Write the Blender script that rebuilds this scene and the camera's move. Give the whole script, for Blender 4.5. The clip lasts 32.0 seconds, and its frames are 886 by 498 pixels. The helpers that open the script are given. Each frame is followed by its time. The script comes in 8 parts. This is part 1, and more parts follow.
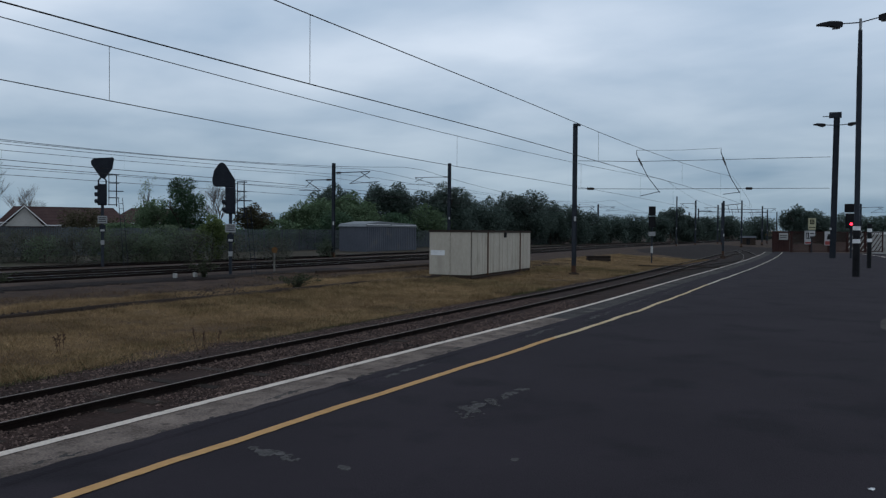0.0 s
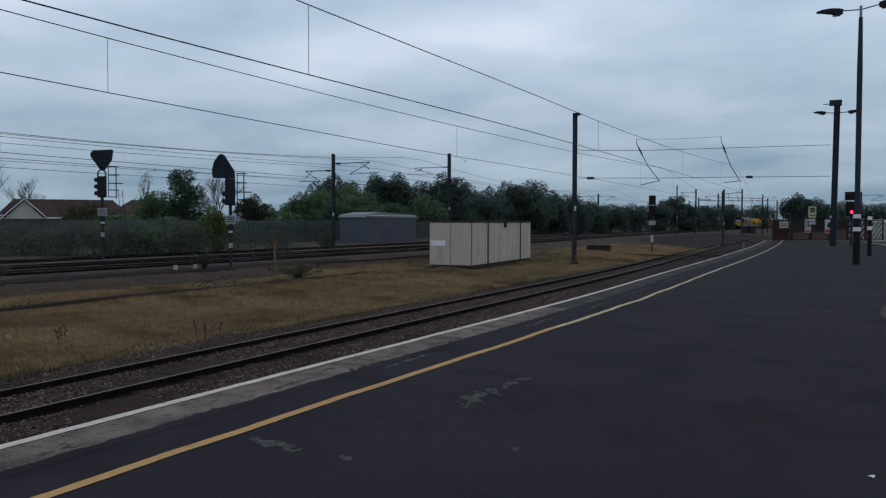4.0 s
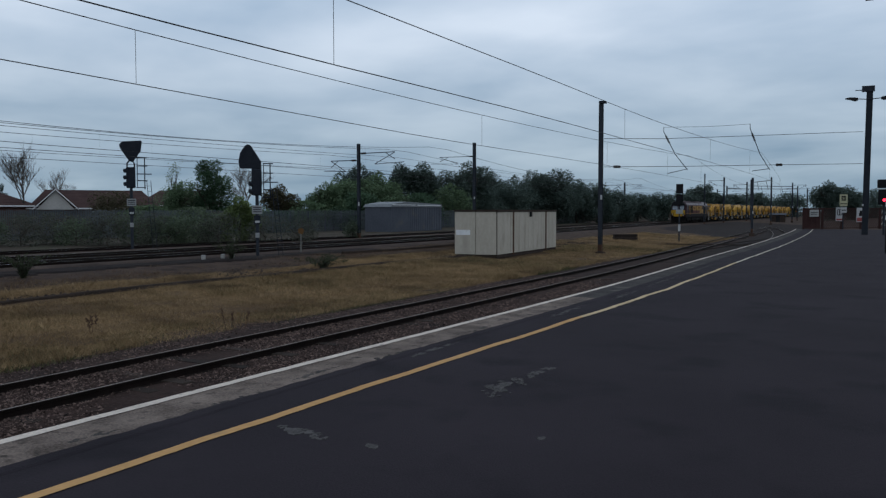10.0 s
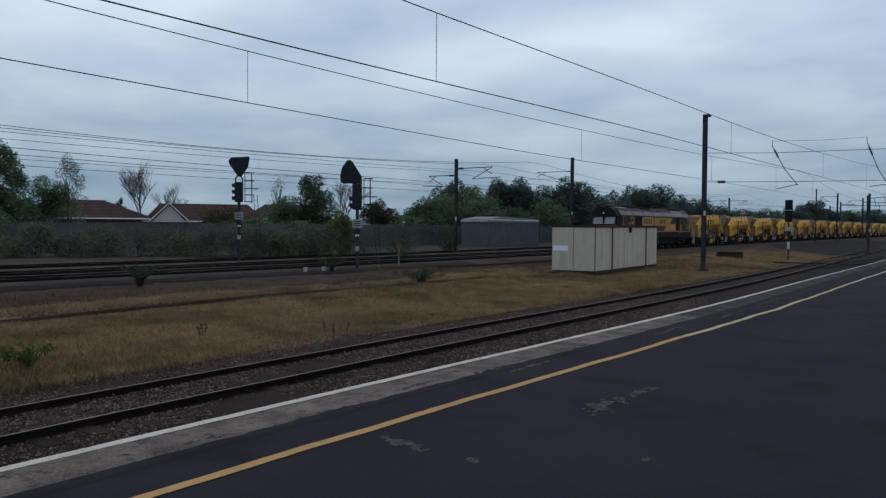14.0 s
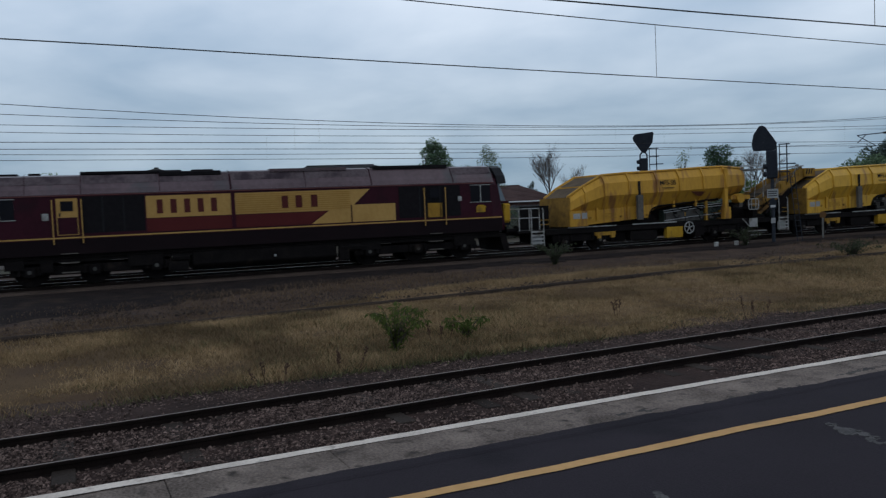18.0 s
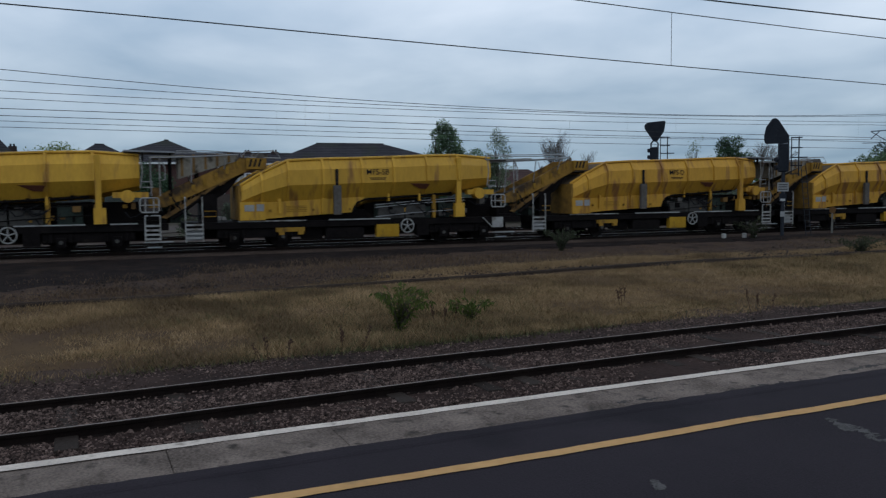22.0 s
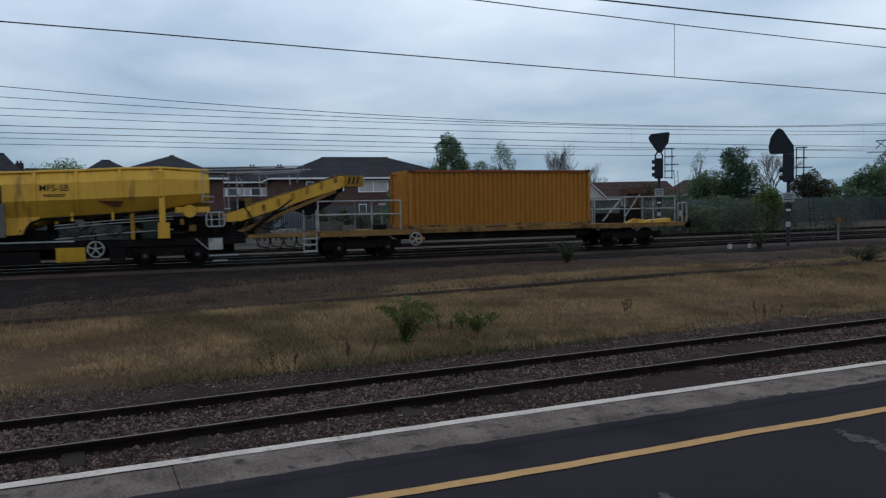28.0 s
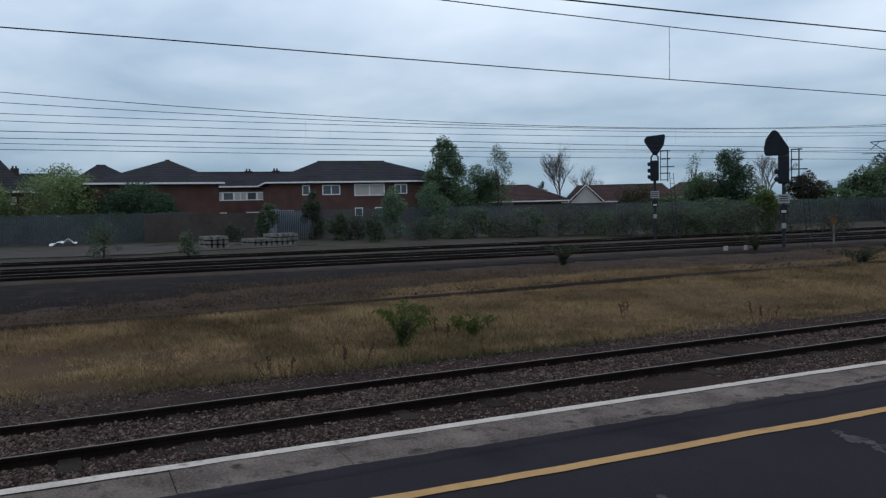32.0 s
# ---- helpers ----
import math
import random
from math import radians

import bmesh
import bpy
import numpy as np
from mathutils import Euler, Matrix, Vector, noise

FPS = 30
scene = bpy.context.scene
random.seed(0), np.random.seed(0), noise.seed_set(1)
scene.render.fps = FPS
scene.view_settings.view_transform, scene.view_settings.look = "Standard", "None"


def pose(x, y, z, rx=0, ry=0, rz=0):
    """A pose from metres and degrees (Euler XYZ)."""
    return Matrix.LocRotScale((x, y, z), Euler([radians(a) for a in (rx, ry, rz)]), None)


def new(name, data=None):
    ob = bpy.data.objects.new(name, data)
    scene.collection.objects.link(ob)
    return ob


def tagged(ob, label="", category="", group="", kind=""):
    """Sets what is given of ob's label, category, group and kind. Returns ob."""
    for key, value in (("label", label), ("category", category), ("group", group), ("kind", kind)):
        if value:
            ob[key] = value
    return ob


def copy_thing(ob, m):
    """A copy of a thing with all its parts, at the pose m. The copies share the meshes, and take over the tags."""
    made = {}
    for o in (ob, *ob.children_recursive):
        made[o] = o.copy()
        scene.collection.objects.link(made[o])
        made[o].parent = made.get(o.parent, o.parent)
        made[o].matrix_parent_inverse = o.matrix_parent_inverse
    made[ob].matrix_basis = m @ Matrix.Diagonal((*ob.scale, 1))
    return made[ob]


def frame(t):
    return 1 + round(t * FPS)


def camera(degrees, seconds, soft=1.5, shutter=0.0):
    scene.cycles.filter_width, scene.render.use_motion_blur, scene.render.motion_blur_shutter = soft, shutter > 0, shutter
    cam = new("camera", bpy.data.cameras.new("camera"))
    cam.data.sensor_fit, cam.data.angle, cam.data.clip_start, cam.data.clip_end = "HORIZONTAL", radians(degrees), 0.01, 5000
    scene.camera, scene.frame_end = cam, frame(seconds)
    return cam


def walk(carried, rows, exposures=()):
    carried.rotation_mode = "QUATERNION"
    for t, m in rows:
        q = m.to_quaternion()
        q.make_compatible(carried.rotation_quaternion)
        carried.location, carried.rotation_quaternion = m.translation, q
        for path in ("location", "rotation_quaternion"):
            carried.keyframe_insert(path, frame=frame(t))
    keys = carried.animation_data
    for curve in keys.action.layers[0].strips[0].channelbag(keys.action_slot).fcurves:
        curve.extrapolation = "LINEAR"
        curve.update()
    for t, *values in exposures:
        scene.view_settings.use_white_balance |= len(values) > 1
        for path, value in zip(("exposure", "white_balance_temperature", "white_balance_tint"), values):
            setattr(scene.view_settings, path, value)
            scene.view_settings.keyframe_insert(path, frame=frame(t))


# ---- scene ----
cam = camera(58.3, 32.0, soft=1.3, shutter=0.1)
walk(cam, [
    (0.0, pose(0.120, 0.185, 1.65, 88.76, -0.43, 27.21)),
    (0.5, pose(0.120, 0.185, 1.65, 88.61, -0.36, 26.97)),
    (1.0, pose(0.120, 0.185, 1.65, 88.67, -0.14, 26.94)),
    (1.5, pose(0.120, 0.185, 1.65, 88.49, -0.33, 26.96)),
    (2.0, pose(0.120, 0.185, 1.65, 88.44, -0.14, 27.60)),
    (2.5, pose(0.120, 0.185, 1.65, 88.30, -0.27, 27.51)),
    (3.0, pose(0.120, 0.185, 1.65, 88.28, -0.32, 27.44)),
    (3.5, pose(0.120, 0.185, 1.65, 88.18, -0.12, 27.21)),
    (5.5, pose(0.120, 0.185, 1.65, 87.88, -0.05, 27.37)),
    (6.0, pose(0.120, 0.185, 1.65, 87.83, 0.26, 27.50)),
    (6.5, pose(0.120, 0.185, 1.65, 87.76, 0.39, 27.68)),
    (7.0, pose(0.120, 0.185, 1.65, 87.66, 0.14, 27.81)),
    (7.5, pose(0.120, 0.185, 1.65, 87.54, 0.18, 27.93)),
    (8.0, pose(0.120, 0.185, 1.65, 87.45, 0.18, 28.24)),
    (8.5, pose(0.120, 0.185, 1.65, 87.36, 0.32, 28.60)),
    (9.0, pose(0.120, 0.185, 1.65, 87.33, 0.46, 28.70)),
    (9.5, pose(0.120, 0.185, 1.65, 87.31, 0.22, 28.82)),
    (10.0, pose(0.120, 0.185, 1.65, 87.30, 0.06, 29.03)),
    (10.5, pose(0.120, 0.185, 1.65, 87.27, 0.07, 29.44)),
    (11.0, pose(0.120, 0.185, 1.65, 87.26, 0.06, 29.84)),
    (11.5, pose(0.120, 0.185, 1.65, 87.28, 0.24, 30.34)),
    (12.0, pose(0.120, 0.185, 1.65, 87.35, 0.18, 31.11)),
    (12.5, pose(0.118, 0.181, 1.65, 87.67, 0.13, 32.10)),
    (13.0, pose(0.111, 0.171, 1.65, 87.72, 0.14, 33.41)),
    (13.5, pose(0.101, 0.156, 1.65, 88.40, -0.30, 34.69)),
    (15.5, pose(0.045, 0.070, 1.65, 87.37, 0.57, 40.88)),
    (16.0, pose(0.031, 0.048, 1.65, 87.60, 0.86, 43.85)),
    (16.5, pose(0.019, 0.029, 1.65, 87.65, 1.76, 49.10)),
    (17.0, pose(0.009, 0.014, 1.65, 87.73, 2.01, 54.12)),
    (17.5, pose(0.002, 0.004, 1.65, 87.78, 2.42, 60.73)),
    (18.0, pose(0.000, 0.000, 1.65, 87.20, 2.51, 64.41)),
    (18.5, pose(0.000, 0.000, 1.65, 87.10, 2.02, 65.09)),
    (19.0, pose(0.000, 0.000, 1.65, 86.94, 1.74, 65.37)),
    (19.5, pose(0.000, 0.000, 1.65, 86.73, 1.53, 64.89)),
    (20.0, pose(0.000, 0.000, 1.65, 86.55, 1.32, 65.17)),
    (20.5, pose(0.000, 0.000, 1.65, 86.51, 1.08, 65.19)),
    (21.0, pose(0.000, 0.000, 1.65, 86.19, 0.82, 64.75)),
    (21.5, pose(0.000, 0.000, 1.65, 86.16, 0.72, 65.05)),
    (22.0, pose(0.000, 0.000, 1.65, 85.91, 0.51, 65.00)),
    (22.5, pose(0.000, 0.000, 1.65, 85.81, 0.62, 65.14)),
    (23.0, pose(0.000, 0.000, 1.65, 85.91, 0.65, 65.41)),
    (23.5, pose(0.000, 0.000, 1.65, 85.74, 0.56, 65.16)),
    (24.0, pose(0.000, 0.000, 1.65, 85.70, 0.37, 65.16)),
    (24.5, pose(0.000, 0.000, 1.65, 85.74, 0.43, 65.45)),
    (25.0, pose(0.000, 0.000, 1.65, 85.85, 0.50, 65.64)),
    (25.5, pose(0.000, 0.000, 1.65, 86.29, 0.64, 65.54)),
    (27.5, pose(0.000, 0.000, 1.65, 86.77, 0.80, 65.43)),
    (28.0, pose(0.000, 0.000, 1.65, 86.85, 0.99, 65.35)),
    (28.5, pose(0.000, 0.000, 1.65, 86.77, 0.99, 65.11)),
    (29.0, pose(0.000, 0.000, 1.65, 86.78, 0.91, 65.10)),
    (29.5, pose(0.000, 0.000, 1.65, 86.84, 1.00, 65.32)),
    (30.0, pose(0.000, 0.000, 1.65, 86.74, 1.08, 65.34)),
    (30.5, pose(0.000, 0.000, 1.65, 86.91, 1.17, 65.19)),
    (31.0, pose(0.000, 0.000, 1.65, 87.08, 1.18, 65.00)),
    (31.5, pose(0.000, 0.000, 1.65, 86.96, 1.15, 65.08)),
    (32.0, pose(0.000, 0.000, 1.65, 87.08, 1.28, 65.08)),
], exposures=((0.0, -0.10), (12.0, -0.07), (18.0, -0.02), (25.0, 0.06), (28.0, 0.11), (30.0, 0.15), (32.0, 0.15)))

# ---- sky and light: a dull overcast evening ----
world = bpy.data.worlds.new("overcast_sky")
scene.world = world
world.use_nodes = True
wn, wl = world.node_tree.nodes, world.node_tree.links
wn.clear()


def wnode(kind, **values):
    n = wn.new(kind)
    for key, value in values.items():
        n.inputs[key].default_value = value
    return n


sky = wn.new("ShaderNodeTexSky")
sky.sky_type, sky.sun_disc = "NISHITA", False
sky.sun_elevation, sky.sun_rotation = radians(32), radians(170)
coord = wn.new("ShaderNodeTexCoord")
split = wn.new("ShaderNodeSeparateXYZ")
wl.new(coord.outputs["Generated"], split.inputs[0])
# the cloud sheet lies flat overhead: directions divided by their height
lift = wnode("ShaderNodeMath")
lift.operation = "ADD"
lift.inputs[1].default_value = 0.16
wl.new(split.outputs["Z"], lift.inputs[0])
floor_lift = wn.new("ShaderNodeMath")
floor_lift.operation = "MAXIMUM"
floor_lift.inputs[1].default_value = 0.05
wl.new(lift.outputs[0], floor_lift.inputs[0])
flat = wn.new("ShaderNodeVectorMath")
flat.operation = "DIVIDE"
wl.new(coord.outputs["Generated"], flat.inputs[0])
wl.new(floor_lift.outputs[0], flat.inputs[1])
stretch = wn.new("ShaderNodeMapping")
stretch.inputs["Rotation"].default_value = (0, 0, radians(35))
stretch.inputs["Scale"].default_value = (1.0, 1.15, 0.5)
wl.new(flat.outputs[0], stretch.inputs["Vector"])
clouds = wnode("ShaderNodeTexNoise", Scale=1.1, Detail=5.0, Roughness=0.46, Distortion=0.2)
wl.new(stretch.outputs[0], clouds.inputs["Vector"])
ramp = wn.new("ShaderNodeValToRGB")
ramp.color_ramp.elements[0].position, ramp.color_ramp.elements[1].position = 0.30, 0.70
ramp.color_ramp.elements[0].color = (0.345, 0.457, 0.600, 1)
ramp.color_ramp.elements[1].color = (0.648, 0.735, 0.856, 1)
wl.new(clouds.outputs["Fac"], ramp.inputs[0])
veil = wn.new("ShaderNodeMix")
veil.data_type = "RGBA"
veil.inputs[0].default_value = 0.03
wl.new(ramp.outputs[0], veil.inputs[6])
dim = wn.new("ShaderNodeVectorMath")
dim.operation = "SCALE"
dim.inputs["Scale"].default_value = 0.1
wl.new(sky.outputs[0], dim.inputs[0])
wl.new(dim.outputs[0], veil.inputs[7])
back = wnode("ShaderNodeBackground", Strength=1.0)
# an overcast sky is duller and bluer towards the horizon
fade = wn.new("ShaderNodeMapRange")
fade.interpolation_type = "SMOOTHSTEP"
fade.inputs["From Min"].default_value, fade.inputs["From Max"].default_value = -0.04, 0.28
wl.new(split.outputs["Z"], fade.inputs["Value"])
depth = wn.new("ShaderNodeMix")
depth.data_type = "RGBA"
depth.inputs[6].default_value, depth.inputs[7].default_value = (0.53, 0.625, 0.65, 1), (1.16, 1.16, 1.16, 1)
wl.new(fade.outputs[0], depth.inputs[0])
tint = wn.new("ShaderNodeMix")
tint.data_type, tint.blend_type = "RGBA", "MULTIPLY"
tint.inputs[0].default_value = 1.0
tint.clamp_result = False
wl.new(veil.outputs[2], tint.inputs[6])
wl.new(depth.outputs[2], tint.inputs[7])
wl.new(tint.outputs[2], back.inputs["Color"])
wl.new(back.outputs[0], wn.new("ShaderNodeOutputWorld").inputs["Surface"])

sun_data = bpy.data.lights.new("sun", "SUN")
sun_data.energy, sun_data.angle, sun_data.color = 0.1, radians(40), (1.0, 0.96, 0.9)
sun = new("sun", sun_data)
sun.matrix_world = pose(0, 0, 60, 48, 0, 150)

# ---- materials ----


def mat(name, low, high, scale=4.0, rough=0.8, metal=0.0, bump=0.0, fine=40.0, stain=None, stain_scale=0.6, stain_at=0.55,
        island=0.0, stretched=(1, 1, 1), spec=0.08, glow=None, placed=False):
    """A surface whose colour wanders from low to high at a coarse and a fine scale, with optional stains."""
    m = bpy.data.materials.new(name)
    m.use_nodes = True
    n, l = m.node_tree.nodes, m.node_tree.links
    b = n["Principled BSDF"]
    b.inputs["Roughness"].default_value, b.inputs["Metallic"].default_value = rough, metal
    b.inputs["Specular IOR Level"].default_value = spec
    tc = n.new("ShaderNodeTexCoord")
    mp = n.new("ShaderNodeMapping")
    mp.inputs["Scale"].default_value = stretched
    if placed:
        l.new(n.new("ShaderNodeNewGeometry").outputs["Position"], mp.inputs["Vector"])
    else:
        l.new(tc.outputs["Object"], mp.inputs["Vector"])

    def noise_at(s, detail=4.0):
        k = n.new("ShaderNodeTexNoise")
        k.inputs["Scale"].default_value, k.inputs["Detail"].default_value = s, detail
        l.new(mp.outputs[0], k.inputs["Vector"])
        return k

    def blend(fac, a, c):
        k = n.new("ShaderNodeMix")
        k.data_type = "RGBA"
        if isinstance(fac, float):
            k.inputs[0].default_value = fac
        else:
            l.new(fac, k.inputs[0])
        for socket, v in ((k.inputs[6], a), (k.inputs[7], c)):
            if isinstance(v, tuple):
                socket.default_value = (*v, 1)
            else:
                l.new(v, socket)
        return k.outputs[2]

    def sharpen(socket, a, c):
        k = n.new("ShaderNodeMapRange")
        k.inputs["From Min"].default_value, k.inputs["From Max"].default_value = a, c
        l.new(socket, k.inputs["Value"])
        return k.outputs[0]

    coarse, small = noise_at(scale), noise_at(fine, 3.0)
    mixed = n.new("ShaderNodeMath")
    mixed.operation = "MULTIPLY_ADD"
    mixed.inputs[1].default_value, = (0.55,)
    l.new(coarse.outputs["Fac"], mixed.inputs[0])
    half = n.new("ShaderNodeMath")
    half.operation = "MULTIPLY"
    half.inputs[1].default_value = 0.45
    l.new(small.outputs["Fac"], half.inputs[0])
    l.new(half.outputs[0], mixed.inputs[2])
    colour = blend(sharpen(mixed.outputs[0], 0.33, 0.67), low, high)
    if stain:
        colour = blend(sharpen(noise_at(stain_scale, 6.0).outputs["Fac"], stain_at, stain_at + 0.14), colour, stain)
    if island:
        info = n.new("ShaderNodeObjectInfo")
        geo = n.new("ShaderNodeNewGeometry")
        add = n.new("ShaderNodeMath")
        add.operation = "ADD"
        l.new(info.outputs["Random"], add.inputs[0])
        l.new(geo.outputs["Random Per Island"], add.inputs[1])
        frac = n.new("ShaderNodeMath")
        frac.operation = "FRACT"
        l.new(add.outputs[0], frac.inputs[0])
        hsv = n.new("ShaderNodeHueSaturation")
        rng = n.new("ShaderNodeMapRange")
        rng.inputs["To Min"].default_value, rng.inputs["To Max"].default_value = 1 - island, 1 + island
        l.new(frac.outputs[0], rng.inputs["Value"])
        l.new(rng.outputs[0], hsv.inputs["Value"])
        l.new(colour, hsv.inputs["Color"])
        colour = hsv.outputs[0]
    l.new(colour, b.inputs["Base Color"])
    if bump:
        k = n.new("ShaderNodeBump")
        k.inputs["Strength"].default_value, k.inputs["Distance"].default_value = bump, 0.02
        l.new(small.outputs["Fac"], k.inputs["Height"])
        l.new(k.outputs[0], b.inputs["Normal"])
    if glow:
        b.inputs["Emission Color"].default_value, b.inputs["Emission Strength"].default_value = (*glow[:3], 1), glow[3]
    return m


M_ASPHALT = mat("asphalt", (0.0188, 0.0154, 0.0184), (0.0342, 0.0278, 0.0328), 0.45, 0.9, bump=0.35, fine=70, spec=0.06, stain=(0.0190, 0.0158, 0.0190), stain_scale=0.9, stain_at=0.50)
M_COPING = mat("coping_concrete", (0.058, 0.044, 0.037), (0.232, 0.182, 0.153), 2.6, 0.9, bump=1.0, fine=48, stain=(0.050, 0.040, 0.034), stain_scale=7.0, stain_at=0.56, island=0.10, placed=True)
M_COPING_DK = mat("asphalt_covered_coping", (0.022, 0.0200, 0.0208), (0.070, 0.062, 0.057), 2.0, 0.9, bump=0.6, fine=60, stain=(0.125, 0.110, 0.096), stain_scale=1.6, stain_at=0.60, placed=True)
M_PATCH = mat("worn_patch", (0.036, 0.033, 0.033), (0.105, 0.097, 0.094), 9, 0.9, bump=0.5, fine=45)
M_WHITE_LINE = mat("white_line_paint", (0.40, 0.335, 0.285), (0.66, 0.565, 0.485), 3, 0.75, fine=45, stain=(0.17, 0.14, 0.118), stain_scale=6, stain_at=0.60)
M_YELLOW_LINE = mat("yellow_line_paint", (0.39, 0.213, 0.080), (0.50, 0.288, 0.118), 2, 0.7, fine=15, stain=(0.27, 0.175, 0.085), stain_scale=2.5, stain_at=0.62)
M_YELLOW_WORN = mat("worn_pale_yellow_paint", (0.40, 0.29, 0.165), (0.54, 0.41, 0.25), 2, 0.75, fine=15, stain=(0.24, 0.19, 0.13), stain_scale=2.5, stain_at=0.62)
M_CREAM_LINE = mat("bleached_cream_paint", (0.42, 0.36, 0.28), (0.58, 0.51, 0.41), 2, 0.75, fine=15, stain=(0.26, 0.22, 0.17), stain_scale=2.5, stain_at=0.62)
M_PLATE = mat("dull_white_plate", (0.22, 0.225, 0.225), (0.33, 0.335, 0.33), 4, 0.6, fine=14)
M_BRICK = mat("dark_brick", (0.14, 0.07, 0.05), (0.24, 0.12, 0.08), 2, 0.9, fine=9, bump=0.2)
M_GROUND = mat("trackside_soil", (0.018, 0.0118, 0.0096), (0.078, 0.050, 0.037), 1.1, 0.95, bump=0.9, fine=26, stain=(0.058, 0.038, 0.025), stain_scale=1.6, stain_at=0.5)
M_BALLAST = mat("dirty_ballast", (0.016, 0.0095, 0.0080), (0.046, 0.028, 0.0230), 1.2, 0.95, bump=0.9, fine=18, stain=(0.015, 0.0105, 0.0092), stain_scale=0.9)
M_STONE = mat("ballast_stone", (0.022, 0.0140, 0.0118), (0.150, 0.104, 0.088), 6, 0.9, fine=30, island=0.85)
M_MAIN_BALLAST = mat("dark_main_line_ballast", (0.024, 0.0170, 0.0138), (0.078, 0.054, 0.0425), 0.8, 0.95, bump=0.9, fine=9)
M_RAIL = mat("rusty_rail_steel", (0.0065, 0.0045, 0.0040), (0.018, 0.012, 0.010), 3, 0.85, 0.0, fine=40)
M_RAIL_TOP = mat("worn_rail_head", (0.11, 0.085, 0.072), (0.25, 0.20, 0.17), 3, 0.5, 0.25, fine=60)
M_RAIL_BRIGHT = mat("polished_rail_head", (0.48, 0.46, 0.44), (0.62, 0.60, 0.58), 2, 0.25, 1.0, fine=30)
M_SLEEPER = mat("old_timber_sleeper", (0.020, 0.015, 0.012), (0.042, 0.032, 0.027), 3, 0.9, bump=0.4, fine=25, island=0.3)
M_CONC = mat("weathered_concrete", (0.24, 0.235, 0.22), (0.40, 0.39, 0.37), 2, 0.9, fine=30, bump=0.2, stain=(0.17, 0.165, 0.15), stain_scale=1.3)
M_OLD_CONC = mat("grubby_old_concrete", (0.085, 0.080, 0.072), (0.22, 0.21, 0.19), 2, 0.9, fine=20, bump=0.3, stain=(0.06, 0.056, 0.048), stain_scale=1.8)
M_STEEL = mat("dark_galvanised_steel", (0.021, 0.025, 0.032), (0.042, 0.047, 0.057), 1.5, 0.6, 0.2, fine=20)
M_RUST = mat("brown_rusty_steel", (0.06, 0.035, 0.025), (0.12, 0.065, 0.04), 2, 0.85, 0.2, fine=25)
M_STRAP = mat("dark_rusty_steel", (0.030, 0.022, 0.018), (0.058, 0.042, 0.034), 2, 0.85, 0.1, fine=25)
M_BLACK = mat("black_paint", (0.008, 0.008, 0.009), (0.018, 0.018, 0.020), 2, 0.55, fine=20)
M_UNDER = mat("grimy_underframe", (0.0035, 0.003, 0.003), (0.012, 0.0096, 0.009), 2.5, 0.8, 0.1, fine=18, stain=(0.026, 0.019, 0.0155), stain_scale=1.5, stain_at=0.62)
M_WHITE = mat("white_paint", (0.60, 0.60, 0.60), (0.78, 0.78, 0.77), 2, 0.6, fine=20, stain=(0.45, 0.43, 0.40), stain_scale=2.0, stain_at=0.6)
M_CABIN = mat("cream_cabin_steel", (0.375, 0.335, 0.275), (0.475, 0.428, 0.358), 0.9, 0.6, fine=8, stain=(0.36, 0.32, 0.262), stain_scale=1.4, stain_at=0.55, stretched=(1, 1, 0.5))
M_TRAIN_WHITE = mat("grubby_white_paint", (0.23, 0.228, 0.22), (0.37, 0.366, 0.35), 2, 0.6, fine=20, stain=(0.16, 0.145, 0.13), stain_scale=3.0, stain_at=0.52)
M_CANOPY = mat("dusty_canopy_steel", (0.16, 0.14, 0.11), (0.28, 0.25, 0.20), 1.5, 0.8, fine=10, stain=(0.05, 0.04, 0.03), stain_scale=2)
M_WIRE = mat("dark_copper_wire", (0.020, 0.020, 0.022), (0.04, 0.038, 0.036), 3, 0.6, 0.5)
M_INSUL = mat("brown_insulator", (0.03, 0.022, 0.02), (0.05, 0.04, 0.035), 4, 0.35)
M_RED_LAMP = mat("red_signal_lamp", (0.6, 0.02, 0.03), (0.7, 0.03, 0.04), 4, 0.4, glow=(1.0, 0.03, 0.07, 4.0))
M_HEADLAMP = mat("lit_headlamp", (0.8, 0.75, 0.6), (0.9, 0.85, 0.7), 4, 0.3, glow=(1.0, 0.86, 0.6, 0.22))
M_SIGN = mat("white_sign_face", (0.36, 0.36, 0.36), (0.46, 0.46, 0.45), 3, 0.5, fine=10)
M_SIGN_YEL = mat("yellow_sign_face", (0.34, 0.32, 0.20), (0.42, 0.40, 0.26), 3, 0.5, fine=10)
M_SIGN_RED = mat("red_sign_paint", (0.24, 0.05, 0.05), (0.32, 0.08, 0.07), 3, 0.5)
M_ORANGE = mat("orange_board", (0.10, 0.052, 0.022), (0.15, 0.078, 0.032), 3, 0.6)
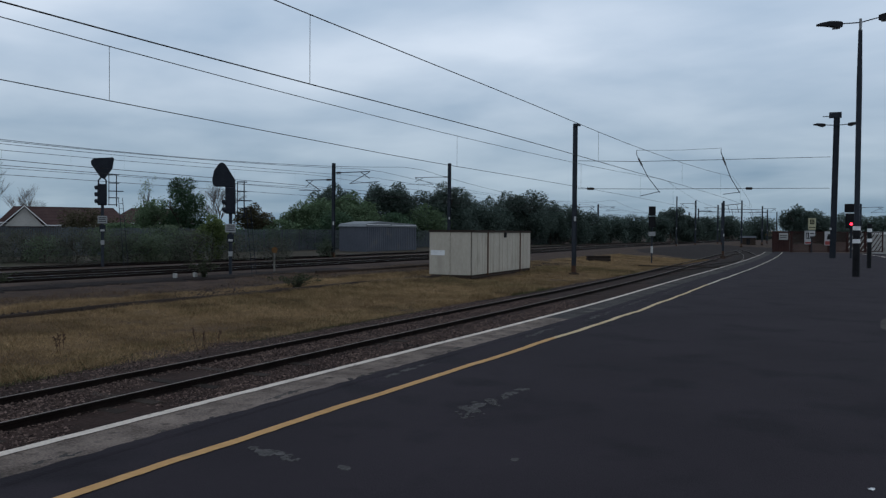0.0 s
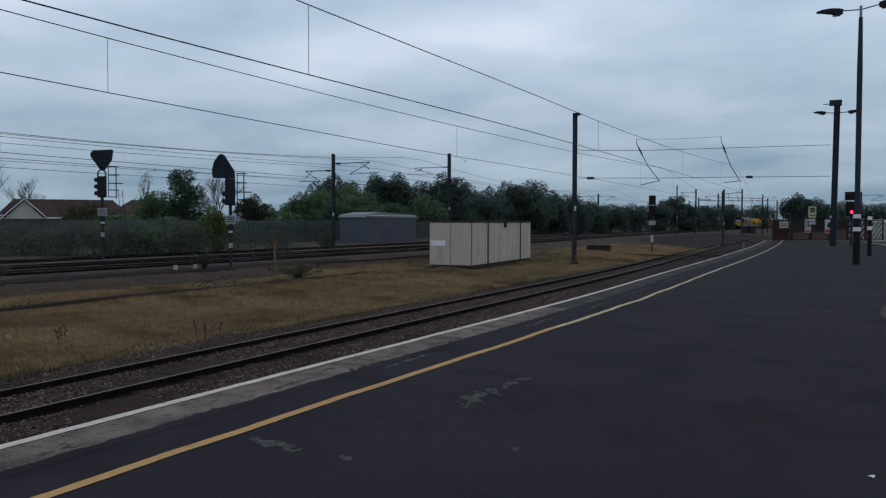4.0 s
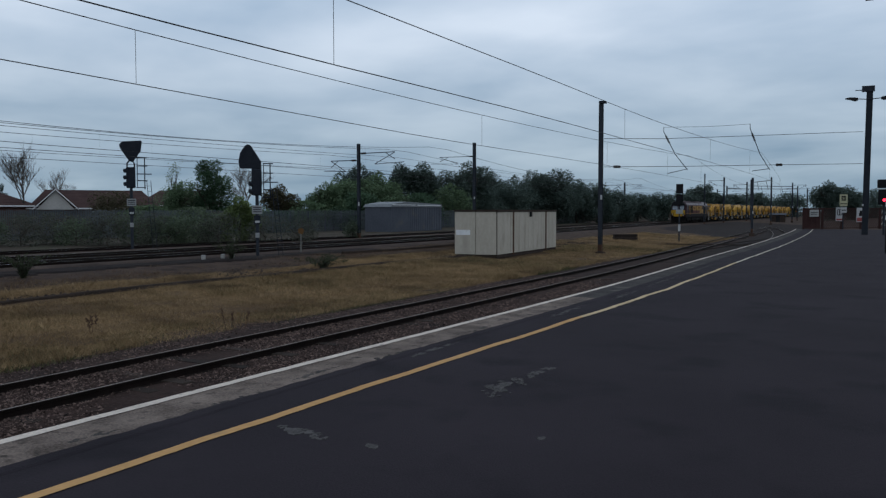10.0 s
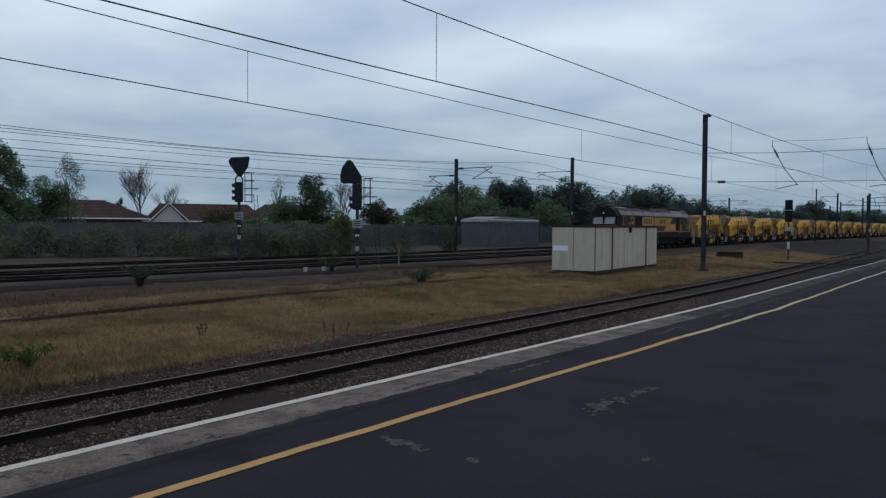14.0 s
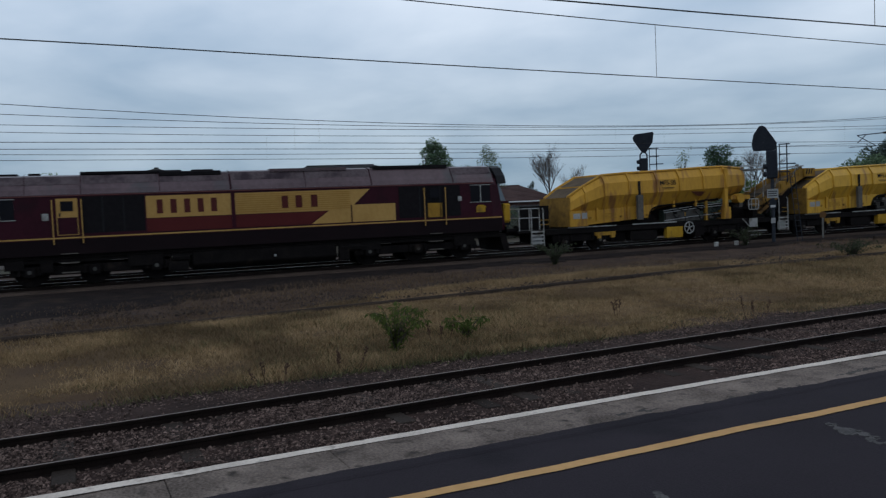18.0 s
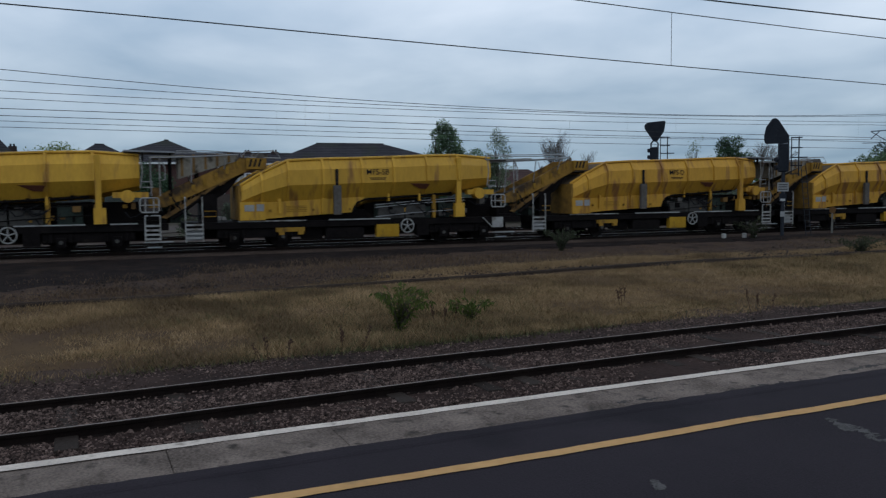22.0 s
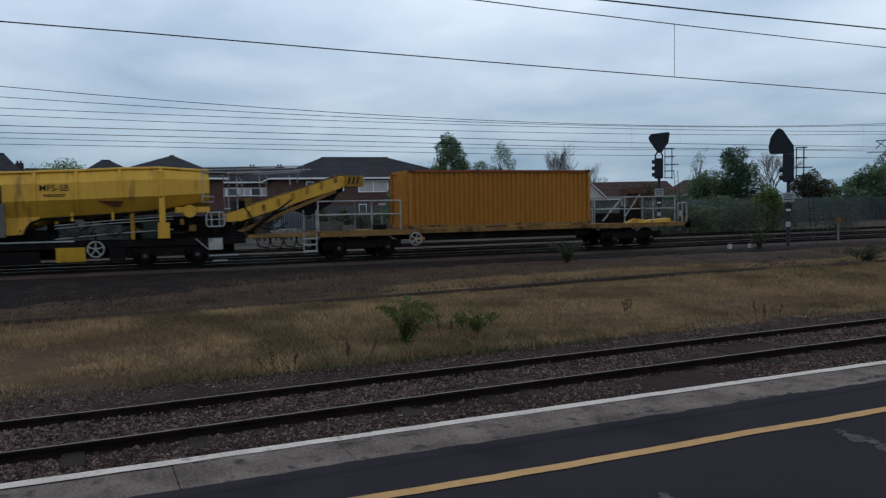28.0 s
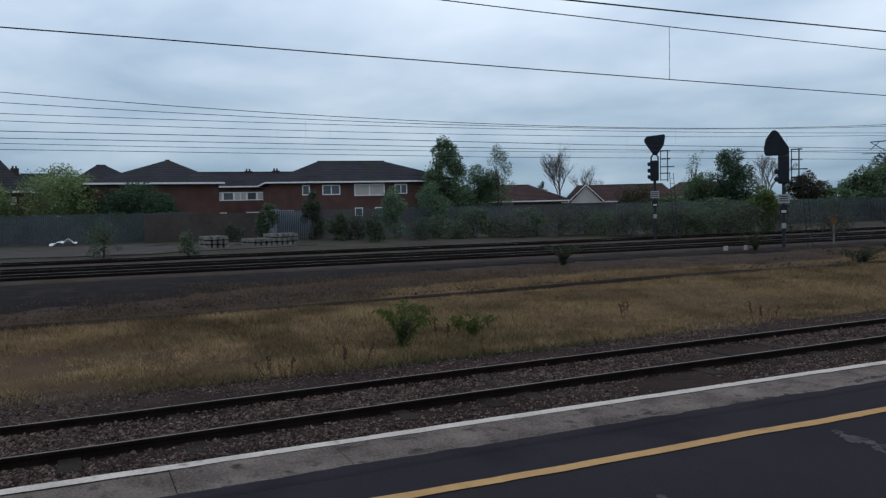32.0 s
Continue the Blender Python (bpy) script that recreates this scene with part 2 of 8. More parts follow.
# train
M_MFS = mat("yellow_wagon_paint", (0.430, 0.232, 0.026), (0.590, 0.332, 0.040), 0.5, 0.45, fine=7, stain=(0.255, 0.125, 0.032), stain_scale=1.2, stain_at=0.56, island=0.08, stretched=(1, 2.6, 0.55), spec=0.2)
M_MFS_B = mat("faded_orange_yellow_paint", (0.372, 0.190, 0.024), (0.525, 0.278, 0.036), 0.5, 0.5, fine=7, stain=(0.215, 0.100, 0.034), stain_scale=1.1, stain_at=0.53, island=0.10, stretched=(1, 2.6, 0.55), spec=0.15)
M_MFS_DK = mat("grimy_yellow_paint", (0.19, 0.10, 0.02), (0.36, 0.20, 0.03), 1.2, 0.7, fine=10, stain=(0.10, 0.06, 0.03), stain_scale=1.6)
M_CONV = mat("dirty_conveyor_paint", (0.145, 0.082, 0.024), (0.33, 0.18, 0.036), 1.0, 0.75, fine=6, stain=(0.055, 0.037, 0.025), stain_scale=1.1, stain_at=0.5)
M_BELT = mat("dusty_conveyor_belt", (0.055, 0.040, 0.028), (0.125, 0.088, 0.055), 2, 0.85, fine=20)
M_MAROON = mat("maroon_paint", (0.0255, 0.0054, 0.0098), (0.040, 0.0082, 0.0148), 0.7, 0.40, fine=8, stain=(0.022, 0.0068, 0.0105), stain_scale=1.0)
# roof maroon lightened to grey-mauve, which paints in reflected sky
M_MAROON_ROOF = mat("sooty_sheened_roof", (0.056, 0.030, 0.035), (0.100, 0.062, 0.068), 0.8, 0.42, fine=6, stain=(0.052, 0.044, 0.047), stain_scale=0.7, spec=0.35)
M_GOLD = mat("gold_paint", (0.34, 0.195, 0.058), (0.42, 0.25, 0.08), 1, 0.5, fine=8)
M_NOSE = mat("yellow_warning_end", (0.31, 0.172, 0.016), (0.42, 0.24, 0.024), 1.2, 0.5, fine=8, stain=(0.16, 0.10, 0.03), stain_scale=2.2)
# pale blue base paints in the sky that shows in the windscreens
M_GLASS = mat("sky_pale_windscreen_glass", (0.10, 0.12, 0.14), (0.14, 0.165, 0.19), 1, 0.06, spec=0.8)
M_SIDE_GLASS = mat("dark_side_window", (0.006, 0.006, 0.008), (0.012, 0.012, 0.015), 1, 0.30, spec=0.06)
M_GRILLE = mat("black_radiator_grille", (0.005, 0.004, 0.005), (0.012, 0.0105, 0.0115), 6, 0.7, fine=80)
M_ORANGE_BOX = mat("orange_container_paint", (0.255, 0.102, 0.018), (0.345, 0.142, 0.0245), 0.5, 0.6, fine=6, stain=(0.23, 0.090, 0.020), stain_scale=1.6, stain_at=0.6, stretched=(1, 1, 0.35))
M_DECK = mat("dirty_brown_deck_paint", (0.11, 0.062, 0.026), (0.24, 0.135, 0.045), 1.5, 0.8, fine=8, stain=(0.06, 0.036, 0.02), stain_scale=2)
M_GREY = mat("grey_machine_paint", (0.20, 0.20, 0.20), (0.30, 0.30, 0.30), 2, 0.6, fine=10)
M_JACK = mat("grimy_grey_steel", (0.075, 0.066, 0.058), (0.14, 0.125, 0.11), 2, 0.6, fine=10, stain=(0.045, 0.036, 0.03), stain_scale=2)
M_GREEN_M = mat("green_machine_paint", (0.022, 0.032, 0.026), (0.045, 0.058, 0.048), 2, 0.6, fine=10)

M_COVER = mat("dull_machine_cover", (0.045, 0.043, 0.040), (0.085, 0.080, 0.073), 2, 0.7, fine=9, stain=(0.030, 0.023, 0.018), stain_scale=1.8, stain_at=0.5)
M_HOOD = mat("dusty_blue_grey_plate", (0.17, 0.175, 0.185), (0.27, 0.275, 0.285), 1.2, 0.7, fine=9, stain=(0.16, 0.13, 0.10), stain_scale=1.4, stain_at=0.55)
M_BADGE = mat("faded_red_badge", (0.10, 0.035, 0.022), (0.16, 0.06, 0.035), 3, 0.7, fine=14)
M_RED_RUST = mat("rust_red_edge", (0.15, 0.042, 0.022), (0.24, 0.080, 0.036), 2, 0.8, fine=14, stain=(0.10, 0.04, 0.025), stain_scale=3)

# ---- mesh helpers ----


def box(bm, x0, x1, y0, y1, z0, z1):
    v = [bm.verts.new((x, y, z)) for z in (z0, z1) for y in (y0, y1) for x in (x0, x1)]
    for f in ((0, 2, 3, 1), (4, 5, 7, 6), (0, 1, 5, 4), (2, 6, 7, 3), (0, 4, 6, 2), (1, 3, 7, 5)):
        bm.faces.new([v[i] for i in f])
    return v


def rod(bm, p, q, r, seg=6, r2=None):
    p, q = Vector(p), Vector(q)
    d = (q - p).normalized()
    a = d.orthogonal().normalized()
    c = d.cross(a)
    rings = []
    for o, rr in ((p, r), (q, r if r2 is None else r2)):
        rings.append([bm.verts.new(o + rr * (math.cos(2 * math.pi * i / seg) * a + math.sin(2 * math.pi * i / seg) * c)) for i in range(seg)])
    for i in range(seg):
        j = (i + 1) % seg
        bm.faces.new((rings[0][i], rings[0][j], rings[1][j], rings[1][i]))
    bm.faces.new(rings[0][::-1])
    bm.faces.new(rings[1])


def pipe(bm, points, r, seg=5):
    """One bent tube through all the points."""
    pts = [Vector(p) for p in points]
    up, rings = None, []
    for i, p in enumerate(pts):
        d = (pts[min(i + 1, len(pts) - 1)] - pts[max(i - 1, 0)])
        d = d.normalized() if d.length > 1e-6 else (pts[1] - pts[0]).normalized()
        up = d.orthogonal() if up is None else up - d * up.dot(d)
        if up.length < 1e-4:
            up = d.orthogonal()
        up.normalize()
        side = d.cross(up)
        rings.append([bm.verts.new(p + r * (math.cos(2 * math.pi * k / seg) * up + math.sin(2 * math.pi * k / seg) * side)) for k in range(seg)])
    for a, c in zip(rings, rings[1:]):
        for k in range(seg):
            j = (k + 1) % seg
            bm.faces.new((a[k], a[j], c[j], c[k]))
    bm.faces.new(rings[0][::-1])
    bm.faces.new(rings[-1])


def prism(bm, outline, x0, x1, axis="x"):
    """An outline of (a, b) pairs drawn out from x0 to x1 along an axis."""
    def place(k, a, c):
        return {"x": (k, a, c), "y": (a, k, c), "z": (a, c, k)}[axis]
    r0 = [bm.verts.new(place(x0, a, c)) for a, c in outline]
    r1 = [bm.verts.new(place(x1, a, c)) for a, c in outline]
    for i in range(len(outline)):
        j = (i + 1) % len(outline)
        bm.faces.new((r0[i], r0[j], r1[j], r1[i]))
    bm.faces.new(r0[::-1])
    bm.faces.new(r1)


def loft(bm, sections, caps=True):
    """Joins rings of equally many points into a skin."""
    rings = [[bm.verts.new(p) for p in s] for s in sections]
    n = len(rings[0])
    for a, c in zip(rings, rings[1:]):
        for i in range(n):
            j = (i + 1) % n
            bm.faces.new((a[i], a[j], c[j], c[i]))
    if caps:
        bm.faces.new(rings[0][::-1])
        bm.faces.new(rings[-1])


def soften(bm, width=0.02, segments=1):
    bmesh.ops.bevel(bm, geom=bm.edges[:], offset=width, segments=segments, affect="EDGES", clamp_overlap=True)


def mesh_of(name, bm, material):
    bmesh.ops.recalc_face_normals(bm, faces=bm.faces[:])
    me = bpy.data.meshes.new(name)
    bm.to_mesh(me)
    bm.free()
    me.materials.append(material)
    return me


def part(name, bm, material, parent=None, label="", smooth=False):
    me = mesh_of(name, bm, material)
    if smooth:
        me.shade_smooth()
    ob = new(name, me)
    if parent:
        ob.parent = parent
    if label:
        ob["label"] = label
    return ob


def each(name, bm, material, parent=None, label=""):
    """Every loose piece of a bmesh as a part of its own."""
    bm.verts.ensure_lookup_table()
    seen, out = set(), []
    for v in list(bm.verts):
        if v in seen:
            continue
        stack, piece = [v], []
        seen.add(v)
        while stack:
            a = stack.pop()
            piece.append(a)
            for e in a.link_edges:
                o = e.other_vert(a)
                if o not in seen:
                    seen.add(o)
                    stack.append(o)
        nb = bmesh.new()
        new_of = {a: nb.verts.new(a.co) for a in piece}
        for f in {f for a in piece for f in a.link_faces}:
            nb.faces.new([new_of[a] for a in f.verts])
        out.append(part(name, nb, material, parent, label))
    bm.free()
    return out


def raw(name, verts, faces, material, parent=None):
    me = bpy.data.meshes.new(name)
    me.from_pydata(verts, [], faces)
    me.materials.append(material)
    ob = new(name, me)
    if parent:
        ob.parent = parent
    return ob


def made(fn, *args):
    bm = bmesh.new()
    fn(bm, *args)
    return bm


def boxes(*rows):
    bm = bmesh.new()
    for r in rows:
        box(bm, *r)
    return bm


def thing(name, m, label, category, group=""):
    ob = new(name)
    ob.matrix_basis = m
    return tagged(ob, label, category, group)


def structure(ob, label, category="setting"):
    return tagged(ob, label, category, kind="structure")

# ---- the plan: lines along the railway, x as a function of y ----


def main_rail_x(y):
    """The near rail of the nearest main line."""
    if y < 0:
        return -30.9 + 0.07 * y
    if y < 100:
        return -30.9 + 0.07 * y - 0.0006 * y * y
    if y < 140:
        return -29.9 - 0.05 * (y - 100) + 0.05 * (y - 100) ** 2 / 80
    return -30.9


def siding_x(y):
    """The middle of the siding."""
    return -10.68 - 0.42 * (1 - math.exp(-max(y, 0) / 8)) - 0.0008 * min(max(y - 25, 0), 30) ** 2 - 0.048 * max(y - 55, 0)


def edge_x(y):
    """The edge of the platform."""
    return -5.45 + 0.22 * math.exp(-((y - 17) / 9) ** 2) - 0.00055 * max(y - 27, 0) ** 2


def bay_x(y):
    """The track along the platform."""
    return edge_x(y) - 1.5 - 0.0006 * max(y - 70, 0) ** 2


def disused_x(y):
    """The rail left lying in the grass."""
    return -20.45 - 0.4 * math.exp(-((y - 19) / 9) ** 2) + 0.04 * max(y - 34, 0)


def ground_z(x, y):
    """Trackside ground: low beside the siding, up to the main lines, level beyond."""
    k = min(max((-13.2 - x) / 15.0, 0), 1)
    return -1.17 + 0.56 * k * k * (3 - 2 * k)


def strip(name, line, lows, ys, material, parent=None):
    """A sheet along a line: lows are (offset across, height) pairs."""
    verts, faces = [], []
    n = len(lows)
    for y in ys:
        x = line(y)
        verts += [(x + o, y, z) for o, z in lows]
    for i in range(len(ys) - 1):
        for j in range(n - 1):
            a = i * n + j
            faces.append((a, a + 1, a + n + 1, a + n))
    return raw(name, verts, faces, material, parent)


def span(a, b, step):
    return [a + (b - a) * i / max(1, round((b - a) / step)) for i in range(max(1, round((b - a) / step)) + 1)]


# ---- ground ----
xs = [-2500, -900, -400, -200, -120] + [x * 1.0 for x in range(-90, -6, 1)] + [0, 20, 60, 150, 400, 900, 2500]
ys_g = [-2500, -900, -400, -200, -110] + span(-60, 130, 1.5) + [180, 260, 400, 900, 2500]
gv, gf = [], []
for y in ys_g:
    for x in xs:
        rough = 0.035 * noise.noise((x * 0.35, y * 0.35, 3)) + 0.02 * noise.noise((x * 1.3, y * 1.3, 9))
        gv.append((x, y, ground_z(x, y) + (rough if -90 < x < -6 else -0.02)))
nx = len(xs)
for i in range(len(ys_g) - 1):
    for j in range(nx - 1):
        a = i * nx + j
        gf.append((a, a + 1, a + nx + 1, a + nx))
ground = structure(raw("ground", gv, gf, M_GROUND), "brown trackside earth with thin dry grass", "ground")
ground.data.shade_smooth()

# dry turf between the siding and the main lines
M_TURF = mat("dry_turf", (0.054, 0.033, 0.0190), (0.134, 0.083, 0.042), 1.1, 0.95, bump=0.8, fine=24, stain=(0.072, 0.044, 0.026), stain_scale=0.55, stain_at=0.48)
tv, tf = [], []
ys_t = span(-45, 95, 1.0)
for y in ys_t:
    for k in range(13):
        f = k / 12
        bare = min(max((2.5 - y) / 7, 0), 1)
        lo = siding_x(y) - 2.5 - 0.5 * noise.noise((y * 0.25, 3, 1)) - 1.6 * bare
        hi = -22.8 + 1.2 * noise.noise((y * 0.13, 7, 2)) + 0.03 * max(y - 30, 0) + 2.6 * min(max((11 - y) / 6, 0), 1)
        x = lo + (hi - lo) * f
        edge = -0.07 if k in (0, 12) else 0.035
        tv.append((x, y, ground_z(x, y) + edge + 0.04 * noise.noise((x * 0.6, y * 0.6, 1))))
for i in range(len(ys_t) - 1):
    for j in range(12):
        a = i * 13 + j
        tf.append((a, a + 13, a + 14, a + 1))
turf = structure(raw("grass_verge", tv, tf, M_TURF), "strip of dry brown turf beside the siding", "grass")
turf.data.shade_smooth()

# ---- tracks ----


def rail_section(z):
    """Half-outline of a flat-bottomed rail as (offset, height), rail head at z."""
    return [(-0.07, z - 0.155), (-0.07, z - 0.14), (-0.012, z - 0.125), (-0.012, z - 0.045), (-0.036, z - 0.035), (-0.036, z - 0.004),
            (0.036, z - 0.004), (0.036, z - 0.035), (0.012, z - 0.045), (0.012, z - 0.125), (0.07, z - 0.14), (0.07, z - 0.155)]


def track(name, line, z, ys, label, sleeper_mat, timber_from=None, timber_to=None, rail_top=M_RAIL_TOP, gauge=1.5, loose=None):
    t = thing(name, pose(0, 0, 0), label, "railway track")
    t["kind"] = "structure"
    for side in (-gauge / 2, gauge / 2):
        sec = rail_section(z)
        verts, faces = [], []
        n = len(sec)
        for y in ys:
            x = line(y) + side
            verts += [(x + o, y, h) for o, h in sec]
        for i in range(len(ys) - 1):
            for j in range(n):
                k = (j + 1) % n
                faces.append((i * n + j, i * n + k, (i + 1) * n + k, (i + 1) * n + j))
        raw("rail", verts, faces, M_RAIL, t)
        top = strip("rail_head", lambda y: line(y) + side, [(-0.018, z), (0.022, z)], ys, rail_top, t)
        top["label"] = "worn bright rail head"
    a, b = timber_from if timber_from is not None else ys[0], timber_to if timber_to is not None else ys[-1]
    verts, faces, spots = [], [], []
    rs = random.Random(len(name))
    y = a
    while y < b:
        x, dz = line(y), rs.uniform(-0.02, 0.045) if loose else rs.uniform(-0.03, 0.0)
        if loose and loose[0] < y < loose[1]:
            spots.append((x, y, dz, rs.uniform(-1.2, 1.2)))
            y += 0.68
            continue
        w = 0.125
        for zz in (z - 0.30, z - 0.150 + dz):
            verts += [(x - 1.28, y - w, zz), (x + 1.28, y - w, zz), (x + 1.28, y + w, zz), (x - 1.28, y + w, zz)]
        o = len(verts) - 8
        faces += [(o + 4, o + 5, o + 6, o + 7), (o, o + 1, o + 5, o + 4), (o + 1, o + 2, o + 6, o + 5), (o + 2, o + 3, o + 7, o + 6), (o + 3, o, o + 4, o + 7)]
        y += 0.68
    tagged(raw("sleepers", verts, faces, sleeper_mat, t), kind="stuff")
    if spots:
        bm = boxes((-1.28, 1.28, -0.125, 0.125, -0.30, -0.150))
        soften(bm, 0.012)
        me = mesh_of("sleeper", bm, sleeper_mat)
        for x, y, dz, turn in spots:
            ob = new("sleeper", me)
            ob.parent = t
            ob.matrix_basis = pose(x, y, z + dz, 0, 0, turn)
    return t


ys_near = span(-60, 29, 1.5) + span(33, 150, 3)[0:]
siding = track("siding_track", siding_x, -1.0, ys_near, "rusty siding track on dirty stone ballast", M_SLEEPER, loose=(-8, 60))
track("platform_track", bay_x, -1.0, ys_near, "rusty track close beside the platform edge", M_SLEEPER)
ys_main = span(-260, -60, 8) + span(-57, 150, 3) + span(160, 600, 20)
for o, nm in ((-0.75, "main_line_track"), (-4.45, "main_line_track"), (-9.8, "main_line_track")):
    track(nm, lambda y, o=o: main_rail_x(y) + o, -0.40, ys_main, "main line track with polished rail heads", M_CONC, -70, 140, M_RAIL_BRIGHT)
structure(strip("siding_ballast_bed", siding_x, [(-3.1, -1.20), (-1.9, -1.145), (-0.95, -1.115), (-0.82, -1.14), (-0.66, -1.14), (-0.5, -1.12), (0.5, -1.12), (0.66, -1.14), (0.82, -1.14), (0.95, -1.125), (2.1, -1.15), (4.6, -1.24)], ys_near, M_BALLAST), "dirty brown and grey ballast bed", "ballast")
structure(strip("main_ballast_bed", main_rail_x, [(-14.0, -0.64), (-12.4, -0.52), (1.0, -0.52), (1.9, -0.66), (3.2, -0.72)], ys_main, M_MAIN_BALLAST), "dark stone ballast under the main lines", "ballast")
# ash strip beside the line; the train's shade is painted into its colour
cv, cf = [], []
for i, y in enumerate(span(-60, 40, 0.4)):
    wide = 3.4 + 6.6 * min(max((14 - y) / 18, 0), 1) + 0.9 * noise.noise((y * 0.3, 4, 4)) + 0.9 * noise.noise((y * 0.9, 8, 4)) + 0.7 * noise.noise((y * 2.3, 5, 4))
    for k in range(6):
        x = main_rail_x(y) + 1.1 + (wide - 1.1) * k / 5
        cv.append((x, y, ground_z(x, y) + (-0.08 if k == 5 else 0.045)))
    if i:
        cf += [(6 * i - 6 + k, 6 * i - 5 + k, 6 * i + 1 + k, 6 * i + k) for k in range(5)]
structure(raw("ash_cess", cv, cf, mat("shaded_ash_and_gravel", (0.0050, 0.0036, 0.0035), (0.022, 0.0148, 0.0132), 1.6, 0.95, bump=0.9, fine=18, stain=(0.028, 0.0185, 0.0140), stain_scale=1.1, stain_at=0.56)), "dark ash and gravel beside the main line, with train shade in its colour", "ground").data.shade_smooth()
vv, vf = [], []
for i, y in enumerate(span(-60, 150, 2.0)):
    for k in range(9):
        x = main_rail_x(y) - 12.6 - 34.0 * k / 8
        vv.append((x, y, -0.56 + (-0.08 if k in (0, 8) else 0.03 * noise.noise((x * 0.5, y * 0.5, 6)))))
    if i:
        vf += [(9 * i - 9 + k, 9 * i + k, 9 * i + 1 + k, 9 * i - 8 + k) for k in range(8)]
structure(raw("lineside_verge", vv, vf, mat("rough_lineside_verge", (0.028, 0.023, 0.018), (0.072, 0.058, 0.043), 0.6, 0.95, bump=0.9, fine=9, stain=(0.048, 0.046, 0.030), stain_scale=0.5, stain_at=0.5)), "rough dull verge beyond the main lines", "ground").data.shade_smooth()
tb, tbf = [], []
for i, y in enumerate(span(44, 175, 2.5)):
    k = min(max((y - 80) / 34, 0), 1)
    k = k * k * (3 - 2 * k)
    lo = (siding_x(y) - 1.9) * (1 - k) + (main_rail_x(y) + 1.4) * k + 0.5 * noise.noise((y * 0.2, 2, 8))
    hi = edge_x(min(y, 80)) - 0.2
    for j in range(9):
        x = lo + (hi - lo) * j / 8
        tb.append((x, y, max(ground_z(x, y), -1.17) + (-0.06 if j in (0, 8) else 0.035)))
    if i:
        tbf += [(9 * i - 9 + j, 9 * i - 8 + j, 9 * i + 1 + j, 9 * i + j) for j in range(8)]
structure(raw("throat_ballast", tb, tbf, mat("oily_ballast", (0.008, 0.0058, 0.0052), (0.026, 0.0185, 0.0160), 0.8, 0.95, bump=0.9, fine=12, stain=(0.036, 0.026, 0.021), stain_scale=0.3, stain_at=0.6)), "dark oily ballast under the station throat", "ballast").data.shade_smooth()
# turnout from the platform track across to the siding
turnout = thing("turnout_rails", pose(0, 0, 0), "curved turnout rails joining two tracks", "railway track")
turnout["kind"] = "structure"


def turnout_x(y, y0, y1, a, c):
    k = min(max((y - y0) / (y1 - y0), 0), 1)
    return a(y) + (c(y) - a(y)) * k * k * (3 - 2 * k)


for o in (-0.75, 0.75):
    for y0, y1, a, c in ((50, 92, siding_x, bay_x),):
        bm = bmesh.new()
        pipe(bm, [(turnout_x(y, y0, y1, a, c) + o, y, max(ground_z(turnout_x(y, y0, y1, a, c), y), -1.17) + 0.13) for y in span(y0, y1, 2)], 0.028, 6)
        part("rail", bm, M_RAIL, turnout)
part("point_rodding", made(rod, (siding_x(66) - 3.2, 66.0, -1.02), (bay_x(66) - 1.2, 66.6, -1.02), 0.04, 6), M_SLEEPER, turnout)
# disused track, sunk in the grass
old = thing("disused_track", pose(0, 0, 0), "sunken disused rail in dry grass", "railway track")
old["kind"] = "structure"
for o, a, b in ((0.0, -40, 48), (-5.0, 35, 52)):
    sec = [(-0.05, -0.20), (-0.05, -0.03), (-0.03, 0.01), (0.03, 0.01), (0.05, -0.03), (0.05, -0.20)]
    ys_o = span(a, b, 2)
    verts, faces = [], []
    for y in ys_o:
        x = disused_x(y) + o
        zz = ground_z(x, y) + 0.10 + 0.05 * min(max((y - 8) / 10, 0), 1) + 0.05 * noise.noise((y * 0.11, o, 2))
        verts += [(x + across, y, zz + h) for across, h in sec]
    for i in range(len(ys_o) - 1):
        for j in range(6):
            k = (j + 1) % 6
            faces.append((i * 6 + j, i * 6 + k, (i + 1) * 6 + k, (i + 1) * 6 + j))
    raw("rail", verts, faces, M_STRAP, old)

# ---- platform ----
P_END = 80.0
ys_p = span(-45, P_END, 2.5)
pv, pf = [], []
cross = [(0.62, 0.0), (1.4, 0.0), (3.0, 0.0), (7.0, 0.0), (16.0, 0.0), (30.0, 0.0)]
platform = structure(strip("platform", edge_x, [(0.34, -1.3), (0.34, -0.16), (0.62, -0.16)] + cross + [(30.0, -1.3)], ys_p, M_ASPHALT), "dark worn asphalt platform surface", "platform")
structure(strip("platform_wall", edge_x, [(0.10, -1.4), (0.10, -0.15), (0.33, -0.15), (0.33, -1.4)], ys_p, M_BRICK), "dark brick platform face", "wall")

# ---- the train: everything stands on the rail at z = 0, y runs from the leading end to the rear ----


